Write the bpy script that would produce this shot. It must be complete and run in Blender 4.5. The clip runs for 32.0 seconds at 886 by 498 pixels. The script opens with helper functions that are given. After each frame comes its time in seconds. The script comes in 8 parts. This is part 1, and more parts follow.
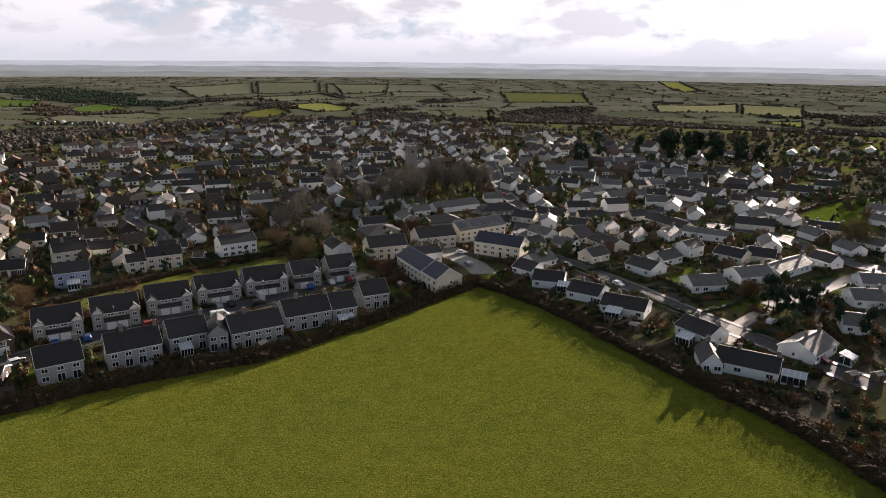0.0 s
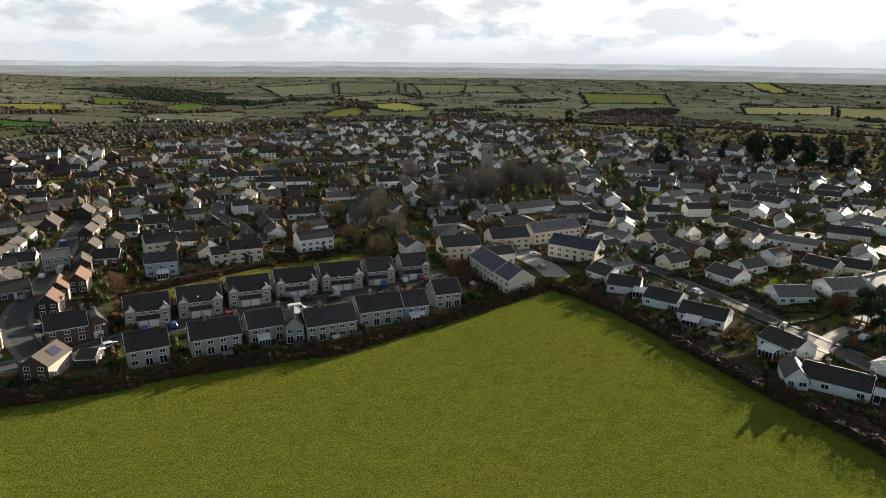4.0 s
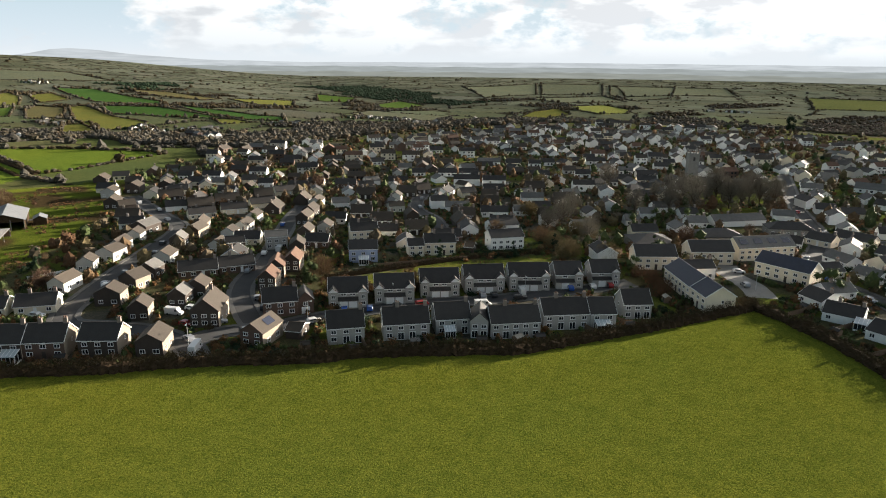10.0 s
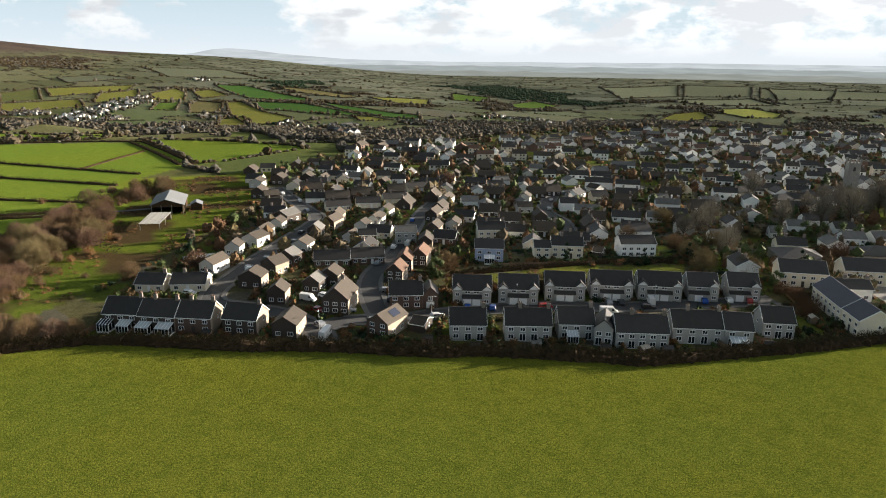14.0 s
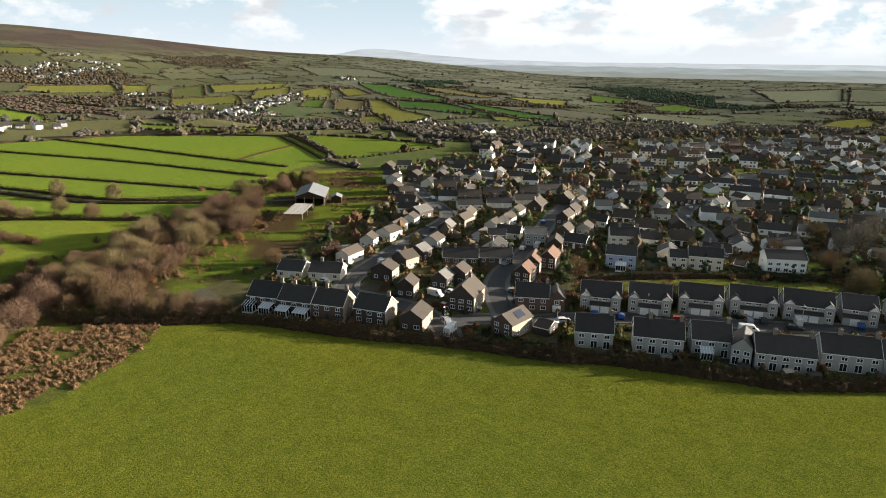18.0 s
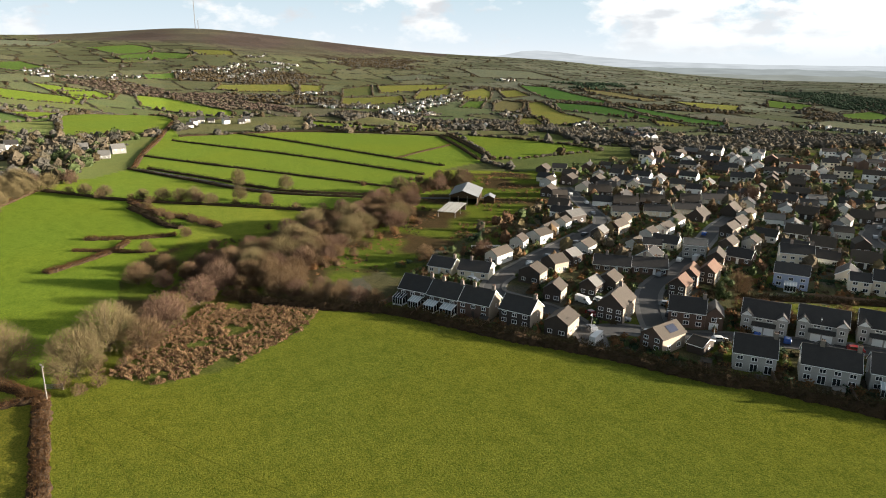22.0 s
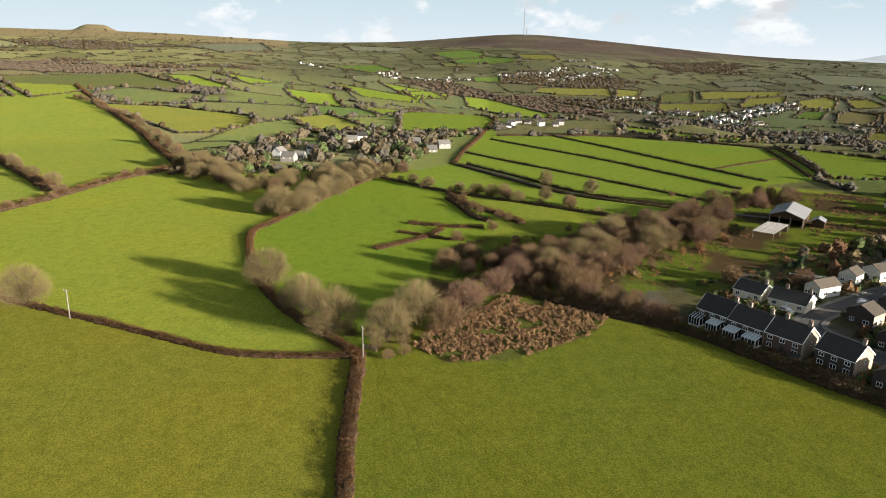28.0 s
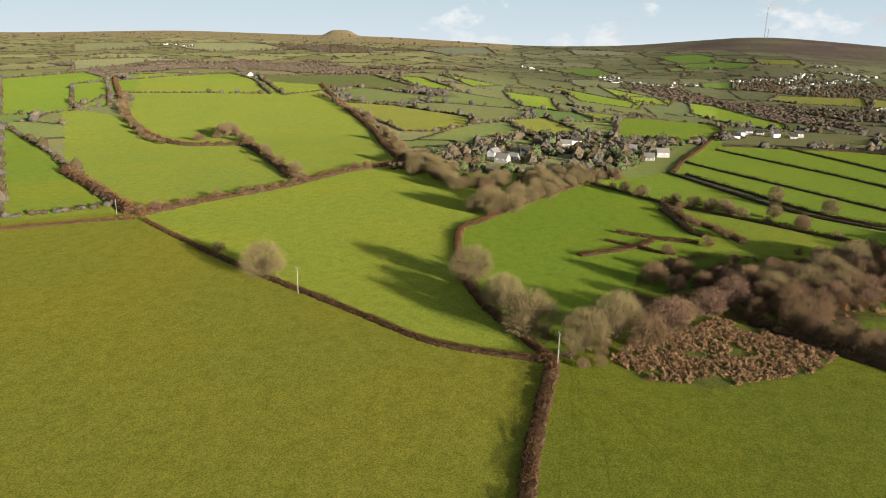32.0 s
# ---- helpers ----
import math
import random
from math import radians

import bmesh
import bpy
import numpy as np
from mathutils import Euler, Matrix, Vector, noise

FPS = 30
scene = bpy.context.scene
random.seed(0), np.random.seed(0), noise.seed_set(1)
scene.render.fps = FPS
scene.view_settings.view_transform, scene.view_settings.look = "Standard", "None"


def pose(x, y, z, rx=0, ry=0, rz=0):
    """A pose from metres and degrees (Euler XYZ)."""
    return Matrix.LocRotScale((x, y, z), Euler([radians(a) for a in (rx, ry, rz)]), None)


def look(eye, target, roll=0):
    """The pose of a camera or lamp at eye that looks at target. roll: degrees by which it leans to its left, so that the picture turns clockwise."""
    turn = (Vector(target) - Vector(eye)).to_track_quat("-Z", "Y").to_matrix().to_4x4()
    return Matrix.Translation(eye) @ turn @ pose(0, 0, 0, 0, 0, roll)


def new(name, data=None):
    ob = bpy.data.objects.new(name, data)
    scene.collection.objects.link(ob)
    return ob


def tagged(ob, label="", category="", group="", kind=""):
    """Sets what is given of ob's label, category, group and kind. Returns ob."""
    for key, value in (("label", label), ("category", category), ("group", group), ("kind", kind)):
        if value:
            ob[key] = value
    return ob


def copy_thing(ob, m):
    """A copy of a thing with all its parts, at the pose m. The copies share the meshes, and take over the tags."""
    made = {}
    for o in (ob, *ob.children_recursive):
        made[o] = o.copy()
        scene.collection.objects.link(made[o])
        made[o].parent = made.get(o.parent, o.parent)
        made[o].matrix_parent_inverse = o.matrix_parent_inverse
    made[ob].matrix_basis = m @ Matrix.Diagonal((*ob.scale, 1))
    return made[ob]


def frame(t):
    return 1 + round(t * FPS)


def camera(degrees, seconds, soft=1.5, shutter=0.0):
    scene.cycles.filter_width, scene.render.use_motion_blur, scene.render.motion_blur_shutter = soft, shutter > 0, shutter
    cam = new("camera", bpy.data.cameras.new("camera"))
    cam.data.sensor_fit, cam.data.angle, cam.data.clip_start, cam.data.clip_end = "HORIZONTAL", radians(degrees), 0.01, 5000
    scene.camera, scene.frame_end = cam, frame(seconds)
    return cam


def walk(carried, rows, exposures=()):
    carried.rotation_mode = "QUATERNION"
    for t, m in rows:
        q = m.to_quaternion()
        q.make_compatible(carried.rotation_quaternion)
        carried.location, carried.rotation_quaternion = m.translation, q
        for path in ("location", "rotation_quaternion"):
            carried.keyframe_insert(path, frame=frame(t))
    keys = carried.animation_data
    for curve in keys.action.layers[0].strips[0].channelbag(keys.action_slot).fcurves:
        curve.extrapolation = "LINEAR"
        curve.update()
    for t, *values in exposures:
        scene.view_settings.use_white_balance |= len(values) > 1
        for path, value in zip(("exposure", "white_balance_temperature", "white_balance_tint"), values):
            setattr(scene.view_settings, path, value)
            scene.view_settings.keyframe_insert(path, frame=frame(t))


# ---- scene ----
cam = camera(66.1, 32.0, 1.0)
EYE = 70.0
# seconds, yaw to the left, pitch, roll: a drone that hangs in the air and turns
ROWS = [
    (0.0, -0.00, -15.50, 0.59),
    (0.5, 0.46, -15.49, 0.58),
    (1.0, 0.92, -15.48, 0.57),
    (1.5, 1.52, -15.48, 0.56),
    (2.0, 2.31, -15.49, 0.56),
    (2.5, 3.20, -15.50, 0.55),
    (3.0, 4.15, -15.51, 0.54),
    (3.5, 5.18, -15.51, 0.53),
    (5.5, 10.54, -15.57, 0.53),
    (6.0, 11.89, -15.57, 0.54),
    (6.5, 13.26, -15.57, 0.55),
    (7.0, 14.62, -15.56, 0.55),
    (7.5, 15.98, -15.56, 0.56),
    (8.0, 17.35, -15.57, 0.56),
    (8.5, 18.72, -15.57, 0.57),
    (9.0, 20.11, -15.58, 0.57),
    (9.5, 21.47, -15.58, 0.57),
    (10.0, 22.83, -15.58, 0.58),
    (10.5, 24.18, -15.59, 0.59),
    (11.0, 25.50, -15.60, 0.61),
    (11.5, 26.85, -15.62, 0.62),
    (12.0, 28.19, -15.63, 0.64),
    (12.5, 29.59, -15.64, 0.66),
    (13.0, 30.98, -15.66, 0.68),
    (13.5, 32.39, -15.68, 0.70),
    (14.0, 33.81, -15.70, 0.71),
    (14.5, 35.21, -15.71, 0.73),
    (16.5, 40.81, -15.76, 0.79),
    (17.0, 42.21, -15.78, 0.81),
    (17.5, 43.63, -15.80, 0.83),
    (18.0, 45.02, -15.81, 0.85),
    (18.5, 46.41, -15.83, 0.87),
    (19.0, 47.83, -15.85, 0.89),
    (19.5, 49.21, -15.86, 0.90),
    (20.0, 50.73, -15.86, 0.91),
    (20.5, 52.39, -15.86, 0.90),
    (21.0, 54.21, -15.86, 0.90),
    (21.5, 56.12, -15.86, 0.89),
    (22.0, 58.03, -15.86, 0.88),
    (22.5, 59.91, -15.87, 0.86),
    (23.0, 61.79, -15.88, 0.84),
    (23.5, 63.81, -15.90, 0.82),
    (24.0, 65.94, -15.92, 0.80),
    (24.5, 68.13, -15.93, 0.78),
    (25.0, 70.33, -15.93, 0.76),
    (25.5, 72.56, -15.93, 0.76),
    (27.5, 81.44, -15.88, 0.78),
    (28.0, 83.62, -15.87, 0.79),
    (28.5, 85.83, -15.86, 0.81),
    (29.0, 88.02, -15.86, 0.84),
    (29.5, 90.24, -15.86, 0.87),
    (30.0, 92.48, -15.87, 0.91),
    (30.5, 94.69, -15.87, 0.94),
    (31.0, 96.91, -15.87, 0.98),
    (31.5, 99.12, -15.86, 1.02),
    (32.0, 101.35, -15.85, 1.05),
]
EXPOSURES = [(0.0, 1.6, 6500, 22), (1.5, 1.6, 6500, 16), (3.0, 1.63, 6500, 11), (6.0, 1.75, 6500, 10), (13.0, 1.85, 6500, 10), (24.0, 1.92, 6500, 10), (28.0, 1.84, 6500, 10), (30.0, 1.78, 6500, 10), (32.0, 1.70, 6500, 10)]
walk(cam, [(t, pose(0, 0, EYE, 90 + p, 0, yaw) @ pose(0, 0, 0, 0, 0, roll)) for t, yaw, p, roll in ROWS], EXPOSURES)

# ---- sky and sun ----
SUN_AZ, SUN_EL = radians(35), radians(11)
world = bpy.data.worlds.new("sky")
scene.world = world
world.use_nodes = True
wn, wl = world.node_tree.nodes, world.node_tree.links
wn.clear()
w_out = wn.new("ShaderNodeOutputWorld")
w_bg = wn.new("ShaderNodeBackground")
w_sky = wn.new("ShaderNodeTexSky")
w_sky.sky_type, w_sky.sun_disc = "NISHITA", False
w_sky.sun_elevation, w_sky.sun_rotation = SUN_EL, SUN_AZ
w_sky.air_density, w_sky.dust_density, w_sky.ozone_density = 1.0, 0.6, 2.0
w_co = wn.new("ShaderNodeTexCoord")
w_sep = wn.new("ShaderNodeSeparateXYZ")
wl.new(w_co.outputs["Generated"], w_sep.inputs[0])


def wmath(op, a, b):
    n = wn.new("ShaderNodeMath")
    n.operation = op
    for i, v in enumerate((a, b)):
        if isinstance(v, (int, float)):
            n.inputs[i].default_value = v
        else:
            wl.new(v, n.inputs[i])
    return n.outputs[0]


# banks of cumulus
w_vec = wn.new("ShaderNodeCombineXYZ")
wl.new(wmath("MULTIPLY", w_sep.outputs[0], 9.0), w_vec.inputs[0])
wl.new(wmath("MULTIPLY", w_sep.outputs[1], 9.0), w_vec.inputs[1])
wl.new(wmath("MULTIPLY", w_sep.outputs[2], 17.0), w_vec.inputs[2])
w_noise = wn.new("ShaderNodeTexNoise")
w_noise.inputs["Scale"].default_value, w_noise.inputs["Detail"].default_value, w_noise.inputs["Roughness"].default_value = 1.0, 10, 0.60
wl.new(w_vec.outputs[0], w_noise.inputs["Vector"])
# more cloud on the sun's side of the sky
w_side = wmath("ADD", wmath("MULTIPLY", w_sep.outputs[0], math.sin(SUN_AZ)), wmath("MULTIPLY", w_sep.outputs[1], math.cos(SUN_AZ)))
w_amount = wmath("ADD", w_noise.outputs["Fac"], wmath("ADD", wmath("MULTIPLY", w_side, 0.15), wmath("MULTIPLY", wmath("MAXIMUM", w_sep.outputs[2], 0.0), -0.12)))
w_ramp = wn.new("ShaderNodeValToRGB")
w_ramp.color_ramp.elements[0].position, w_ramp.color_ramp.elements[1].position = 0.47, 0.56
wl.new(w_amount, w_ramp.inputs[0])
# grey undersides: broad, flat shapes of their own inside the bank
w_vec2 = wn.new("ShaderNodeCombineXYZ")
wl.new(wmath("MULTIPLY", w_sep.outputs[0], 8.0), w_vec2.inputs[0])
wl.new(wmath("MULTIPLY", w_sep.outputs[1], 8.0), w_vec2.inputs[1])
wl.new(wmath("MULTIPLY", w_sep.outputs[2], 24.0), w_vec2.inputs[2])
w_under = wn.new("ShaderNodeTexNoise")
w_under.inputs["Scale"].default_value, w_under.inputs["Detail"].default_value, w_under.inputs["Roughness"].default_value = 1.0, 7, 0.5
wl.new(w_vec2.outputs[0], w_under.inputs["Vector"])
w_belly = wn.new("ShaderNodeValToRGB")
w_belly.color_ramp.elements[0].position, w_belly.color_ramp.elements[1].position = 0.51, 0.60
w_belly.color_ramp.elements[0].color, w_belly.color_ramp.elements[1].color = (1.0, 1.0, 0.99, 1), (0.58, 0.59, 0.61, 1)
wl.new(wmath("ADD", w_under.outputs["Fac"], wmath("MULTIPLY", w_side, 0.05)), w_belly.inputs[0])
w_glow = wmath("ADD", wmath("MULTIPLY", wmath("MAXIMUM", w_side, 0.0), 0.30), 0.72)
w_glow = wmath("ADD", w_glow, wmath("MULTIPLY", wmath("POWER", wmath("MAXIMUM", w_side, 0.0), 14.0), 0.7))
w_cl = wn.new("ShaderNodeVectorMath")
w_cl.operation = "SCALE"
wl.new(w_belly.outputs[0], w_cl.inputs[0])
wl.new(w_glow, w_cl.inputs["Scale"])
w_sk = wn.new("ShaderNodeVectorMath")
w_sk.operation = "MULTIPLY"
w_sk.inputs[1].default_value = (0.106, 0.084, 0.062)
wl.new(w_sky.outputs[0], w_sk.inputs[0])
# paler blue low down, where the air is thick
w_low = wn.new("ShaderNodeMix")
w_low.data_type = "RGBA"
w_low.inputs[7].default_value = (0.36, 0.50, 0.60, 1)
wl.new(wmath("POWER", wmath("SUBTRACT", 1.0, wmath("MAXIMUM", w_sep.outputs[2], 0.0)), 2.5), w_low.inputs[0])
wl.new(w_sk.outputs[0], w_low.inputs[6])
w_mix = wn.new("ShaderNodeMix")
w_mix.data_type = "RGBA"
wl.new(w_ramp.outputs[0], w_mix.inputs[0])
wl.new(w_low.outputs[2], w_mix.inputs[6])
wl.new(w_cl.outputs[0], w_mix.inputs[7])
# pale haze low over the horizon
w_haze = wn.new("ShaderNodeMix")
w_haze.data_type = "RGBA"
w_haze.inputs[7].default_value = (0.55, 0.59, 0.62, 1)
wl.new(wmath("POWER", wmath("SUBTRACT", 1.0, wmath("MAXIMUM", w_sep.outputs[2], 0.0)), 16.0), w_haze.inputs[0])
wl.new(w_mix.outputs[2], w_haze.inputs[6])
wl.new(w_haze.outputs[2], w_bg.inputs[0])
w_bg.inputs[1].default_value = 0.42
wl.new(w_bg.outputs[0], w_out.inputs[0])

sun_data = bpy.data.lights.new("sun", "SUN")
sun_data.energy, sun_data.angle, sun_data.color = 5.0, radians(0.6), (1.0, 0.885, 0.73)
sun_lamp = new("sun", sun_data)
sun_dir = Vector((math.sin(SUN_AZ) * math.cos(SUN_EL), math.cos(SUN_AZ) * math.cos(SUN_EL), math.sin(SUN_EL)))
sun_lamp.matrix_world = look(sun_dir * 100, (0, 0, 0))


# ---- materials ----
def material(name, base, rough=0.8, vary=0.25, scale=1.0, bump=0.0, fine=6.0, each=0.0, metal=0.0, tint=None, spec=0.5):
    """Base colour with stains (scale per metre), grain (fine times that), relief and an even change from object to object."""
    m = bpy.data.materials.new(name)
    m.use_nodes = True
    nt = m.node_tree
    bs = nt.nodes["Principled BSDF"]
    co = nt.nodes.new("ShaderNodeTexCoord")
    n1, n2 = nt.nodes.new("ShaderNodeTexNoise"), nt.nodes.new("ShaderNodeTexNoise")
    for n, s, d in ((n1, scale, 4), (n2, scale * fine, 3)):
        n.inputs["Scale"].default_value, n.inputs["Detail"].default_value = s, d
        nt.links.new(co.outputs["Object"], n.inputs["Vector"])
    add = nt.nodes.new("ShaderNodeMath")
    add.operation = "ADD"
    nt.links.new(n1.outputs["Fac"], add.inputs[0])
    nt.links.new(n2.outputs["Fac"], add.inputs[1])
    val = add.outputs[0]
    if each:
        info = nt.nodes.new("ShaderNodeObjectInfo")
        mul = nt.nodes.new("ShaderNodeMath")
        mul.operation = "MULTIPLY_ADD"
        nt.links.new(info.outputs["Random"], mul.inputs[0])
        mul.inputs[1].default_value = each
        nt.links.new(val, mul.inputs[2])
        val = mul.outputs[0]
    mp = nt.nodes.new("ShaderNodeMapRange")
    mp.inputs[1].default_value, mp.inputs[2].default_value = 0.65, 1.35 + each
    nt.links.new(val, mp.inputs[0])
    mix = nt.nodes.new("ShaderNodeMix")
    mix.data_type = "RGBA"
    other = tint or [c * (1 - vary) for c in base]
    mix.inputs[6].default_value = (*[min(1, c * (1 + vary)) for c in base], 1)
    mix.inputs[7].default_value = (*other, 1)
    nt.links.new(mp.outputs[0], mix.inputs[0])
    nt.links.new(mix.outputs[2], bs.inputs["Base Color"])
    bs.inputs["Roughness"].default_value, bs.inputs["Metallic"].default_value = rough, metal
    bs.inputs["Specular IOR Level"].default_value = spec
    if bump:
        b = nt.nodes.new("ShaderNodeBump")
        b.inputs["Strength"].default_value, b.inputs["Distance"].default_value = min(1, bump), 0.05 + 0.1 * bump
        nt.links.new(n2.outputs["Fac"], b.inputs["Height"])
        nt.links.new(b.outputs[0], bs.inputs["Normal"])
    return m


M = {
    "render_grey": material("grey_render", (0.335, 0.325, 0.305), 0.9, 0.15, 0.5, 0.3, 8, 0.2),
    "render_white": material("white_render", (0.82, 0.81, 0.78), 0.85, 0.08, 0.4, 0.2, 8, 0.2),
    "render_old": material("weathered_white_render", (0.44, 0.43, 0.40), 0.85, 0.12, 0.4, 0.2, 8, 0.3),
    "render_cream": material("cream_render", (0.70, 0.62, 0.49), 0.85, 0.10, 0.4, 0.2, 8, 0.2),
    "render_tan": material("sunward_tan_render", (0.29, 0.235, 0.18), 0.88, 0.14, 0.4, 0.25, 8, 0.4),
    "render_blue": material("pale_blue_render", (0.36, 0.42, 0.58), 0.85, 0.10, 0.4, 0.2, 8),
    "brick": material("brown_brick", (0.10, 0.062, 0.046), 0.9, 0.25, 0.7, 0.4, 9, 0.3),
    "brick_dark": material("dark_brown_brick", (0.050, 0.038, 0.031), 0.9, 0.25, 0.7, 0.4, 9, 0.3),
    "slate": material("dark_slate", (0.033, 0.030, 0.028), 0.66, 0.45, 0.6, 0.4, 7, 0.8, spec=0.4),
    "slate_blue": material("blue_slate", (0.038, 0.042, 0.062), 0.65, 0.2, 0.6, 0.4, 7),
    "tile_tan": material("weathered_brown_tile", (0.054, 0.042, 0.031), 0.85, 0.35, 0.5, 0.6, 8, 0.8),
    "tile_red": material("red_brown_tile", (0.12, 0.064, 0.040), 0.85, 0.25, 0.5, 0.6, 8, 0.4),
    "tile_grey": material("grey_concrete_tile", (0.125, 0.120, 0.112), 0.68, 0.35, 0.5, 0.6, 8, 0.5, spec=0.4),
    "upvc": material("white_upvc", (0.80, 0.80, 0.79), 0.4, 0.04, 0.5),
    "glass": material("window_glass", (0.02, 0.024, 0.028), 0.06, 0.3, 0.2, spec=0.8),
    "wood": material("fence_wood", (0.17, 0.11, 0.07), 0.85, 0.3, 1.5, 0.3, 6, 0.5),
    "brickstack": material("chimney_render", (0.19, 0.16, 0.14), 0.9, 0.25, 1.0, 0.3, 6, 0.5),
    "asphalt": material("asphalt", (0.044, 0.044, 0.045), 0.92, 0.25, 0.25, 0.2, 12),
    "paving": material("concrete_paving", (0.080, 0.077, 0.073), 0.7, 0.25, 0.4, 0.2, 8),
    "stone": material("granite_stone", (0.23, 0.22, 0.20), 0.9, 0.3, 0.8, 0.5, 6, 0.3),
    "steel": material("galvanised_steel", (0.45, 0.46, 0.47), 0.45, 0.15, 1.0, metal=0.8),
    "pole_wood": material("weathered_pole_wood", (0.20, 0.18, 0.155), 0.8, 0.2, 2.0),
    "bark": material("bark", (0.075, 0.060, 0.045), 0.95, 0.3, 2.0, 0.4, 6, 0.4, spec=0.08),
    "twig": material("bare_twigs", (0.136, 0.092, 0.050), 0.95, 0.25, 0.6, 0, 5, 0.9, tint=(0.092, 0.060, 0.034), spec=0.08),
    "limb": material("lichened_bark", (0.110, 0.095, 0.060), 0.95, 0.3, 2.0, 0.4, 6, 0.4, spec=0.08),
    "twig_olive": material("olive_twigs", (0.150, 0.118, 0.060), 0.95, 0.25, 0.6, 0, 5, 0.7, tint=(0.105, 0.083, 0.043), spec=0.08),
    "twig_grey": material("grey_twigs", (0.170, 0.152, 0.122), 0.95, 0.25, 0.6, 0, 5, 0.7, tint=(0.120, 0.106, 0.086), spec=0.08),
    "twig_mauve": material("mauve_twigs", (0.132, 0.083, 0.056), 0.95, 0.25, 0.6, 0, 5, 0.7, tint=(0.092, 0.058, 0.041), spec=0.08),
    "hedge_core": material("dark_hedge_core", (0.048, 0.032, 0.019), 0.95, 0.4, 0.8, 0.3, 6, spec=0.08),
    "twig_pale": material("lichen_twigs", (0.138, 0.108, 0.054), 0.95, 0.25, 0.6, 0, 5, 0.6, spec=0.08),
    "hedge": material("bare_hedge", (0.125, 0.062, 0.027), 0.95, 0.35, 0.25, 0, 8, tint=(0.165, 0.098, 0.046), spec=0.08),
    "hedge_dark": material("dark_hedge", (0.040, 0.031, 0.017), 0.95, 0.35, 0.25, 0, 8, tint=(0.056, 0.042, 0.022), spec=0.08),
    "evergreen": material("evergreen_leaves", (0.078, 0.102, 0.036), 0.8, 0.4, 0.6, 0, 6, 0.8, tint=(0.038, 0.050, 0.020), spec=0.08),
    "evergreen_dark": material("conifer_needles", (0.022, 0.038, 0.020), 0.85, 0.4, 0.6, 0, 6, 0.5, spec=0.08),
    "russet": material("russet_shrub", (0.130, 0.074, 0.042), 0.9, 0.3, 0.6, 0, 6, 0.6, spec=0.08),
    "bracken": material("dead_bracken", (0.185, 0.115, 0.058), 0.95, 0.35, 0.2, 0, 9, tint=(0.130, 0.084, 0.042), spec=0.08),
    "bracken_pale": material("pale_dead_bracken", (0.230, 0.150, 0.080), 0.95, 0.3, 0.2, 0, 9, tint=(0.160, 0.100, 0.054), spec=0.08),
    "solar": material("solar_panel", (0.012, 0.016, 0.035), 0.15, 0.2, 0.5, spec=0.8),
    "courtyard": material("pale_paving_blocks", (0.20, 0.19, 0.175), 0.7, 0.2, 0.4, 0.2, 8),
    "wet": material("wet_asphalt", (0.062, 0.062, 0.064), 0.80, 0.4, 0.25, 0.1, 8, spec=0.18),
    "far_wood": material("distant_bare_wood", (0.074, 0.062, 0.044), 0.95, 0.35, 0.02, 0, 20, tint=(0.052, 0.048, 0.032), spec=0.08),
    "russet_wood": material("russet_winter_wood", (0.084, 0.060, 0.046), 0.95, 0.30, 0.02, 0, 20, tint=(0.062, 0.046, 0.036), spec=0.08),
    "grey_wood": material("grey_winter_wood", (0.070, 0.064, 0.052), 0.95, 0.30, 0.02, 0, 20, tint=(0.050, 0.047, 0.040), spec=0.08),
    "tan_wood": material("tan_winter_wood", (0.098, 0.078, 0.052), 0.95, 0.30, 0.02, 0, 20, tint=(0.074, 0.060, 0.041), spec=0.08),
    "steel_roof": material("grey_metal_sheet", (0.17, 0.176, 0.184), 0.6, 0.2, 0.3, 0.1, 6, 0.3, spec=0.5),
    "shaded_sheet": material("shaded_metal_sheet", (0.085, 0.088, 0.092), 0.6, 0.2, 0.3, 0.1, 6, 0.3),
    "sheeting": material("pale_fibre_sheet", (0.36, 0.345, 0.32), 0.8, 0.2, 0.5, 0.2, 6, 0.6),
    "track_grass": material("pressed_grass", (0.092, 0.102, 0.015), 0.95, 0.5, 0.8, 0, 6, spec=0.0),
    "polycarb": material("pale_polycarbonate", (0.42, 0.47, 0.50), 0.35, 0.15, 0.6, spec=0.6),
    "gravel": material("pale_gravel", (0.34, 0.31, 0.26), 0.95, 0.2, 0.4, 0.3, 10),
}
for i, c in enumerate([(0.62, 0.62, 0.62), (0.03, 0.03, 0.035), (0.22, 0.02, 0.02), (0.02, 0.07, 0.28), (0.24, 0.25, 0.27), (0.10, 0.11, 0.12)]):
    M["car%d" % i] = material("car_paint", c, 0.25, 0.03, 0.3, spec=0.7)
M["tyre"] = material("tyre_rubber", (0.02, 0.02, 0.02), 0.9, 0.2, 2.0)


# ---- the lie of the land ----
SKYLINE = [(-180, 1.0), (-133, 1.0), (-122, 1.5), (-112, 1.40), (-106, 1.38), (-94, 0.85), (-87, 1.0), (-82, 1.45), (-77.5, 1.80), (-72, 1.35), (-66, 0.75),
           (-60, 0.20), (-54, -0.03), (-50, -0.18), (-45.7, -0.55), (-41.7, -0.92), (-38, -1.23), (-34, -1.42), (0, -1.40), (32, -1.45), (90, 0.2), (180, 1.0)]


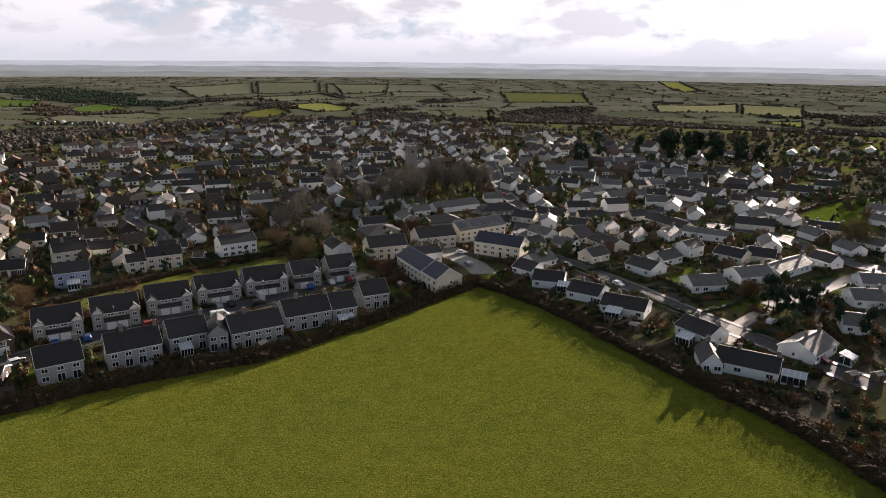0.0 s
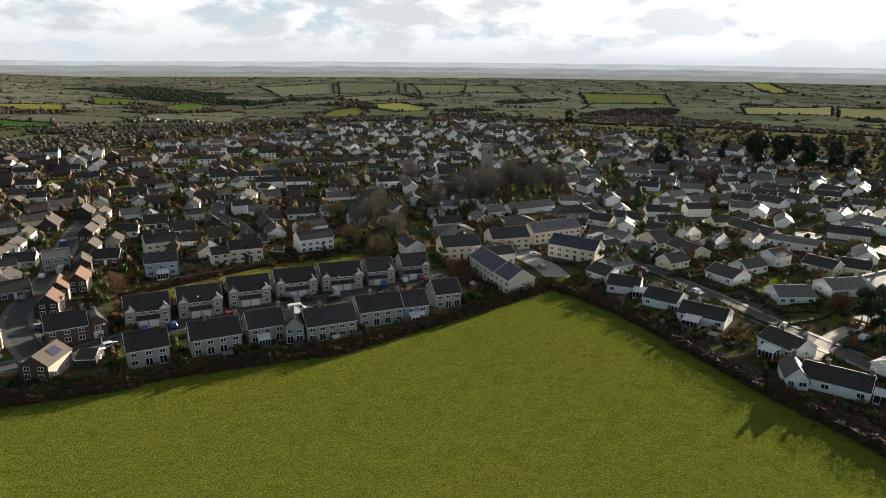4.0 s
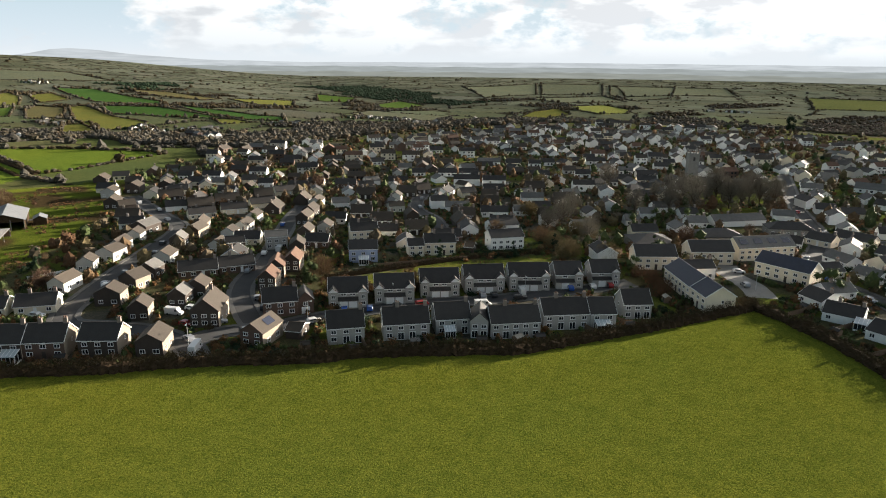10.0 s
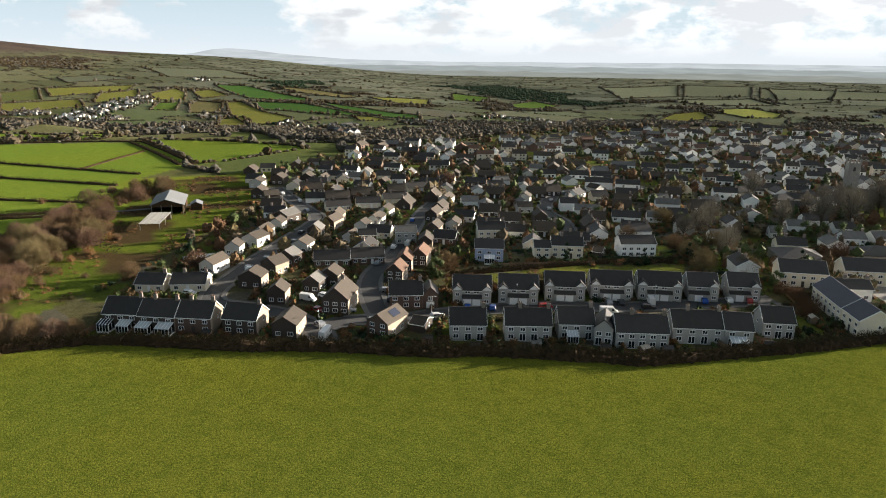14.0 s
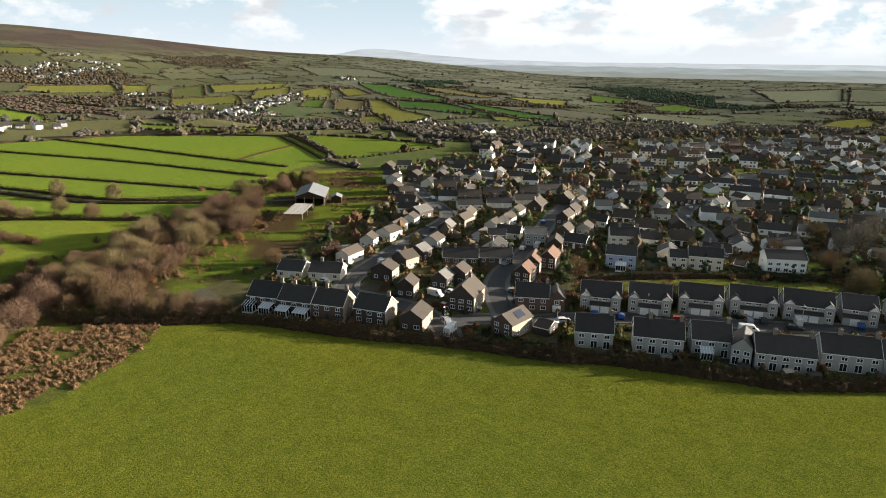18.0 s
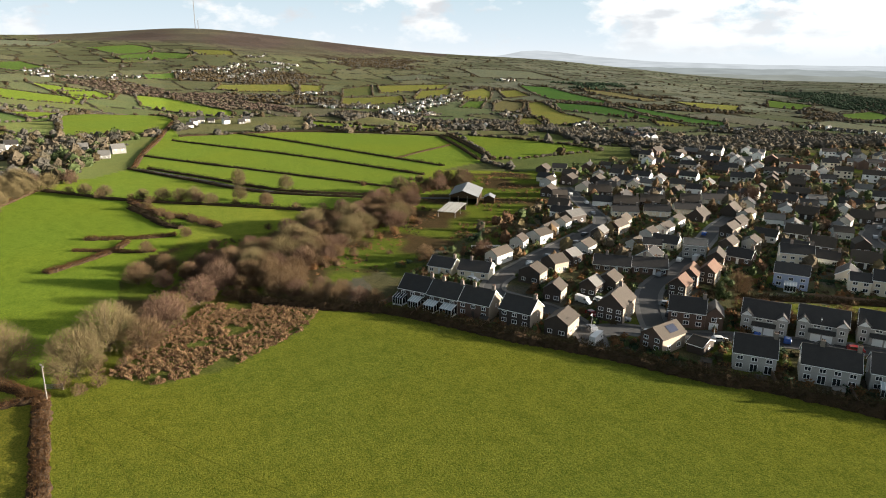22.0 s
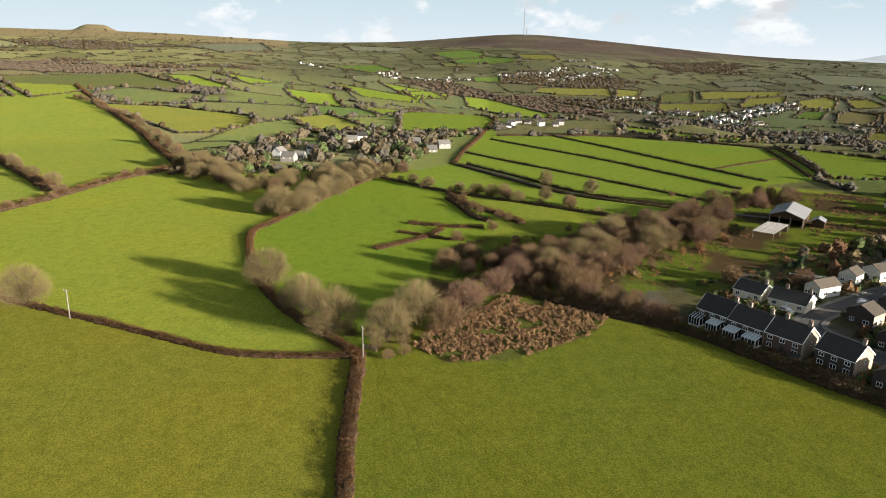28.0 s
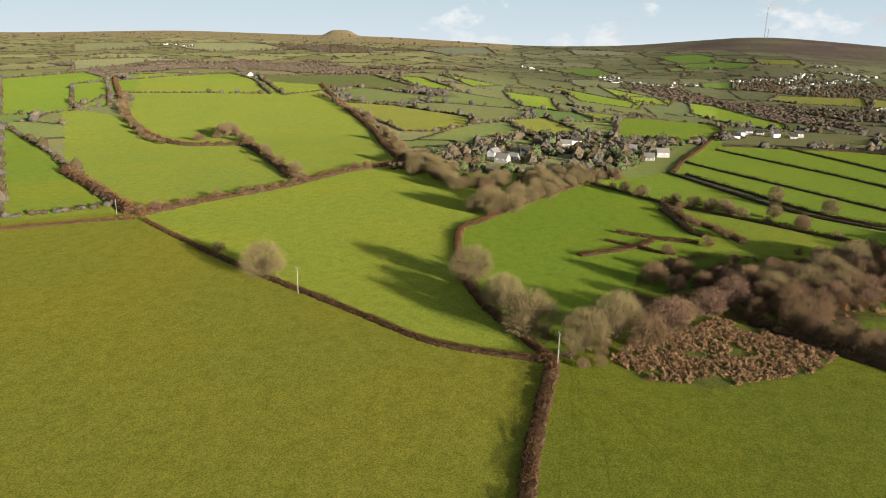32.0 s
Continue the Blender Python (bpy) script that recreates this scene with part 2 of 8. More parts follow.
def land(x, y):
    """Height of the ground at x, y (numbers or arrays): level round the village, then a shallow valley and rising hills."""
    x, y = np.asarray(x, float), np.asarray(y, float)
    r, az = np.hypot(x, y), np.degrees(np.arctan2(x, y))
    el = np.zeros_like(az)
    for k in (-2.0, -1.0, 0.0, 1.0, 2.0):
        el = el + np.interp(az + k, [a for a, _ in SKYLINE], [e for _, e in SKYLINE]) / 5
    top = 70 + 4500 * np.tan(np.radians(el))
    # plateau, then a valley that begins nearer towards the north-west, then the far slopes
    rim = np.interp(az, [-82, -64, -58, -30, -18], [790, 760, 610, 640, 780])
    deep = 46 * np.interp(az, [-101, -80, 60, 90], [0, 1, 1, 0])
    foot = rim + 520
    down = np.clip((r - rim) / 520, 0, 1)
    down = down * down * (3 - 2 * down)
    s = np.clip((r - foot) / (4500 - foot), 0, 1)
    s0 = np.clip((r - 620) / 3880, 0, 1)
    knob = np.clip((r - 4000) / 500, 0, 1)
    flat = np.interp(az, [-101, -80, 60, 90], [1, 0, 0, 1])
    z = flat * top * (0.75 * s0 + 0.25 * s0 * s0) + (1 - flat) * ((top + 46) * (0.75 * s + 0.25 * s * s)) - deep * down
    z = z + 34 * knob ** 1.5 * np.exp(-((az + 109.8) / 1.15) ** 4)
    roll = np.sin(x / 310 + 1.3) * np.cos(y / 270 - 0.4) + 0.6 * np.sin((x + y) / 170)
    z = z + 6 * roll * np.clip((r - 900) / 900, 0, 1) * (1 - np.clip((r - 3000) / 1300, 0, 1))
    return np.where(r > 4550, z - (r - 4550) * 0.2, z)


def inside(x, y, poly):
    x, y = np.asarray(x, float), np.asarray(y, float)
    hit = np.zeros(x.shape, bool)
    for (x0, y0), (x1, y1) in zip(poly, poly[1:] + poly[:1]):
        cross = (y0 > y) != (y1 > y)
        hit ^= cross & (x < (x1 - x0) * (y - y0) / ((y1 - y0) or 1e-9) + x0)
    return hit


VILLAGE = [(-186, 58), (-169, 76), (-147, 92), (-110, 115), (-89, 128), (-53, 149), (-27, 170), (11, 211), (37, 184), (57, 148), (79, 104), (110, 40), (400, 60), (760, 560),
           (330, 1050), (-60, 1000), (-300, 640), (-352, 420), (-330, 300), (-266, 232), (-246, 197), (-229, 167), (-215, 140), (-204, 118), (-194, 92)]
PATCH = [(-192, 41), (-183, 56), (-172, 66), (-160, 57), (-147, 34), (-147, 18), (-157, 10), (-168, 15), (-176, 26)]
SCRUB = [(-168, 12), (-230, 22), (-252, 34), (-268, 60), (-258, 95), (-265, 135), (-300, 180), (-330, 190), (-345, 235), (-330, 300), (-266, 232), (-246, 197), (-229, 167), (-215, 140), (-204, 118), (-194, 92), (-186, 58), (-192, 41), (-180, 30)]
MEADOW = [(-153, -4), (-166, -13), (-183, -24), (-210, -35), (-243, -43), (-278, -46), (-290, -41), (-353, -18), (-404, 5), (-354, 43), (-300, 60), (-262, 45), (-235, 25), (-168, 8)]
MIDDLE = [(-152, -4), (-153, -19), (-166, -51), (-192, -94), (-250, -178), (-262, -190), (-339, -157), (-443, -117), (-358, -42), (-290, -41), (-243, -43), (-183, -24)]
STRIPS = [(-458, 59), (-739, 135), (-617, 117), (-614, 223), (-520, 330), (-387, 281), (-360, 210), (-302, 158), (-266, 137), (-317, 86), (-354, 43), (-401, 7)]
FAR_LEFT = [(-443, -117), (-634, -200), (-1092, -429), (-1100, -770), (-616, -448), (-470, -313), (-497, -261), (-367, -163)]
LEFT_FIELD = [(-262, -194), (-299, -238), (-345, -297), (-660, -560), (-616, -448), (-520, -360), (-478, -300), (-490, -258), (-367, -163)]
TRACKS = [[(-147, 2), (-128, 3), (-105, 3)], [(-146, 6), (-128, 14), (-100, 22)], [(-246, -180), (-205, -160), (-170, -150)], [(-250, -176), (-225, -140)]]
BANK = [(-118, 177), (-97, 206), (-58, 242), (-55, 231), (-90, 193), (-113, 171)]
LAWNS = [[(-55, 260), (-32, 272), (-29, 254), (-52, 240)], [(-48, 240), (-30, 252), (-26, 264), (-46, 262)], [(78, 212), (94, 216), (90, 232), (74, 226)], [(100, 236), (112, 232), (118, 246), (104, 250)], [(124, 262), (150, 268), (150, 284), (126, 280)], [(130, 232), (142, 240), (134, 252), (122, 246)],
         [(-80, 248), (-66, 254), (-70, 262), (-84, 256)], [(62, 240), (72, 244), (66, 256), (58, 250)], [(-10, 366), (20, 380), (14, 420), (-24, 404)], [(-152, 112), (-142, 118), (-146, 121), (-156, 116)], [(-176, 128), (-170, 134), (-180, 138)]]
RIGHT_FIELD = [(170, 300), (173, 322), (202, 351), (235, 364), (420, 420), (420, 330), (190, 292)]
GROVES = [(188, 486, 40), (8, 375, 34), (-45, 262, 16)]
GREEN = {"near": (0.139, 0.154, 0.023), "south": (0.190, 0.186, 0.029), "meadow": (0.160, 0.220, 0.028), "middle": (0.228, 0.262, 0.040), "strips": (0.180, 0.240, 0.036), "left": (0.218, 0.254, 0.046), "far": (0.200, 0.235, 0.036)}


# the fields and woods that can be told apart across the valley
# grey and pale carry some far haze in their colour
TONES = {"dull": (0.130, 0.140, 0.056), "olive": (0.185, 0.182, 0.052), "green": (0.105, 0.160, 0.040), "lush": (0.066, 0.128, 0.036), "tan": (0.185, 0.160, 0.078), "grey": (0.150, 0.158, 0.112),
         "sun": (0.250, 0.262, 0.080), "pale": (0.220, 0.222, 0.120), "bright": (0.180, 0.240, 0.038), "yellow": (0.240, 0.245, 0.058)}
FIELDS, WOODS = [], []


def moor_foot(degrees):
    """Height above which the hill is open moor."""
    return np.interp(degrees, [-88, -77, -70, -60], [112, 84, 54, 44])



def far_field(tone, *corners):
    FIELDS.append((tone, list(corners)))


def far_wood(kind, *corners):
    WOODS.append((kind, list(corners)))


far_field("dull", (-1748, 764), (-1851, 901), (-1540, 751), (-1521, 662))
far_field("dull", (226, 2797), (522, 2634), (396, 1910), (173, 1927))
far_field("dull", (-2774, 289), (-2716, 467), (-2506, 372), (-2554, 284))
far_field("dull", (-1188, -590), (-1347, -421), (-1156, -283), (-1051, -275), (-1091, -380), (-997, -391), (-908, -412))
far_field("olive", (-1844, 914), (-1836, 1161), (-1676, 1035), (-1606, 806))
far_field("olive", (-1500, 653), (-1521, 824), (-1362, 746), (-1358, 588))
far_field("olive", (-1458, 819), (-1673, 964), (-1713, 1090), (-1438, 912), (-1421, 804))
far_field("olive", (-1602, 1050), (-1719, 1206), (-1591, 1149), (-1404, 1005), (-1428, 940))
far_field("olive", (-1630, 1196), (-1654, 1280), (-1469, 1187), (-1430, 1071))
far_field("olive", (-1297, 1039), (-1306, 1087), (-1072, 947), (-945, 908), (-898, 843), (-921, 781), (-1086, 875))
far_field("olive", (-1022, 804), (-1028, 859), (-942, 805), (-905, 767), (-943, 735))
far_field("olive", (-894, 1008), (-849, 1022), (-789, 997), (-814, 947))
far_field("olive", (-1246, 1476), (-1141, 1625), (-990, 1410), (-1056, 1358))
far_field("olive", (-417, 1378), (-434, 1554), (-398, 1652), (-331, 1495), (-370, 1368))
far_field("olive", (-247, 640), (-204, 696), (-193, 660), (-234, 619))
far_field("olive", (-3051, 646), (-2964, 797), (-2709, 751), (-2725, 620))
far_field("olive", (-1847, 463), (-1894, 672), (-1672, 608), (-1691, 466), (-1753, 425))
far_field("olive", (-1879, 689), (-1851, 751), (-1593, 638), (-1599, 586))
far_field("green", (-1240, 809), (-1360, 909), (-1364, 968), (-1204, 840))
far_field("green", (-933, 1730), (-937, 1879), (-793, 1744), (-754, 1561), (-823, 1542))
far_field("green", (-1308, 1996), (-1125, 1951), (-1040, 1738), (-1116, 1705))
far_field("green", (-3274, 273), (-3351, 477), (-3156, 533), (-2916, 480), (-2952, 352))
far_field("green", (-2047, 310), (-2121, 404), (-1961, 380), (-1935, 300))
far_field("green", (-2373, -133), (-2605, 40), (-2263, 106), (-1958, 16))
far_field("green", (-2878, 333), (-3009, 507), (-2806, 621), (-2608, 540), (-2678, 352))
far_field("tan", (-1293, 938), (-1375, 1022), (-1288, 1024), (-1112, 878), (-1152, 834))
far_field("tan", (-1659, 1529), (-1492, 1532), (-1250, 1457), (-1237, 1373), (-1479, 1426))
far_field("lush", (-1788, 1391), (-1699, 1451), (-1274, 1277), (-1193, 1186), (-1381, 1177), (-1539, 1254))
far_field("lush", (-1294, 1102), (-1156, 1148), (-865, 1023), (-918, 1002), (-1109, 980))
far_field("lush", (-1191, 1221), (-865, 1112), (-811, 1117), (-754, 1046), (-828, 1029), (-1008, 1100))
far_field("grey", (-2157, 1107), (-2201, 1276), (-2020, 1280), (-1983, 1048))
far_field("grey", (-2590, 1671), (-2428, 1958), (-1926, 1724), (-2049, 1421))
far_field("grey", (-1040, 2654), (-919, 3336), (-636, 2320), (-728, 2047))
far_field("grey", (-902, 3370), (-630, 3510), (-448, 2520), (-624, 2343))
far_field("grey", (-604, 2087), (-428, 2412), (-299, 2104), (-441, 1880))
far_field("grey", (-555, 3292), (-271, 3368), (-200, 2368), (-297, 2188), (-415, 2479))
far_field("grey", (-540, 3342), (-49, 3220), (3, 2701), (-348, 2395))
far_field("grey", (-4002, -134), (-3749, 227), (-3423, 155), (-3495, -60))
far_field("grey", (-2814, -687), (-3907, -569), (-3075, -397), (-2380, -463))
far_field("sun", (-389, 1718), (-322, 1831), (-228, 1663), (-218, 1557), (-276, 1522), (-340, 1610))
far_field("sun", (1271, 4183), (1379, 4130), (1034, 2800), (879, 2560))
far_field("sun", (647, 1425), (743, 1432), (678, 1302))
far_field("pale", (559, 1864), (896, 2131), (702, 1662), (507, 1643))
far_field("pale", (897, 2095), (1043, 2022), (787, 1518), (694, 1615))
far_field("pale", (-1466, -1198), (-1602, -1126), (-1634, -999), (-1457, -1027), (-1140, -935))
far_field("pale", (-2156, -1752), (-2630, -1791), (-2188, -1472), (-1661, -1354))
far_field("pale", (-2334, -1506), (-2968, -1513), (-2464, -1106), (-1969, -1130))
far_field("bright", (-1586, 80), (-1635, 153), (-1543, 178), (-1468, 104))
far_field("bright", (-840, 40), (-1322, 181), (-737, 141), (-682, 124), (-619, 79), (-654, 30))
far_field("bright", (-1617, 224), (-1604, 284), (-1350, 359), (-786, 243), (-1346, 280), (-1448, 210))
far_field("bright", (-716, 267), (-587, 330), (-570, 359), (-572, 298), (-662, 253))
far_field("bright", (-904, -745), (-1202, -650), (-1106, -554), (-914, -435), (-831, -607), (-661, -549))
far_field("bright", (-1348, -376), (-1351, -320), (-1144, -204), (-1102, -252))
far_field("bright", (-1445, -305), (-1432, -172), (-1294, -209))
far_field("bright", (-1328, -154), (-1373, -64), (-936, -28), (-991, -86))
far_field("bright", (-1589, -75), (-1544, 14), (-1502, 122), (-1404, 104), (-1400, -9))
far_field("bright", (-1709, 28), (-1611, 193), (-1513, 170), (-1551, 76))
far_field("bright", (-946, -13), (-1315, 98), (-915, 76), (-803, 15))
far_field("yellow", (-856, -321), (-841, -235), (-763, -123), (-694, -112), (-635, -134), (-626, -165))
far_field("yellow", (-759, -84), (-804, -43), (-604, 27), (-593, -17), (-643, -50))
far_field("bright", (-542, 342), (-474, 377), (-409, 392), (-388, 386), (-382, 302), (-388, 284), (-461, 314))
far_field("bright", (-605, 258), (-607, 335), (-606, 378), (-563, 320))
far_field("tan", (-307, 386), (-302, 410), (-274, 439), (-267, 421), (-290, 383))
far_field("bright", (-536, -523), (-431, -387), (-329, -271), (-273, -211), (-238, -240))
far_field("bright", (-920, -885), (-1098, -877), (-993, -753), (-696, -528), (-621, -535), (-579, -564))
far_wood("dark", (-1812, 2670), (-1357, 2488), (-939, 2107), (-686, 1842), (-688, 1687), (-930, 1883), (-1251, 2089))
far_wood("dark", (-1808, 1580), (-1810, 1889), (-1495, 1564), (-1638, 1533))
far_wood("bare", (-2766, -1289), (-2810, -875), (-2814, -687), (-2292, -792), (-2460, -1062))
far_wood("russet", (-1793, 118), (-1799, 264), (-1658, 401), (-1365, 484), (-1248, 442), (-1347, 370), (-1559, 300), (-1644, 166))
far_wood("russet", (-1017, -835), (-1326, -935), (-1700, -916), (-1844, -798), (-1465, -458), (-1488, -364), (-1376, -383), (-1315, -593), (-1290, -814), (-1008, -771))
far_wood("russet", (126, 1526), (319, 1588), (445, 1399), (647, 1241), (302, 574), (211, 658), (89, 714))
far_wood("bare", (-1275, 551), (-1164, 635), (-997, 715), (-938, 671), (-1095, 596), (-694, 298))
far_wood("bare", (-905, 755), (-449, 490), (-385, 589), (-542, 1365), (-218, 807), (-190, 1507), (-30, 1465), (-27, 1364), (-189, 703), (-269, 608), (-346, 444), (-446, 401))
far_wood("bare", (-2287, 556), (-2274, 828), (-1948, 817), (-1869, 453), (-1886, 336))
far_wood("bare", (-2966, 1188), (-3261, 1818), (-2596, 1449), (-2412, 1104))
far_wood("bare", (-1624, 287), (-1571, 572), (-1441, 605), (-1380, 502), (-1681, 407))


def in_woods(x, y, kinds):
    hit = np.zeros(np.shape(x), bool)
    sway = 0.020 * np.hypot(x, y)
    x, y = x + sway * np.sin(y / 61 + np.sin(x / 83)), y + sway * np.sin(x / 47 + 1.7 * np.sin(y / 53))
    for kind, poly in WOODS:
        if kind in kinds:
            hit |= inside(x, y, poly)
    return hit


def patchwork(x, y, size):
    """Irregular fields: for each place the field's number (0 to 1) and the distance to its edge, in metres."""
    wx, wy = x + 0.25 * size * np.sin(y / size * 0.9), y + 0.25 * size * np.sin(x / size * 0.7 + 2)
    gx, gy = np.floor(wx / size), np.floor(wy / (size * 0.72))
    f1, f2, num = np.full(x.shape, 1e9), np.full(x.shape, 1e9), np.zeros(x.shape)
    for i in (-1, 0, 1):
        for j in (-1, 0, 1):
            cx, cy = gx + i, gy + j
            h1 = np.modf(np.abs(np.sin(cx * 127.1 + cy * 311.7) * 43758.5))[0]
            h2 = np.modf(np.abs(np.sin(cx * 269.5 + cy * 183.3) * 24634.6))[0]
            d = np.maximum(np.abs(wx - (cx + 0.2 + 0.6 * h1) * size), np.abs(wy - (cy + 0.2 + 0.6 * h2) * size * 0.72) * 1.2)
            near = d < f1
            f2 = np.where(near, f1, np.minimum(f2, d))
            num = np.where(near, np.modf(h1 * 7.31 + h2 * 3.77)[0], num)
            f1 = np.minimum(f1, d)
    return num, (f2 - f1) / 2


def mesh_object(name, verts, faces, mat, parent=None, label="", smooth=False):
    me = bpy.data.meshes.new(name)
    me.from_pydata(verts, [], faces)
    if mat:
        me.materials.append(mat)
    if smooth:
        me.polygons.foreach_set("use_smooth", [True] * len(me.polygons))
    ob = new(name, me)
    if parent:
        ob.parent = parent
    return tagged(ob, label) if label else ob


def woodland(x, y):
    """Where the valley's woods and the scrubby commons are, 0 to 1."""
    r, az = np.hypot(x, y), np.degrees(np.arctan2(x, y))
    n = np.sin(x / 95 + 2 * np.sin(y / 140)) + np.sin(y / 80 + 1.7 * np.sin(x / 120 + 1)) + 0.7 * np.sin((x - y) / 47)
    belt = 1.5 * np.exp(-((r - 950) / 170) ** 2) * ((az > -75) & (az < 60)) + 0.9 * np.exp(-((r - 1700) / 350) ** 2) * (az > -78)
    belt = belt + 0.9 * np.exp(-((r - 1000) / 140) ** 2) * ((az <= -75) & (az > -95))
    belt = belt + 1.2 * np.exp(-((r - 1750) / 120) ** 2) * (az < -98) + 1.5 * np.exp(-((r - 1180) / 130) ** 2) * ((az < -97) & (az > -113)) - 0.6 * (r > 2300)
    w = np.clip((n * 0.75 + belt - 1.25) / 0.5, 0, 1)
    w = np.where(in_woods(x, y, ("bare", "russet", "dark")), 1.0, w)
    for _, poly in FIELDS:
        w = np.where(inside(x, y, poly), 0.0, w)
    return w


# ---- ground: one sheet from under the drone to the skyline ----
def build_ground():
    az = np.radians(np.concatenate([np.arange(-139, 39, 0.17), np.arange(39, 221, 3.0)]))
    rad = np.concatenate([[0.5, 4, 25, 50], 68 * 1.0125 ** np.arange(0, 346)])
    rad = rad[rad < 4960]
    R, A = np.meshgrid(rad, az, indexing="ij")
    X, Y = R * np.sin(A), R * np.cos(A)
    Z = land(X, Y)
    far, edge = patchwork(X, Y, 190.0)
    col = np.zeros(X.shape + (3,))
    for k, c in ((0.0, (0.120, 0.140, 0.052)), (0.22, (0.140, 0.158, 0.056)), (0.45, (0.128, 0.132, 0.058)), (0.62, (0.155, 0.150, 0.074)), (0.8, (0.100, 0.138, 0.044)), (0.93, (0.105, 0.086, 0.060))):
        col[far >= k] = c
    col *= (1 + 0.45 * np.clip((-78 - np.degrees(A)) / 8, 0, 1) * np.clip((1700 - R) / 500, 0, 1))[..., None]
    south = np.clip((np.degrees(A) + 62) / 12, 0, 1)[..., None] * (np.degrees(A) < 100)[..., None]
    # distance blends the ground into duller hill tones, haze put into the colour
    haze_blend = np.clip((R - 800) / 1200, 0, 0.85)[..., None]
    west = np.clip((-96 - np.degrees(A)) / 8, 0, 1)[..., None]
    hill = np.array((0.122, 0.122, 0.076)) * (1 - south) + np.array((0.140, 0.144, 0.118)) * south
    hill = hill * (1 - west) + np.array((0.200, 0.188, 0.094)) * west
    col = col * (1 - haze_blend) + hill * (0.72 + 0.56 * far[..., None]) * haze_blend
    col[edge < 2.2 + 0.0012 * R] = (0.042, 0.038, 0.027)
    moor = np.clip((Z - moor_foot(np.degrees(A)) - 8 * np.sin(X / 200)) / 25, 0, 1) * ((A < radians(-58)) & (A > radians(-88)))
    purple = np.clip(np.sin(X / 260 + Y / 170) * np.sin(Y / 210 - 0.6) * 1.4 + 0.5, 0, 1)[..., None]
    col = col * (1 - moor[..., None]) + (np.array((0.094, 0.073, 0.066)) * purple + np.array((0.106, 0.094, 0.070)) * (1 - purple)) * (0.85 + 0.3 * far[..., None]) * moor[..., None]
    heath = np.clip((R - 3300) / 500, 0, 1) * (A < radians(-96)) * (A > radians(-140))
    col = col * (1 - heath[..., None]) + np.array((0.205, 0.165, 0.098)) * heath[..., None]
    wood = woodland(X, Y)[..., None] * (R > 560)[..., None]
    col = col * (1 - wood) + np.array((0.060, 0.046, 0.034)) * wood
    for k, (tone, poly) in enumerate(FIELDS):
        col[inside(X, Y, poly)] = np.array(TONES[tone]) * (0.9 + 0.2 * ((k * 7) % 5) / 4)
    close = R < 430
    col[close & (A < radians(60))] = GREEN["far"]
    for poly, key in ((STRIPS, "strips"), (FAR_LEFT, "left"), (LEFT_FIELD, "left"), (MIDDLE, "middle"), (MEADOW, "meadow")):
        col[inside(X, Y, poly)] = GREEN[key]
    near = (R < 330) & (Y < 220)
    field = near & ~inside(X, Y, MIDDLE) & ~inside(X, Y, MEADOW) & (X > -265)
    col[field & ((Y < 60) | (X > -190))] = GREEN["near"]
    col[field & (Y < -4.5) & (X < -20)] = GREEN["south"]
    v = inside(X, Y, VILLAGE)
    lawn = np.sin(X / 9 + np.sin(Y / 13)) * np.sin(Y / 11 + np.sin(X / 17))
    vc = np.where((lawn > 0.45)[..., None], (0.112, 0.130, 0.030), np.where((lawn < -0.35)[..., None], (0.112, 0.102, 0.082), (0.102, 0.094, 0.050)))
    # lightened with distance: haze worked into the village ground colour
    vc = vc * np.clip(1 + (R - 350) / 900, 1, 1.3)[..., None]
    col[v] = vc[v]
    for poly in LAWNS:
        col[inside(X, Y, poly)] = (0.125, 0.150, 0.028)
    col[inside(X, Y, BANK)] = (0.150, 0.160, 0.034)
    s = inside(X, Y, SCRUB)
    mixed = np.clip((np.sin(X / 14 + 1 + 0.8 * np.sin(Y / 6)) * np.sin(Y / 10 - X / 31 + 0.7 * np.sin(X / 5)) + 0.35) * 2.2, 0, 1)[..., None]
    sc = np.array((0.120, 0.150, 0.024)) * mixed + np.array((0.080, 0.056, 0.030)) * (1 - mixed)
    col[s] = sc[s]
    for line in TRACKS:
        for (x0, y0), (x1, y1) in zip(line, line[1:]):
            t = np.clip(((X - x0) * (x1 - x0) + (Y - y0) * (y1 - y0)) / ((x1 - x0) ** 2 + (y1 - y0) ** 2), 0, 1)
            near_line = np.hypot(X - x0 - t * (x1 - x0), Y - y0 - t * (y1 - y0))
            col *= 1 - 0.10 * np.exp(-(np.abs(near_line - 0.8) / 0.35) ** 2)[..., None]
    col[inside(X, Y, PATCH)] = (0.112, 0.118, 0.030)
    col[inside(X, Y, RIGHT_FIELD)] = (0.110, 0.150, 0.022)
    nr, na = X.shape
    verts = np.stack([X, Y, Z], -1).reshape(-1, 3)
    i, j = np.meshgrid(np.arange(nr - 1), np.arange(na), indexing="ij")
    a, b = i * na + j, i * na + (j + 1) % na
    faces = np.stack([a, b, b + na, a + na], -1).reshape(-1, 4)[:, ::-1]
    me = bpy.data.meshes.new("ground")
    me.vertices.add(len(verts))
    me.vertices.foreach_set("co", verts.ravel())
    loops = np.concatenate([faces.ravel(), np.arange(na)])
    me.loops.add(len(loops))
    me.loops.foreach_set("vertex_index", loops)
    me.polygons.add(len(faces) + 1)
    me.polygons.foreach_set("loop_start", np.arange(0, faces.size + 1, 4))
    me.polygons.foreach_set("use_smooth", np.ones(len(faces) + 1, bool))
    me.update(calc_edges=True)
    at = me.attributes.new("cover", "FLOAT_COLOR", "POINT")
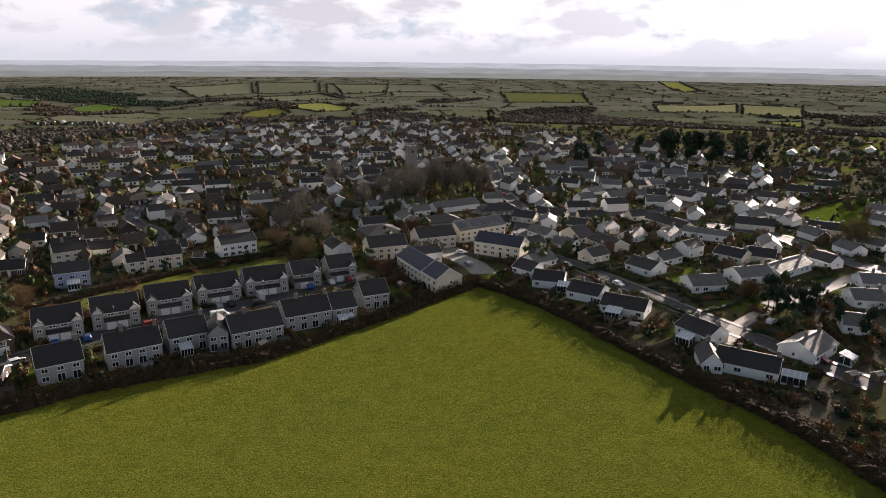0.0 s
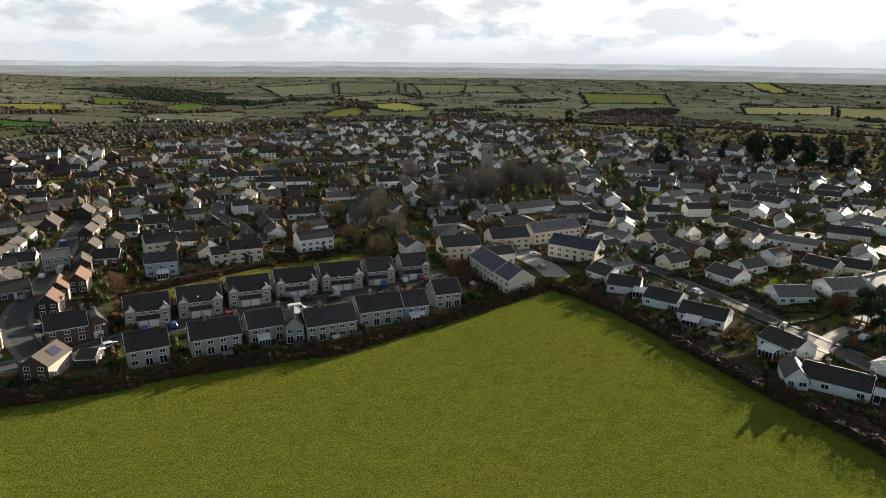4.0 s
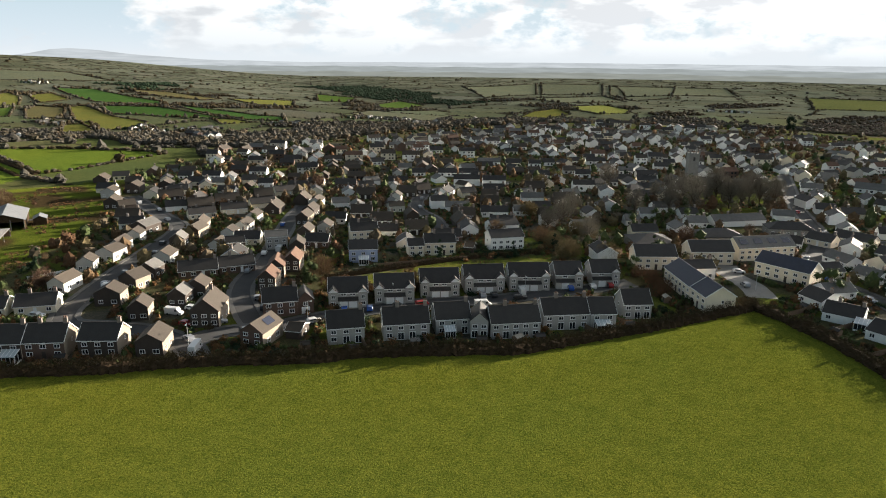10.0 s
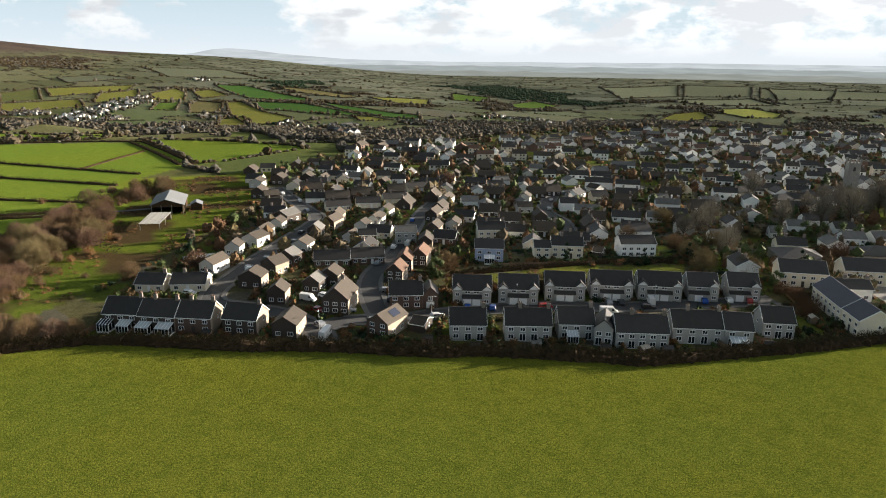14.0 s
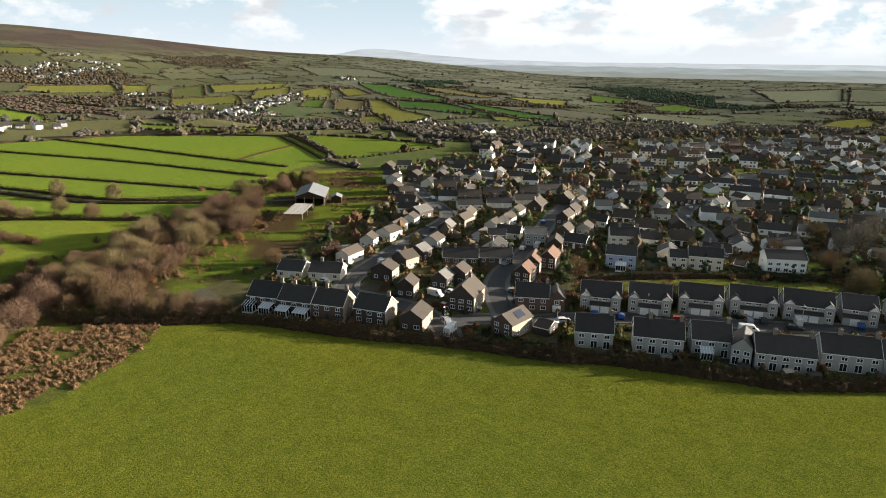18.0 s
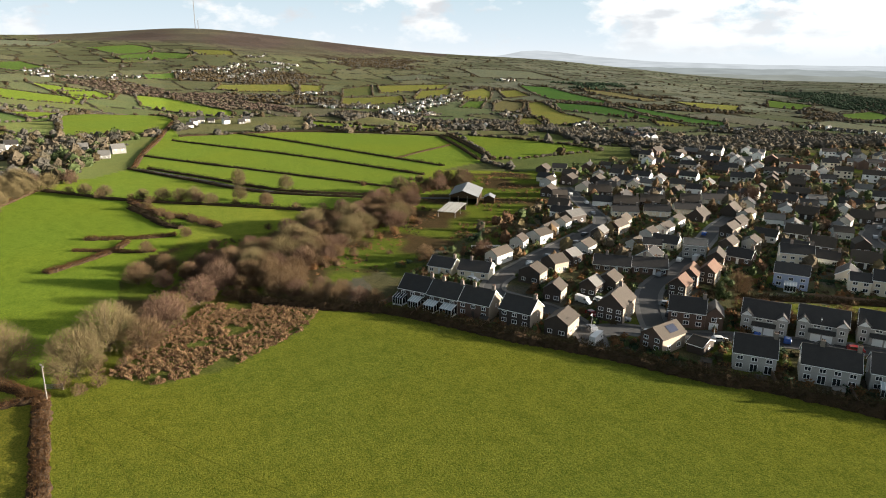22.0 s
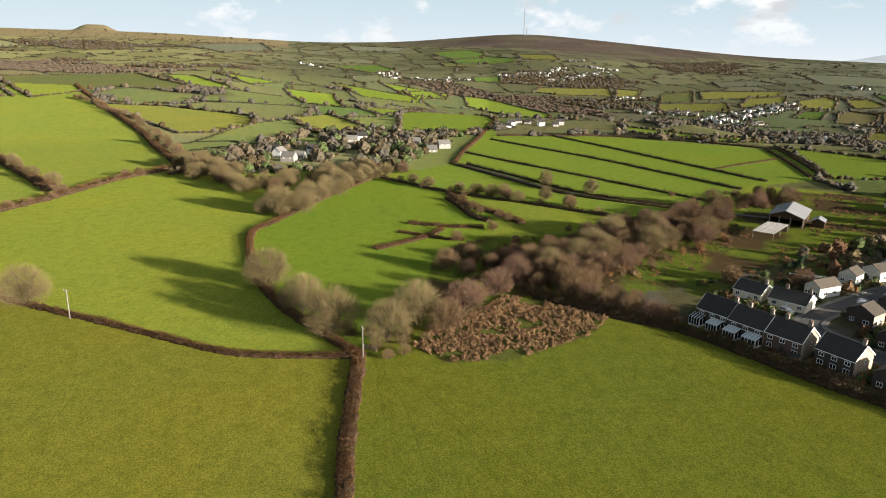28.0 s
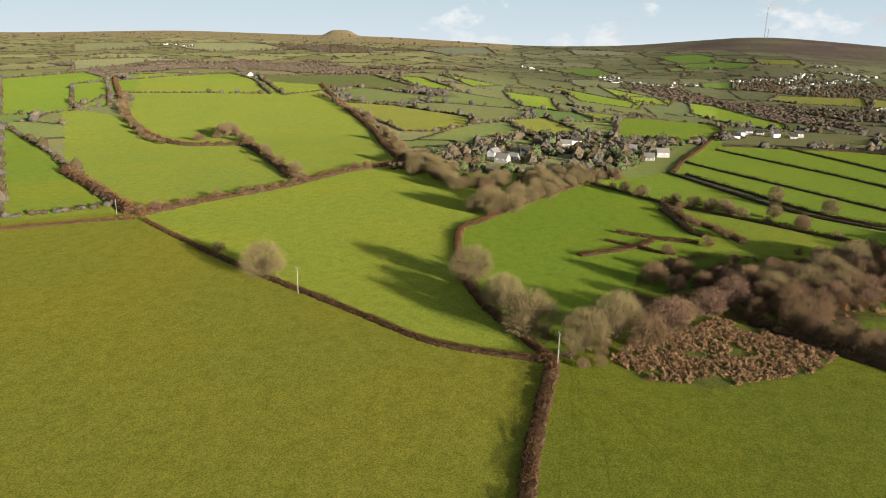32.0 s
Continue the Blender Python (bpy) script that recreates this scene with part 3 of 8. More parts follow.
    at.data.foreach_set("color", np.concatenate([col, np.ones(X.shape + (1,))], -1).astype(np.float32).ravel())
    m = bpy.data.materials.new("grass_and_soil")
    m.use_nodes = True
    nt = m.node_tree
    bs = nt.nodes["Principled BSDF"]
    bs.inputs["Roughness"].default_value = 0.95
    bs.inputs["Specular IOR Level"].default_value = 0.0
    bs.inputs["Diffuse Roughness"].default_value = 0.15
    cover = nt.nodes.new("ShaderNodeAttribute")
    cover.attribute_name = "cover"
    co = nt.nodes.new("ShaderNodeTexCoord")
    outs = []
    for s, d, rough in ((0.018, 3, 0.5), (0.22, 4, 0.65), (2.5, 4, 0.72), (0.75, 7, 0.82)):
        n = nt.nodes.new("ShaderNodeTexNoise")
        n.inputs["Scale"].default_value, n.inputs["Detail"].default_value, n.inputs["Roughness"].default_value = s, d, rough
        nt.links.new(co.outputs["Object"], n.inputs["Vector"])
        outs.append(n.outputs["Fac"])

    def blend(fac, lo, hi, colour, prev):
        mp = nt.nodes.new("ShaderNodeMapRange")
        mp.inputs[1].default_value, mp.inputs[2].default_value = lo, hi
        nt.links.new(fac, mp.inputs[0])
        mx = nt.nodes.new("ShaderNodeMix")
        mx.data_type, mx.blend_type = "RGBA", "MULTIPLY"
        nt.links.new(mp.outputs[0], mx.inputs[0])
        nt.links.new(prev, mx.inputs[6])
        mx.inputs[7].default_value = (*colour, 1)
        return mx.outputs[2]
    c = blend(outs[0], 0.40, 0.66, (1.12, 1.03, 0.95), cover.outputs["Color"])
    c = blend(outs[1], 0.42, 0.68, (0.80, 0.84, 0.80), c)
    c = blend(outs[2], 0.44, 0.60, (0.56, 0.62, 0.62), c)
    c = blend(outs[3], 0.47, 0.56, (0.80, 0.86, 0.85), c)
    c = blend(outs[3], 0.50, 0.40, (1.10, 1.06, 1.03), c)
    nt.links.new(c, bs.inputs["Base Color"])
    bp = nt.nodes.new("ShaderNodeBump")
    bp.inputs["Strength"].default_value, bp.inputs["Distance"].default_value = 0.7, 0.28
    nt.links.new(outs[2], bp.inputs["Height"])
    nt.links.new(bp.outputs[0], bs.inputs["Normal"])
    me.materials.append(m)
    tagged(new("ground", me), "rolling green farmland with fields, village gardens and distant hills", "ground", kind="structure")



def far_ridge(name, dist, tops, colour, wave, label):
    """A ridge far beyond the fields, as a curved wall of hills; its glowing colour holds the haze."""
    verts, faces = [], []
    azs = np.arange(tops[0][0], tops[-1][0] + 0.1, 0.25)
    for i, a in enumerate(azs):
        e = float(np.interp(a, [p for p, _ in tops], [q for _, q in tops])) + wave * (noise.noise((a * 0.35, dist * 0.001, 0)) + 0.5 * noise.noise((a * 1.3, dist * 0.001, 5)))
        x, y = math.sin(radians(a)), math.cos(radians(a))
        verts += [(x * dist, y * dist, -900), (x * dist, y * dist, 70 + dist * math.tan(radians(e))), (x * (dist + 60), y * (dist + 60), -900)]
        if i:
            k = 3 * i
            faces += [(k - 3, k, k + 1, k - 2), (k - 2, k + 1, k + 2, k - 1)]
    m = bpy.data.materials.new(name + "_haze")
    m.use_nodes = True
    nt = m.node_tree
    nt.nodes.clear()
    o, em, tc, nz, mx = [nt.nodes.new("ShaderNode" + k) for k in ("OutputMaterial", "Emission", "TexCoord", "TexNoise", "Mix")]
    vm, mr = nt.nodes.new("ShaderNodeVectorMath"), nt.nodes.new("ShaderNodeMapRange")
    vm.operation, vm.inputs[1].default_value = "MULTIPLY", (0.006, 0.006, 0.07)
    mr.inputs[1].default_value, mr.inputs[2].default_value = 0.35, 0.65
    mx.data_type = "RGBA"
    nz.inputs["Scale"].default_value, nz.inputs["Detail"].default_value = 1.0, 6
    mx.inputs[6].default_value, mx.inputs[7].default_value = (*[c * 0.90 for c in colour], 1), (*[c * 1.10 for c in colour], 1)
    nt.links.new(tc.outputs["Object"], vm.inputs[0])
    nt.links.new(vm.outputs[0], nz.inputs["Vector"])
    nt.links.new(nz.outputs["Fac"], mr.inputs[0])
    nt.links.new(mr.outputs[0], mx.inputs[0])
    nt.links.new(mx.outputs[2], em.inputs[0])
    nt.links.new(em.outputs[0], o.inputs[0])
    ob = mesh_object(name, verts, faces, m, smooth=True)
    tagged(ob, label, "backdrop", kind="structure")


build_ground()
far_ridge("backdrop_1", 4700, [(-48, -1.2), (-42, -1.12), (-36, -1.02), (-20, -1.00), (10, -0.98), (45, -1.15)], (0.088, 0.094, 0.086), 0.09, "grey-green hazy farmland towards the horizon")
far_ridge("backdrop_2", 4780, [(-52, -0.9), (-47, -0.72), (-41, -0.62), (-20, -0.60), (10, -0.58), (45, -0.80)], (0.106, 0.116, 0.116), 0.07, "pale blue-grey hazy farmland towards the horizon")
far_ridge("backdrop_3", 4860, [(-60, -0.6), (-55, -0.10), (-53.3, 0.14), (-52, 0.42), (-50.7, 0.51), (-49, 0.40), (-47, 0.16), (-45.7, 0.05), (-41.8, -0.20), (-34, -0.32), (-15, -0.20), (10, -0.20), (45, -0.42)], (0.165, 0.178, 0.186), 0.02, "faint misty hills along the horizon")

# ---- houses ----
def part(name, bm, mat, parent, label=""):
    me = bpy.data.meshes.new(name)
    bm.to_mesh(me)
    bm.free()
    me.materials.append(mat)
    ob = new(name, me)
    ob.parent = parent
    return tagged(ob, label) if label else ob


def box_into(bm, x0, y0, z0, x1, y1, z1):
    vs = [bm.verts.new(p) for p in ((x0, y0, z0), (x1, y0, z0), (x1, y1, z0), (x0, y1, z0), (x0, y0, z1), (x1, y0, z1), (x1, y1, z1), (x0, y1, z1))]
    for f in ((0, 3, 2, 1), (4, 5, 6, 7), (0, 1, 5, 4), (1, 2, 6, 5), (2, 3, 7, 6), (3, 0, 4, 7)):
        bm.faces.new([vs[i] for i in f])


def boxes(*dims):
    bm = bmesh.new()
    for d in dims:
        box_into(bm, *d)
    return bm


def prism_into(bm, profile, x0, x1):
    """A profile in y, z (anticlockwise seen from -x... either way) drawn out from x0 to x1."""
    a = [bm.verts.new((x0, y, z)) for y, z in profile]
    b = [bm.verts.new((x1, y, z)) for y, z in profile]
    n = len(profile)
    bm.faces.new(a[::-1])
    bm.faces.new(b)
    for i in range(n):
        bm.faces.new((a[i], a[(i + 1) % n], b[(i + 1) % n], b[i]))


shared = {}


def shared_part(key, make, name, mat, parent, place, turn=0.0, label=""):
    """A part that shares its mesh with all parts alike."""
    if key not in shared:
        bm = make()
        me = bpy.data.meshes.new(name)
        bm.to_mesh(me)
        bm.free()
        me.materials.append(mat)
        shared[key] = me
    ob = new(name, shared[key])
    ob.parent = parent
    ob.location, ob.rotation_euler = place, (0, 0, turn)
    return tagged(ob, label) if label else ob


def window_frame(w, h):
    """One joined frame with a middle bar and a sill that stands out."""
    f, m = 0.11, 0.055
    xs = [-w / 2, -w / 2 + f, w / 2 - f, w / 2] if w <= 0.8 else [-w / 2, -w / 2 + f, -m, m, w / 2 - f, w / 2]
    zs = [0, f, h - f, h]
    bm, made = bmesh.new(), {}

    def v(i, j, k):
        if (i, j, k) not in made:
            made[i, j, k] = bm.verts.new((xs[i], (-0.05 if j else -0.11, 0.03)[k], zs[j]))
        return made[i, j, k]
    solid = {(i, j) for i in range(len(xs) - 1) for j in range(3) if j != 1 or i % 2 == 0}
    for i, j in solid:
        bm.faces.new((v(i, j, 0), v(i + 1, j, 0), v(i + 1, j + 1, 0), v(i, j + 1, 0)))
        bm.faces.new((v(i, j, 1), v(i, j + 1, 1), v(i + 1, j + 1, 1), v(i + 1, j, 1)))
        for di, dj, p, q in ((-1, 0, (i, j + 1), (i, j)), (1, 0, (i + 1, j), (i + 1, j + 1)), (0, -1, (i, j), (i + 1, j)), (0, 1, (i + 1, j + 1), (i, j + 1))):
            if (i + di, j + dj) not in solid:
                bm.faces.new((v(*p, 0), v(*p, 1), v(*q, 1), v(*q, 0)))
    return bm


def window(parent, x, y, z, w, h, turn=0.0):
    px, py = parent.matrix_world.translation[:2]
    deep = px * px + py * py < 320 ** 2
    fr = shared_part(("frame", w, h), lambda: window_frame(w, h), "window", M["upvc"], parent, (x, y, z), turn)
    if deep:
        shared_part(("pane", w, h), lambda: boxes((-w / 2 + 0.08, -0.03, 0.08, w / 2 - 0.08, 0.01, h - 0.08)), "pane", M["glass"], fr, (0, 0, 0))
    return fr


def gable_roof(w, d, eaves, ridge, over=0.28, thick=0.16):
    """Two slabs that meet at the ridge, with a ridge cap."""
    bm = bmesh.new()
    k = (ridge - eaves) / (d / 2)
    ze = eaves - over * k
    for s in (-1, 1):
        prism_into(bm, [(s * (d / 2 + over), ze), (s * (d / 2 + over), ze + thick), (0, ridge + thick), (0, ridge)][::s], -w / 2 - over * 0.7, w / 2 + over * 0.7)
    box_into(bm, -w / 2 - over * 0.7, -0.12, ridge + thick - 0.05, w / 2 + over * 0.7, 0.12, ridge + thick + 0.07)
    return bm


def hip_roof(w, d, eaves, ridge, over=0.35, thick=0.16):
    bm = bmesh.new()
    run = min(d / 2, w / 2 - 0.3)
    a, b = w / 2 + over, d / 2 + over
    ring = [bm.verts.new(p) for p in ((-a, -b, eaves), (a, -b, eaves), (a, b, eaves), (-a, b, eaves))]
    up = [bm.verts.new((v.co.x, v.co.y, eaves + thick)) for v in ring]
    r0, r1 = bm.verts.new((-w / 2 + run, 0, ridge)), bm.verts.new((w / 2 - run, 0, ridge))
    bm.faces.new(ring[::-1])
    for i in range(4):
        bm.faces.new((ring[i], ring[(i + 1) % 4], up[(i + 1) % 4], up[i]))
    bm.faces.new((up[0], up[1], r1, r0))
    bm.faces.new((up[1], up[2], r1))
    bm.faces.new((up[2], up[3], r0, r1))
    bm.faces.new((up[3], up[0], r0))
    return bm


def gable_walls(w, d, eaves, ridge):
    bm = bmesh.new()
    prism_into(bm, [(-d / 2, 0), (d / 2, 0), (d / 2, eaves), (0, ridge), (-d / 2, eaves)], -w / 2, w / 2)
    return bm


def chimney(parent, x, y, z, high=1.3):
    c = shared_part(("stack", high), lambda: boxes((-0.45, -0.3, -1.2, 0.45, 0.3, high), (-0.52, -0.37, high, 0.52, 0.37, high + 0.12)), "chimney", M["brickstack"], parent, (x, y, z))
    for px in (-0.22, 0.22) if parent.matrix_world.translation.length < 300 else ():
        shared_part("pot", lambda: boxes((-0.11, -0.11, 0, 0.11, 0.11, 0.4)), "chimney_pot", M["tile_red"], c, (px, 0, high + 0.12))


# kind: storeys' eaves, ridge, wall, roof, what the label says
KINDS = {
    "terrace_dark": (4.5, 7.7, "brick_dark", "slate", "dark brick terraced house with a slate roof and white windows"),
    "terrace_brown": (4.5, 7.7, "brick", "slate", "brown brick terraced house with a dark tiled roof"),
    "brick_pair": (4.5, 7.4, "brick_dark", "slate", "pair of brown brick houses with a dark roof"),
    "brick_gable": (4.5, 8.0, "brick_dark", "tile_tan", "brown brick house with its gable to the field"),
    "brick_tan": (4.5, 7.7, "brick", "tile_tan", "brick house with a weathered brown tiled roof"),
    "est_white": (3.7, 5.6, "render_old", "tile_tan", "white gable-fronted estate house with a weathered tiled roof"),
    "est_brick": (4.1, 6.3, "brick_dark", "tile_tan", "dark brick gable-fronted house with a weathered tiled roof"),
    "est_grey": (3.8, 5.9, "brick_dark", "tile_grey", "dark gable-fronted house with a pale grey tiled roof"),
    "est_red": (4.5, 7.0, "brick_dark", "tile_red", "narrow brick house with a red-brown roof in a stepped row"),
    "est_solar": (4.3, 6.7, "brick", "tile_tan", "brick house with a solar panel on its brown tiled roof"),
    "est_wide": (4.6, 6.4, "brick", "slate", "low brick house with a dark roof and white windows"),
    "brick_hip": (4.8, 8.0, "brick_dark", "tile_tan", "dark brick house with a brown tiled roof beside the road"),
    "brick_step": (4.9, 7.6, "brick", "tile_red", "small brick house with a red-brown roof in a stepped row"),
    "brick_bung": (2.6, 5.0, "brick", "slate", "brick bungalow with a dark tiled roof"),
    "brick_dormer": (4.5, 7.4, "brick", "slate", "brown brick house with a dark roof by the close"),
    "grey_rear": (4.5, 7.7, "render_grey", "slate", "pair of grey houses with patio doors to the gardens"),
    "grey_single": (4.5, 7.6, "render_grey", "slate", "detached grey house with a dark slate roof"),
    "grey_wing": (4.9, 7.0, "render_grey", "slate", "gabled grey wing with patio doors"),
    "grey_front": (4.5, 7.7, "render_grey", "slate", "pair of grey houses with bays and white garage doors"),
    "grey_det": (4.5, 7.5, "render_grey", "slate", "detached grey house with a garage and a front bay"),
    "grey_flat": (5.0, 6.6, "render_grey", "tile_grey", "grey two-storey flats with many windows"),
    "cream_blue": (5.0, 7.9, "render_cream", "slate_blue", "cream rendered terrace with a blue slate roof"),
    "cream_pair": (5.0, 8.0, "render_cream", "slate", "pair of new cream houses with a dark slate roof"),
    "cream_solar": (5.0, 8.0, "render_cream", "tile_grey", "cream terrace with solar panels on its grey roof"),
    "cream_villa": (5.0, 7.4, "render_cream", "slate", "cream two-storey house with a dark slate roof"),
    "cream_low": (4.2, 6.0, "render_cream", "slate", "lower cream wing with a slate roof"),
    "white_villa": (5.2, 7.4, "render_white", "slate", "white two-storey house with dark windows and slate roof"),
    "white_plain": (4.0, 6.0, "render_white", "slate", "white house with a dark roof"),
    "white_low": (2.9, 4.2, "render_white", "tile_grey", "long low white house with a pale roof"),
    "blue_villa": (5.0, 7.3, "render_blue", "slate", "pale blue two-storey house with a white conservatory"),
    "bung_dark": (2.6, 4.9, "render_cream", "slate", "bungalow with a dark tiled roof"),
    "bung_tan": (2.5, 5.6, "brick_dark", "tile_tan", "bungalow with a weathered brown tiled roof"),
    "bung_white": (2.6, 4.8, "render_white", "slate", "white bungalow with a dark roof"),
    "bung_grey": (2.6, 4.8, "render_white", "tile_grey", "white bungalow with a grey tiled roof"),
    "bung_mid": (2.5, 4.5, "render_white", "tile_grey", "small white bungalow with a pale grey roof among gardens"),
    "bung_gable": (2.6, 5.2, "render_white", "slate", "white bungalow wing with a glazed gable"),
    "dark_gable": (2.8, 6.2, "render_cream", "slate", "chalet bungalow with a steep dark roof"),
    "low_hall": (3.0, 5.6, "stone", "slate", "low hall with a broad dark slate roof"),
    "garage": (2.3, 3.5, "brick_dark", "tile_tan", "small garage with a pitched roof"),
}
UPPER, LOWER = 2.8, 0.8
built = []
plots = []


ACROSS = ("est_white", "est_brick", "est_grey", "est_red", "est_solar", "brick_gable", "grey_wing", "bung_gable", "dark_gable", "brick_step", "brick_hip")
HOUSE_REACH = 405
PALE_END = ("terrace_dark", "terrace_brown", "brick_pair", "brick_gable", "brick_tan", "est_brick", "est_solar", "brick_hip", "brick_step", "est_red", "brick_dormer")
crowd = []


def crowd_house(x, y, turn, w, d, tall, wall="render_white", roof="slate"):
    built.append((x, y, w / 2))
    plots.append((x, y, turn, w, d))
    crowd.append((x, y, turn, w, d, tall, wall, roof))


def house(x, y, turn, w, d, kind):
    eaves, ridge, wall, roof, text = KINDS[kind]
    dist = math.hypot(x, y)
    if kind.startswith("est"):
        w, d, eaves, ridge = w * 0.92, d * 0.86, eaves * 0.94, ridge * 0.93
    if dist > HOUSE_REACH:
        long = kind in ACROSS
        crowd_house(x, y, turn + (90 if long else 0), d if long else w, w if long else d, eaves > 4, wall, roof)
        return None
    built.append((x, y, max(w, d) / 2))
    plots.append((x, y, turn, w, d))
    base = new("house")
    base.matrix_world = pose(x, y, float(land(x, y)), 0, 0, turn)
    tagged(base, text, "house", "village houses")
    hip = kind == "low_hall"
    across = kind in ACROSS
    W, D = (d, w) if across else (w, d)
    walls = part("wall", boxes((-W / 2, -D / 2, 0, W / 2, D / 2, eaves)) if hip else gable_walls(W, D, eaves, ridge), M[wall], base)
    rf = part("roof", (hip_roof if hip else gable_roof)(W, D, eaves, ridge), M[roof], base)
    if across:
        walls.rotation_euler = rf.rotation_euler = (0, 0, math.pi / 2)
    f = -d / 2
    detail = dist < 330
    two = eaves > 4
    # gutter boards
    if detail and not across and not hip:
        k = (ridge - eaves) / (d / 2) * 0.28
        part("fascia", boxes((-w / 2 - 0.1, f - 0.36, eaves - k - 0.12, w / 2 + 0.1, f - 0.30, eaves - k + 0.06)), M["upvc"], base)
    if kind.startswith(("terrace", "brick_pair", "grey_rear", "cream_pair", "white_villa", "cream_villa", "blue_villa", "brick_dormer", "cream_blue")) or (two and not kind.startswith(("grey_front", "grey_det"))):
        n = max(2, round(w / 2.9))
        for i in range(n):
            px = -w / 2 + (i + 0.5) * w / n
            if two:
                window(base, px, f, UPPER, 1.4, 1.05)
            if kind in ("grey_rear", "grey_wing", "grey_single") and (i % 4 in (1, 2) or n < 3):
                window(base, px, f, 0.12, 1.7, 2.05)
            elif i == n // 2 and kind.startswith(("cream_pair", "cream_blue", "cream_villa", "terrace")):
                shared_part("door", lambda: boxes((-0.45, -0.05, 0.05, 0.45, 0.02, 2.05)), "door", M["brick_dark"], base, (px, f, 0))
            else:
                window(base, px, f, LOWER, 1.5, 1.2)
    elif not two and kind != "garage":
        n = max(2, round(w / 3.2))
        for i in range(n):
            px = -w / 2 + (i + 0.5) * w / n
            if i == n // 2 and n > 2:
                shared_part("white_door", lambda: boxes((-0.45, -0.05, 0.05, 0.45, 0.02, 2.05)), "door", M["upvc"], base, (px, f, 0))
            else:
                window(base, px, f, LOWER, 1.6 if i % 2 else 1.3, 1.15)
    if kind in ("grey_front", "grey_det"):
        ends = (-1, 1) if kind == "grey_front" else (1,)
        for s in ends:
            bx = s * (w / 2 - 1.35)
            part("bay", boxes((bx - 1.3, f - 0.7, 0, bx + 1.3, f + 0.2, 4.7)), M[wall], base)
            gb = bmesh.new()
            for q in (-1, 1):
                a = [(bx, 6.05), (bx + q * 1.65, 4.6), (bx + q * 1.65, 4.75), (bx, 6.2)]
                lo = [gb.verts.new((p, f - 0.95, z)) for p, z in a]
                hi = [gb.verts.new((p, f + 2.2, z)) for p, z in a]
                gb.faces.new(lo), gb.faces.new(hi[::-1])
                for i in range(4):
                    gb.faces.new((lo[i], hi[i], hi[(i + 1) % 4], lo[(i + 1) % 4]))
            part("bay_roof", gb, M[roof], base)
            tri = bmesh.new()
            lo = [tri.verts.new((bx + p, f - 0.7, z)) for p, z in ((-1.3, 4.7), (1.3, 4.7), (0, 5.95))]
            hi = [tri.verts.new((v.co.x, f + 1.5, v.co.z)) for v in lo]
            tri.faces.new(lo), tri.faces.new(hi[::-1])
            for i in range(3):
                tri.faces.new((lo[i], hi[i], hi[(i + 1) % 3], lo[(i + 1) % 3]))
            part("bay_gable", tri, M["upvc"], base)
            window(base, bx, f - 0.7, UPPER, 1.15, 1.05)
            window(base, bx, f - 0.7, LOWER, 1.3, 1.1)
        x0, x1 = (-w / 2 + 2.7, w / 2 - 2.7) if kind == "grey_front" else (-w / 2, w / 2 - 2.7)
        lean = bmesh.new()
        prism_into(lean, [(f - 1.6, 2.35), (f - 1.6, 2.5), (f + 0.05, 3.15), (f + 0.05, 3.0)], x0, x1)
        part("lean_to_roof", lean, M[roof], base)
        n = 2 if kind == "grey_front" else 1
        part("porch_wall", boxes((x0, f - 1.2, 0, x1, f, 2.45)), M[wall], base)
        for i in range(n):
            gx = (x0 + x1) / 2 + (i - (n - 1) / 2) * 2.7
            shared_part("garage_door", lambda: boxes((-1.15, -0.05, 0.03, 1.15, 0.02, 2.05), (-1.1, -0.07, 0.5, 1.1, -0.05, 0.54), (-1.1, -0.07, 1.0, 1.1, -0.05, 1.04), (-1.1, -0.07, 1.5, 1.1, -0.05, 1.54)), "garage_door", M["upvc"], base, (gx, f - 1.2, 0))
        for i in range(n):
            window(base, (x0 + x1) / 2 + (i - (n - 1) / 2) * 2.6, f, 3.45, 1.6, 0.95)
    # end walls
    if detail:
        for s in (-1, 1):
            if not across:
                window(base, s * w / 2, 0.6, UPPER if two else LOWER, 0.8, 1.0, s * math.pi / 2)
            elif s == 1:
                for py in (-0.22, 0.22):
                    window(base, w / 2, py * d, LOWER, 1.6, 1.25, math.pi / 2)
    # only the sunward wall gets this pale tan, some sunlight in its colour
    if dist < 300 and kind in PALE_END:
        if across:
            part("end_wall", boxes((w / 2, -d / 2 + 0.02, 0, w / 2 + 0.03, d / 2 - 0.02, eaves - 0.05)), M["render_tan"], base, "tan rendered side wall, coloured lighter on the sunward side")
        else:
            end = bmesh.new()
            prism_into(end, [(-d / 2 + 0.02, 0), (d / 2 - 0.02, 0), (d / 2 - 0.02, eaves - 0.04), (0, ridge - 0.06), (-d / 2 + 0.02, eaves - 0.04)], w / 2, w / 2 + 0.03)
            part("end_wall", end, M["render_tan"], base, "tan rendered gable wall, coloured lighter on the sunward end")
    if dist < 270 and not across and not hip:
        k = (ridge - eaves) / (d / 2)
        for q in (-1, 1):
            board = bmesh.new()
            x0 = q * (w / 2 + 0.2)
            for sy in (-1, 1):
                prism_into(board, [(sy * (d / 2 + 0.3), eaves - 0.3 * k - 0.12), (sy * (d / 2 + 0.3), eaves - 0.3 * k + 0.19), (0, ridge + 0.19), (0, ridge - 0.12)][::sy], x0 - 0.03 + 0.025 * q, x0 + 0.03 + 0.025 * q)
            part("bargeboard", board, M["upvc"], base)
    if kind == "est_solar":
        sl = math.atan2(ridge - eaves, w / 2)
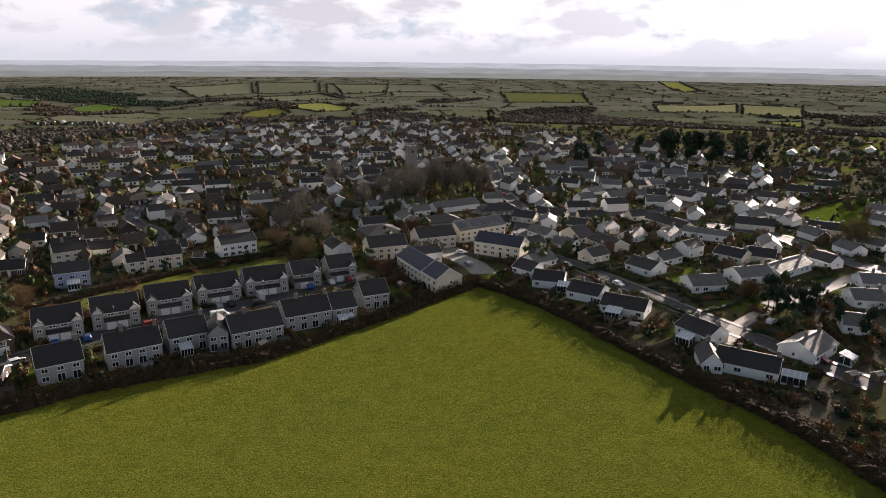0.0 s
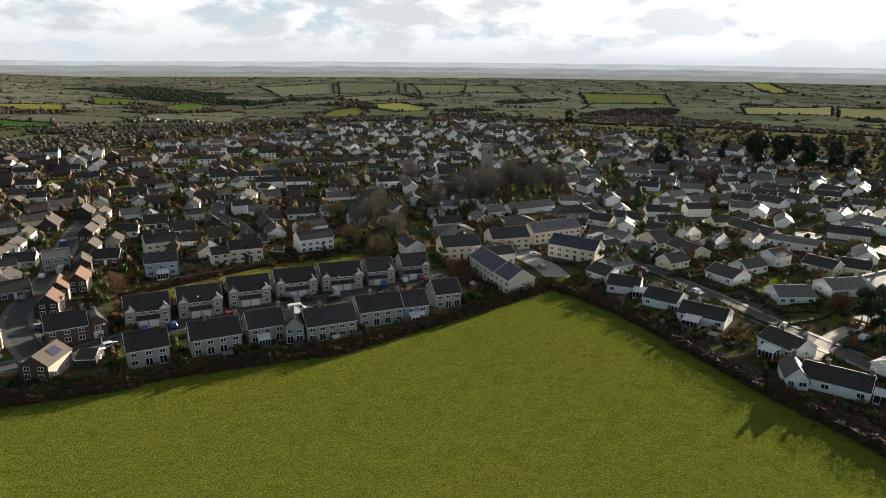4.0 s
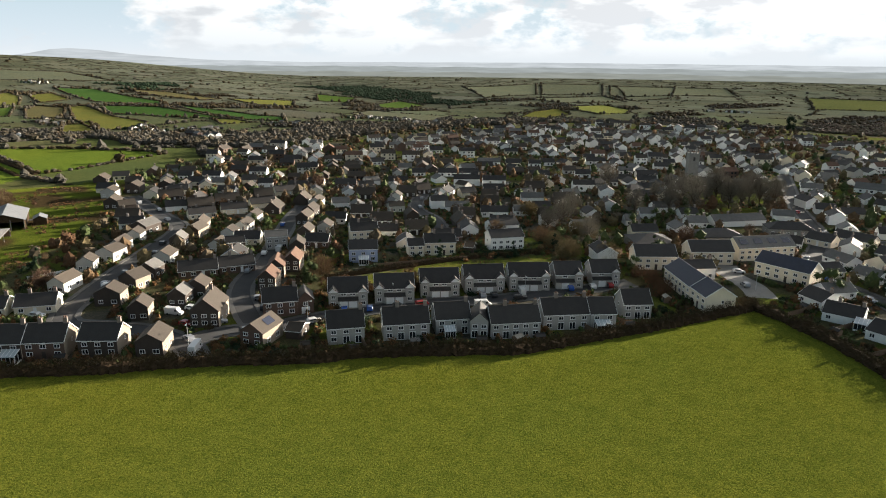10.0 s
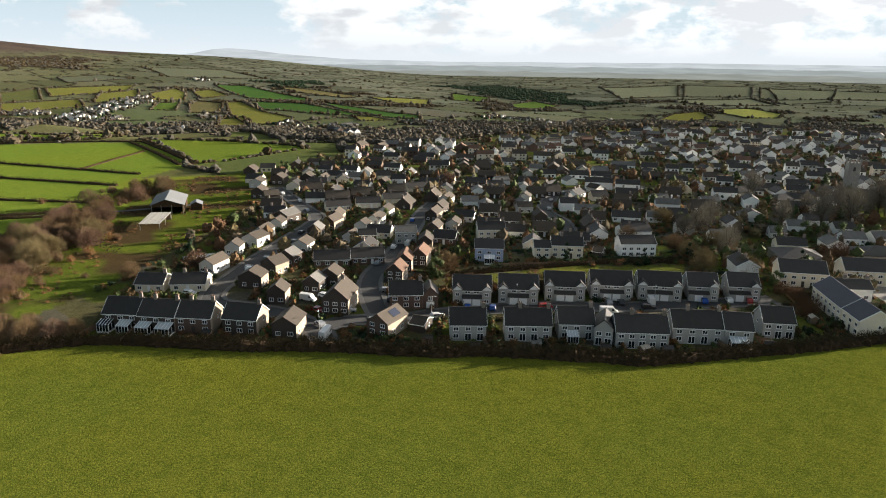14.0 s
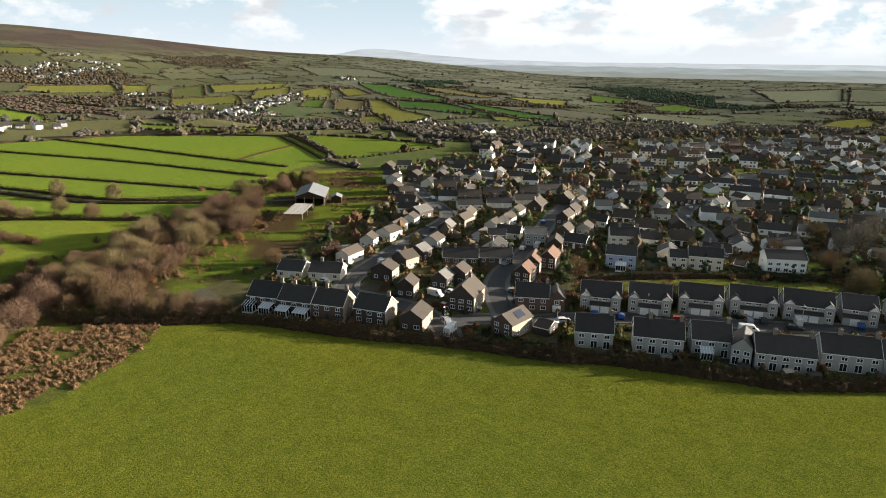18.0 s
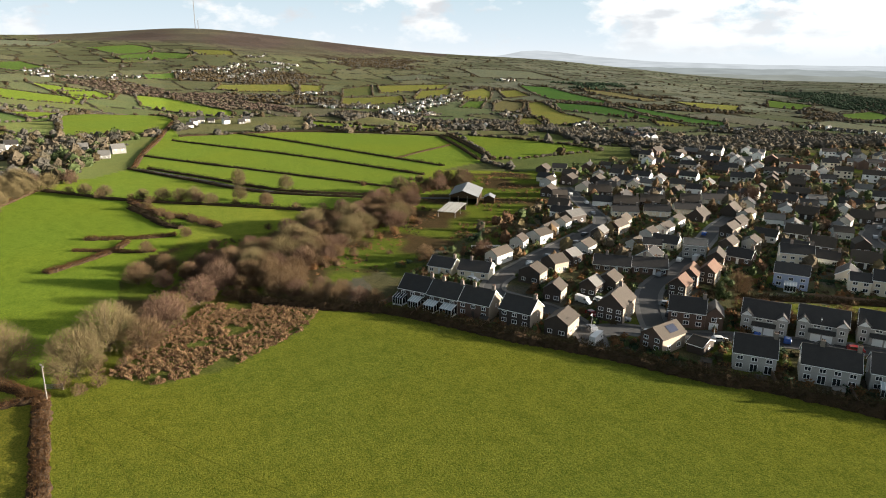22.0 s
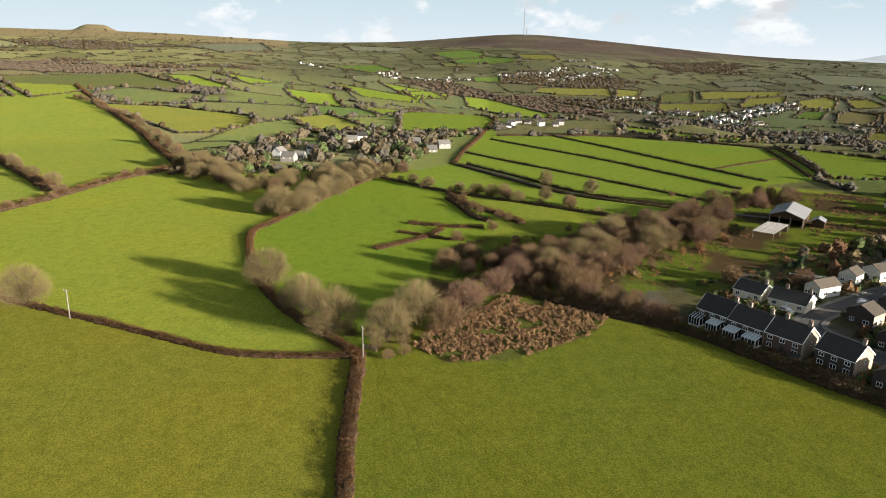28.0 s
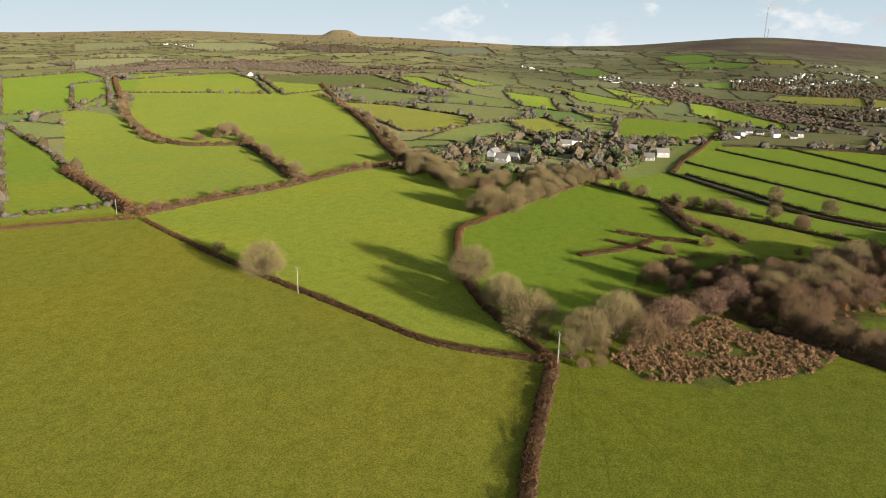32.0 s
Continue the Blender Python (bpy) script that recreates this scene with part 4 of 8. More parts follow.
        pn = part("solar_panel", boxes((-1.1, -1.7, 0, 1.1, 1.7, 0.06)), M["solar"], base)
        pn.location, pn.rotation_euler = (w / 4, 0.8, (eaves + ridge) / 2 + 0.22), (0, sl, 0)
    if kind == "brick_dormer":
        wing = part("wing", gable_walls(7, 4.5, 4.2, 6.4), M[wall], base)
        cap = part("wing_roof", gable_roof(7, 4.5, 4.2, 6.4), M[roof], base)
        for ob in (wing, cap):
            ob.location, ob.rotation_euler = (w / 2 + 2.26, 0.2, 0), (0, 0, math.pi / 2)
        window(base, w / 2 + 2.26, -3.3, UPPER - 0.4, 1.4, 1.15)
        shared_part("garage_door", lambda: boxes((-1.15, -0.05, 0.03, 1.15, 0.02, 2.05)), "garage_door", M["upvc"], base, (w / 2 + 2.26, -3.3, 0))
    if kind == "cream_solar":
        sl = math.atan2(ridge - eaves, d / 2)
        for i in range(4):
            pn = part("solar_panel", boxes((-1.6, -1.2, 0, 1.6, 1.2, 0.06)), M["solar"], base)
            pn.location = (-w / 2 + (i + 0.5) * w / 4, f / 2, (eaves + ridge) / 2 + 0.24)
            pn.rotation_euler = (sl, 0, 0)
    if kind.startswith(("terrace", "brick", "grey_rear", "bung", "cream_villa", "white_p")) and kind != "garage":
        chimney(base, (w / 2 - 0.6) if not across else 0, 0 if not across else d / 4, ridge)
        if w > 9.5:
            chimney(base, -w / 6, 0, ridge)
    return base


# terrace and houses along the field hedge
house(-164.9, 95.0, 30, 9.5, 8.0, "terrace_dark")
house(-155.7, 99.4, 28, 9.9, 8.0, "terrace_dark")
house(-147.3, 104.3, 29, 9.6, 8.0, "terrace_brown")
house(-136.4, 110.6, 25, 9.3, 8.0, "brick_pair")
# grey pairs, rear to the field
house(-86.9, 141.6, 35, 9.3, 8.0, "grey_rear")
house(-74.0, 150.4, 33, 11.9, 8.0, "grey_rear")
house(-64.3, 158.5, 33, 9.2, 8.0, "grey_rear")
house(-56.5, 159.8, 19, 4.6, 9.0, "grey_wing")
house(-48.5, 163.1, 31, 13.1, 8.5, "grey_rear")
house(-37.7, 174.5, 30, 12.8, 8.5, "grey_rear")
house(-28.7, 179.3, 27, 7.0, 9.0, "grey_single")
house(-21.0, 190.4, 27, 8.0, 8.0, "grey_single")
# grey pairs with garages, front to the close
house(-100.2, 165.6, 31, 11.3, 9.0, "grey_front")
house(-89.5, 174.5, 30, 11.7, 9.0, "grey_front")
house(-79.3, 185.1, 29, 11.9, 9.0, "grey_front")
house(-68.2, 194.5, 29, 12.5, 9.0, "grey_front")
house(-55.8, 202.5, 25, 12.8, 9.0, "grey_front")
house(-44.9, 209.7, 26, 8.8, 9.0, "grey_det")
house(-34.7, 216.9, 26, 9.0, 9.0, "grey_det")
# new cream houses
house(-7.3, 218.8, -63, 19.8, 9.0, "cream_blue")
house(-0.3, 206.0, -61, 9.8, 9.0, "cream_blue")
house(-21.4, 241.8, 23, 14.3, 9.0, "cream_pair")
house(-3.9, 256.5, 25, 15.4, 9.0, "cream_pair")
house(13.7, 271.5, 35, 23.3, 9.0, "cream_solar")
house(21.8, 245.7, -29, 18.3, 8.5, "cream_blue")
# white and cream houses past the green bank
house(-76.8, 243.2, 37, 13.1, 8.0, "white_villa")
house(-85.2, 265.8, 42, 12.2, 8.0, "white_plain")
house(-96.9, 226.4, 29, 11.4, 8.0, "cream_villa")
house(-104.1, 220.6, 33, 5.9, 7.0, "cream_low")
house(-118.1, 206.4, 30, 10.1, 8.0, "blue_villa")
house(-131.5, 230.3, 38, 10.8, 8.0, "cream_villa")
house(-86.9, 233.1, 8, 3.5, 5.0, "garage")
# estate behind the terrace
house(-185.7, 116.6, 33, 8.6, 8.0, "bung_dark")
house(-176.8, 123.5, 38, 10.5, 8.0, "bung_dark")
house(-185.9, 139.4, 18, 5.8, 11.0, "est_white")
house(-196.8, 156.9, 33, 5.8, 7.5, "est_white")
house(-200.2, 169.8, 14, 7.4, 9.8, "est_white")
house(-205.9, 178.9, 24, 5.8, 11.0, "est_white")
house(-219.1, 204.0, 7, 8.2, 10.9, "est_grey")
house(-211.7, 191.9, 27, 5.8, 7.5, "est_white")
house(-191.2, 193.2, 27, 5.8, 7.5, "est_grey")
house(-179.3, 174.1, 23, 6.7, 9.0, "est_white")
house(-171.6, 159.9, 18, 6.7, 7.5, "est_grey")
house(-167.8, 149.6, 4, 7.3, 7.5, "est_brick")
house(-162.9, 136.2, 28, 8.0, 7.5, "est_brick")
house(-146.3, 131.3, 32, 5.8, 7.5, "est_brick")
house(-144.5, 144.5, 22, 5.8, 7.5, "est_grey")
house(-144.5, 152.0, 24, 6.8, 7.5, "est_brick")
house(-159.3, 168.2, 42, 12.3, 8.0, "brick_bung")
house(-151.3, 177.6, 45, 11.5, 8.0, "brick_bung")
house(-127.0, 137.0, 26, 7.5, 11.0, "brick_hip")
house(-125.8, 115.9, 28, 7.0, 10.0, "est_brick")
house(-105.5, 131.6, 5, 7.0, 11.0, "est_solar")
house(-99.3, 138.2, 12, 4.1, 6.0, "garage")
house(-113.6, 150.4, 38, 9.5, 8.0, "brick_dormer")
house(-129.7, 167.1, 22, 5.8, 8.4, "est_red")
house(-135.3, 178.7, 30, 5.8, 10.6, "est_red")
house(-134.4, 187.0, 24, 5.8, 10.2, "est_red")
house(-145.0, 204.6, 32, 5.8, 10.2, "est_brick")
house(-153.9, 223.5, 20, 5.8, 9.8, "est_brick")
house(-156.2, 206.8, 40, 8.1, 6.5, "grey_flat")
house(-172.3, 193.4, 17, 5.8, 8.0, "est_white")
house(-166.4, 195.6, 42, 7.4, 6.5, "est_wide")
house(-180.9, 210.2, 18, 5.8, 7.5, "est_white")
house(-183.9, 222.6, 18, 5.8, 10.8, "est_white")
house(-190.9, 238.0, 22, 5.8, 11.0, "est_white")
house(-194.8, 206.9, 18, 5.8, 11.0, "est_brick")
house(-200.6, 216.0, 29, 5.8, 11.0, "est_brick")
house(-238.8, 241.6, 42, 9.3, 7.0, "bung_white")
house(-230.2, 248.5, 46, 11.7, 7.5, "bung_tan")
house(-226.1, 262.6, 46, 11.6, 7.5, "bung_tan")
house(-210.7, 248.5, 46, 11.6, 7.5, "bung_dark")
house(-217.0, 234.2, 52, 11.8, 7.5, "bung_dark")
house(-218.4, 280.9, 46, 9.3, 7.5, "bung_tan")
house(-206.6, 264.6, 52, 12.5, 7.5, "bung_dark")
house(-258.2, 258.5, 46, 11.7, 7.5, "bung_tan")
house(-215.5, 295.7, 53, 12.2, 7.5, "bung_dark")
house(-269.4, 233.0, 33, 6.8, 11.0, "est_brick")
house(-292.3, 252.1, 29, 7.6, 11.0, "est_white")
house(-290.7, 266.3, 28, 7.8, 11.0, "est_brick")
house(-281.0, 278.9, 30, 6.8, 11.0, "est_brick")
house(-272.4, 282.8, 24, 5.8, 11.0, "est_white")
house(-169.0, 244.9, 17, 5.8, 11.0, "est_brick")
house(-174.5, 258.0, 17, 5.8, 11.0, "est_brick")
house(-183.8, 277.3, 17, 5.8, 11.0, "est_white")
# bungalows along the field hedge road
house(29.5, 222.0, -48, 8.4, 8.0, "bung_white")
house(34.7, 210.7, -17, 9.8, 9.0, "bung_white")
house(44.7, 198.5, -34, 10.2, 9.0, "bung_white")
house(53.3, 186.4, -30, 12.7, 9.0, "bung_white")
house(68.5, 167.7, -59, 10.7, 8.0, "bung_white")
house(72.3, 147.9, -31, 13.7, 8.5, "bung_white")
house(63.8, 150.2, -10, 4.8, 9.0, "bung_gable")
house(91.5, 157.9, 39, 12.4, 9.0, "bung_grey")
house(112.5, 174.1, -19, 6.7, 8.0, "bung_grey")
house(102.6, 217.8, 15, 13.1, 9.0, "bung_grey")
house(118.9, 226.8, 36, 23.0, 9.0, "bung_grey")
house(83.6, 208.0, 8, 11.4, 9.0, "bung_grey")
house(127.7, 195.3, -7, 9.2, 9.0, "bung_grey")
house(141.4, 210.5, -11, 12.3, 9.0, "bung_grey")
house(70.3, 225.7, -54, 10.8, 9.0, "bung_white")
house(106.5, 241.2, -50, 10.9, 8.0, "bung_dark")
house(116.4, 241.1, -29, 11.0, 8.0, "bung_dark")
house(109.1, 272.9, -33, 18.9, 8.0, "white_low")
house(99.3, 291.4, -64, 22.5, 8.0, "bung_dark")
house(136.9, 291.5, -24, 15.7, 9.0, "bung_dark")
house(163.3, 285.0, -29, 14.8, 9.0, "bung_dark")
house(49.8, 307.9, -29, 14.9, 8.0, "bung_dark")
house(58.7, 286.8, -35, 8.2, 8.0, "bung_dark")
house(64.3, 256.6, -66, 14.5, 9.0, "bung_dark")
house(37.4, 301.2, -30, 10.1, 8.0, "bung_dark")
house(54.3, 268.1, -58, 12.3, 8.0, "dark_gable")
# church rooms and large dark roofs
house(-25.5, 268.9, 27, 15.6, 14.0, "low_hall")
house(-0.8, 289.6, 24, 16.5, 12.0, "low_hall")
house(25.8, 314.4, 15, 18.0, 9.0, "low_hall")
house(5.1, 324.4, 34, 25.1, 8.0, "bung_grey")
# avenue of bungalows
house(74.4, 441.4, -17, 15.1, 9.0, "bung_grey")
house(85.0, 411.5, -16, 13.7, 9.0, "bung_grey")
house(96.4, 389.4, -15, 12.6, 9.0, "bung_grey")
house(102.3, 359.1, -13, 11.4, 9.0, "bung_grey")
house(108.4, 340.7, -11, 10.6, 9.0, "bung_grey")
house(89.9, 459.8, -11, 14.6, 9.0, "bung_grey")
house(111.4, 481.7, -12, 14.9, 9.0, "bung_grey")
house(128.0, 479.1, -12, 14.5, 9.0, "bung_grey")
house(138.1, 455.6, -11, 13.6, 9.0, "bung_grey")
house(145.2, 428.5, -10, 12.5, 9.0, "bung_grey")
house(154.7, 413.7, -9, 11.9, 9.0, "bung_grey")
house(113.0, 360.0, -24, 12.3, 9.0, "bung_white")
house(131.5, 378.4, -26, 12.6, 9.0, "bung_white")
house(147.0, 392.6, -28, 12.9, 9.0, "bung_white")
house(128.0, 357.3, -53, 14.6, 9.0, "bung_white")
house(144.7, 365.8, -55, 14.8, 9.0, "bung_white")
house(142.6, 390.8, -57, 16.6, 9.0, "bung_white")
house(138.0, 336.4, -53, 13.1, 9.0, "bung_white")
house(172.8, 392.3, -60, 16.1, 9.0, "bung_white")
house(154.3, 345.4, -24, 12.3, 9.0, "bung_white")
house(170.9, 356.4, -26, 12.4, 9.0, "bung_white")
house(206.4, 418.8, -30, 14.5, 9.0, "bung_white")
house(197.2, 373.2, -27, 12.8, 9.0, "bung_white")
house(222.8, 391.4, -29, 13.2, 9.0, "bung_white")
# white houses of the village middle
house(-161.6, 389.6, 24, 11.3, 7.0, "white_plain")
house(-149.4, 394.9, 24, 11.9, 7.0, "white_plain")
house(-139.1, 364.8, 23, 15.0, 7.0, "white_plain")
house(-123.7, 368.3, 23, 13.1, 7.0, "white_plain")
house(-117.3, 349.1, 23, 11.3, 7.0, "bung_white")
house(-118.1, 297.7, 23, 11.7, 7.0, "bung_mid")
house(-98.4, 294.5, 23, 12.4, 7.0, "bung_white")
house(-87.9, 302.5, 23, 7.0, 7.0, "bung_mid")
house(-87.3, 271.5, 23, 9.5, 7.0, "white_plain")
house(-108.7, 282.4, 23, 9.8, 7.0, "bung_tan")
house(-107.5, 314.2, 23, 8.9, 7.0, "bung_tan")
house(-112.4, 328.8, 23, 8.3, 7.0, "bung_tan")
house(-153.5, 444.5, 24, 15.4, 7.0, "bung_mid")
house(-117.0, 460.8, 24, 10.2, 7.0, "white_plain")
house(-101.5, 475.6, 24, 8.7, 7.0, "bung_white")
house(-87.6, 481.7, 24, 13.6, 7.0, "white_plain")
house(-107.6, 406.8, 23, 12.4, 7.0, "bung_white")
house(-74.1, 376.9, 23, 12.0, 7.0, "white_plain")
house(-47.4, 437.5, 24, 12.8, 7.0, "white_plain")
house(-91.9, 335.6, 23, 11.5, 7.0, "bung_mid")
house(-52.9, 331.5, 22, 11.0, 7.0, "bung_gable")
house(-37.7, 304.9, 23, 6.5, 7.0, "bung_mid")
house(-33.3, 322.8, 23, 7.4, 7.0, "bung_mid")
# white terraces along the street that leads away
house(-8.1, 611.5, -80, 8.5, 6.5, "white_villa")
house(-3.2, 582.4, -80, 8.5, 6.5, "white_plain")
house(1.3, 556.0, -80, 8.5, 6.5, "white_plain")
house(5.4, 531.9, -80, 8.5, 6.5, "white_villa")
house(9.1, 509.9, -80, 8.5, 6.5, "white_plain")
house(12.5, 489.7, -80, 8.5, 6.5, "white_plain")
house(15.6, 471.0, -80, 8.5, 6.5, "white_villa")
house(18.5, 453.8, -80, 8.5, 6.5, "white_plain")
house(21.2, 437.8, -80, 8.5, 6.5, "white_plain")
house(28.7, 636.7, 100, 8.5, 6.5, "cream_villa")
house(31.5, 600.2, 100, 8.5, 6.5, "white_plain")
house(34.0, 567.7, 100, 8.5, 6.5, "white_plain")
house(36.2, 538.6, 100, 8.5, 6.5, "cream_villa")
house(38.1, 512.4, 100, 8.5, 6.5, "white_plain")
house(39.9, 488.6, 100, 8.5, 6.5, "white_plain")
house(41.6, 467.0, 100, 8.5, 6.5, "cream_villa")
house(43.1, 447.2, 100, 8.5, 6.5, "white_plain")
# middle of the estate
house(-304.3, 260.6, 28, 9.4, 7.0, "bung_dark")
house(-267.5, 273.0, 42, 10.0, 7.0, "bung_dark")
house(-297.5, 296.1, 131, 8.1, 7.0, "bung_dark")
house(-265.3, 291.2, 130, 9.0, 7.0, "bung_dark")
house(-270.4, 317.9, 116, 8.6, 7.0, "bung_mid")
house(-254.1, 314.8, 39, 8.1, 7.0, "bung_dark")
house(-247.5, 332.0, 116, 8.5, 7.0, "bung_mid")
house(-329.1, 292.5, 44, 9.0, 7.0, "bung_dark")
house(-173.5, 282.1, 39, 8.3, 7.0, "bung_mid")
house(-162.7, 279.6, 122, 8.2, 7.0, "bung_mid")
house(-200.5, 301.5, 123, 8.4, 7.0, "bung_dark")
house(-184.3, 308.4, 124, 8.1, 7.0, "bung_mid")
house(-183.9, 326.0, 41, 8.3, 7.0, "bung_dark")
house(-169.7, 332.1, 114, 7.3, 7.0, "bung_mid")
house(-189.5, 342.6, 46, 8.5, 7.0, "bung_mid")
house(-81.3, 313.8, 31, 8.8, 7.0, "bung_dark")
house(-92.5, 394.8, 126, 8.6, 7.0, "bung_mid")
house(-98.9, 344.7, 39, 8.5, 7.0, "bung_mid")
house(-167.4, 408.7, 116, 7.9, 7.0, "bung_dark")
house(-130.1, 425.0, 141, 9.2, 7.0, "bung_dark")
house(-194.3, 396.8, 204, 8.4, 7.0, "bung_mid")
house(-208.2, 463.7, 118, 9.2, 7.0, "bung_dark")
house(-105.0, 463.2, 139, 8.8, 7.0, "bung_dark")
house(-126.7, 332.9, 43, 8.4, 7.0, "bung_dark")
house(-149.5, 292.2, 137, 7.4, 7.0, "bung_mid")
house(-296.8, 310.6, 27, 7.7, 7.0, "white_plain")
house(-262.7, 301.5, 29, 9.5, 7.0, "bung_mid")
house(-234.7, 304.3, 35, 7.8, 7.0, "white_plain")
house(-157.5, 366.7, 135, 8.5, 7.0, "bung_mid")
house(-139.3, 385.3, 28, 9.5, 7.0, "white_plain")
house(-157.3, 413.1, 39, 9.6, 7.0, "bung_mid")
house(-222.6, 411.1, 40, 8.5, 7.0, "white_plain")
house(-76.5, 354.2, 35, 8.9, 7.0, "bung_mid")
house(-129.2, 300.7, 32, 8.2, 7.0, "white_plain")
house(-254.9, 449.4, 123, 7.2, 7.0, "bung_mid")
house(-256.8, 432.0, 30, 9.3, 7.0, "white_plain")
house(-253.7, 498.1, 29, 8.1, 7.0, "bung_mid")
house(-79.5, 452.5, 32, 9.0, 7.0, "bung_mid")
house(-58.4, 461.8, 135, 8.7, 7.0, "bung_mid")
house(-73.1, 483.2, 129, 8.0, 7.0, "white_plain")
house(-155.6, 320.6, 25, 9.1, 7.0, "bung_tan")
house(-152.0, 330.7, 47, 8.2, 7.0, "bung_tan")
house(-194.5, 423.6, 33, 10.1, 7.0, "bung_tan")
house(-237.5, 377.9, 122, 9.2, 7.0, "bung_tan")
house(-241.2, 215.7, 31, 9.7, 7.0, "bung_tan")
house(-331.7, 281.4, 119, 9.0, 7.0, "bung_tan")
house(-67.8, 389.1, 45, 11.1, 7.0, "low_hall")
house(-47.1, 379.1, 44, 9.9, 7.0, "low_hall")
house(-37.3, 402.2, 125, 9.4, 7.0, "low_hall")
house(-29.8, 426.2, 124, 9.3, 7.0, "low_hall")
house(-50.6, 449.1, 115, 9.9, 7.0, "bung_mid")
house(-52.0, 403.5, 120, 10.0, 7.0, "white_plain")
house(-59.2, 364.2, 109, 9.8, 7.0, "white_plain")
house(-61.5, 446.1, 14, 9.0, 7.0, "bung_mid")
house(-42.1, 477.8, 197, 10.9, 7.0, "white_plain")
house(31.9, 498.4, 109, 10.2, 7.0, "white_plain")
house(15.4, 556.7, 114, 8.7, 7.0, "white_plain")
house(46.4, 410.1, 114, 9.9, 7.0, "bung_mid")
house(37.7, 381.2, 118, 10.1, 7.0, "white_plain")
house(56.7, 478.5, 194, 10.0, 7.0, "bung_mid")
house(71.1, 539.1, 108, 10.9, 7.0, "white_plain")
house(83.4, 512.7, 115, 10.9, 7.0, "white_plain")
house(103.4, 518.2, 104, 9.0, 7.0, "white_plain")
house(46.0, 532.0, 71, 8.8, 7.0, "bung_grey")
house(74.3, 603.6, -21, 11.1, 7.0, "bung_grey")
house(88.7, 577.7, 77, 9.1, 7.0, "bung_grey")
house(134.3, 573.3, -20, 9.5, 7.0, "bung_grey")
house(143.6, 529.4, -10, 12.1, 7.0, "bung_grey")
house(159.6, 519.9, -58, 9.4, 7.0, "bung_grey")
house(174.8, 510.9, -56, 9.7, 7.0, "bung_grey")
house(180.9, 488.1, -66, 10.1, 7.0, "bung_grey")
house(115.7, 585.4, -59, 9.7, 7.0, "bung_grey")
house(152.3, 678.0, -62, 9.4, 7.0, "bung_grey")
house(116.5, 458.6, 25, 10.1, 7.0, "bung_white")
house(139.3, 486.3, 27, 9.0, 7.0, "bung_mid")
house(164.6, 502.3, -58, 10.9, 7.0, "bung_white")
house(190.3, 504.1, 75, 11.5, 7.0, "bung_white")
house(81.8, 366.3, 33, 11.0, 7.0, "bung_mid")
house(74.0, 391.8, -24, 9.5, 7.0, "bung_white")
house(99.6, 434.0, 28, 10.7, 7.0, "bung_white")
house(164.2, 379.2, -22, 12.5, 7.0, "bung_white")
house(214.9, 465.1, 66, 11.8, 7.0, "bung_white")
house(247.0, 467.2, -54, 10.0, 7.0, "bung_white")
house(219.3, 441.5, -20, 12.0, 7.0, "bung_white")
house(166.0, 427.2, -21, 10.9, 7.0, "bung_white")
house(249.8, 443.4, -62, 12.3, 7.0, "bung_white")
house(275.8, 541.8, 61, 10.2, 7.0, "bung_mid")
house(303.9, 561.2, 70, 12.0, 7.0, "bung_mid")
house(313.3, 544.7, 70, 10.1, 7.0, "bung_mid")
house(352.6, 565.0, 59, 9.8, 7.0, "bung_mid")
house(168.8, 259.7, -55, 11.3, 7.0, "bung_grey")
house(199.7, 299.1, -56, 12.5, 7.0, "bung_grey")
house(188.3, 269.1, -14, 11.8, 7.0, "bung_grey")
house(212.4, 323.0, -66, 12.1, 7.0, "bung_grey")
house(127.9, 258.1, 73, 13.0, 7.0, "bung_grey")
house(142.8, 307.8, 27, 10.6, 7.0, "bung_grey")
house(118.3, 312.5, 75, 11.2, 7.0, "bung_grey")
house(113.7, 331.2, 66, 11.8, 7.0, "bung_grey")
house(156.3, 314.3, -59, 12.2, 7.0, "bung_grey")
house(41.0, 272.3, -51, 10.6, 7.0, "bung_mid")
house(47.4, 255.0, -39, 8.9, 7.0, "bung_mid")
house(55.2, 239.7, 36, 9.1, 7.0, "bung_dark")
house(34.2, 254.5, 37, 9.0, 7.0, "bung_dark")
# ---- roads ----
ROADS = []


def along(pts, step):
    """Points every step metres along a rounded polyline, with their headings."""
    p = [Vector((*q, 0)) for q in pts]
    out = []
    for i in range(len(p) - 1):
        a, b, c, d = p[max(i - 1, 0)], p[i], p[i + 1], p[min(i + 2, len(p) - 1)]
        n = max(1, int((c - b).length / step))
        for k in range(n):
            t = k / n
            out.append(0.5 * (2 * b + (c - a) * t + (2 * a - 5 * b + 4 * c - d) * t * t + (3 * b - a - 3 * c + d) * t ** 3))
    out.append(p[-1])
    res = []
    for i, q in enumerate(out):
        h = (out[min(i + 1, len(out) - 1)] - out[max(i - 1, 0)]).normalized()
        res.append((q.x, q.y, h.x, h.y))
    return res


def ribbon(name, pts, left, right, top, mat, label, category, kind="structure"):
    """A strip with thickness from left to right of a line."""
    rows = along(pts, 4)
    verts, faces = [], []
    for x, y, hx, hy in rows:
        z = float(land(x, y))
        for o, h in ((left, -0.3), (left, top), (right, top), (right, -0.3)):
            verts.append((x - hy * o, y + hx * o, z + h))
    for i in range(len(rows) - 1):
        for k in range(3):
            a = i * 4 + k
            faces.append((a, a + 1, a + 5, a + 4))
    ob = mesh_object(name, verts, faces, mat)
    return tagged(ob, label, category, kind=kind)


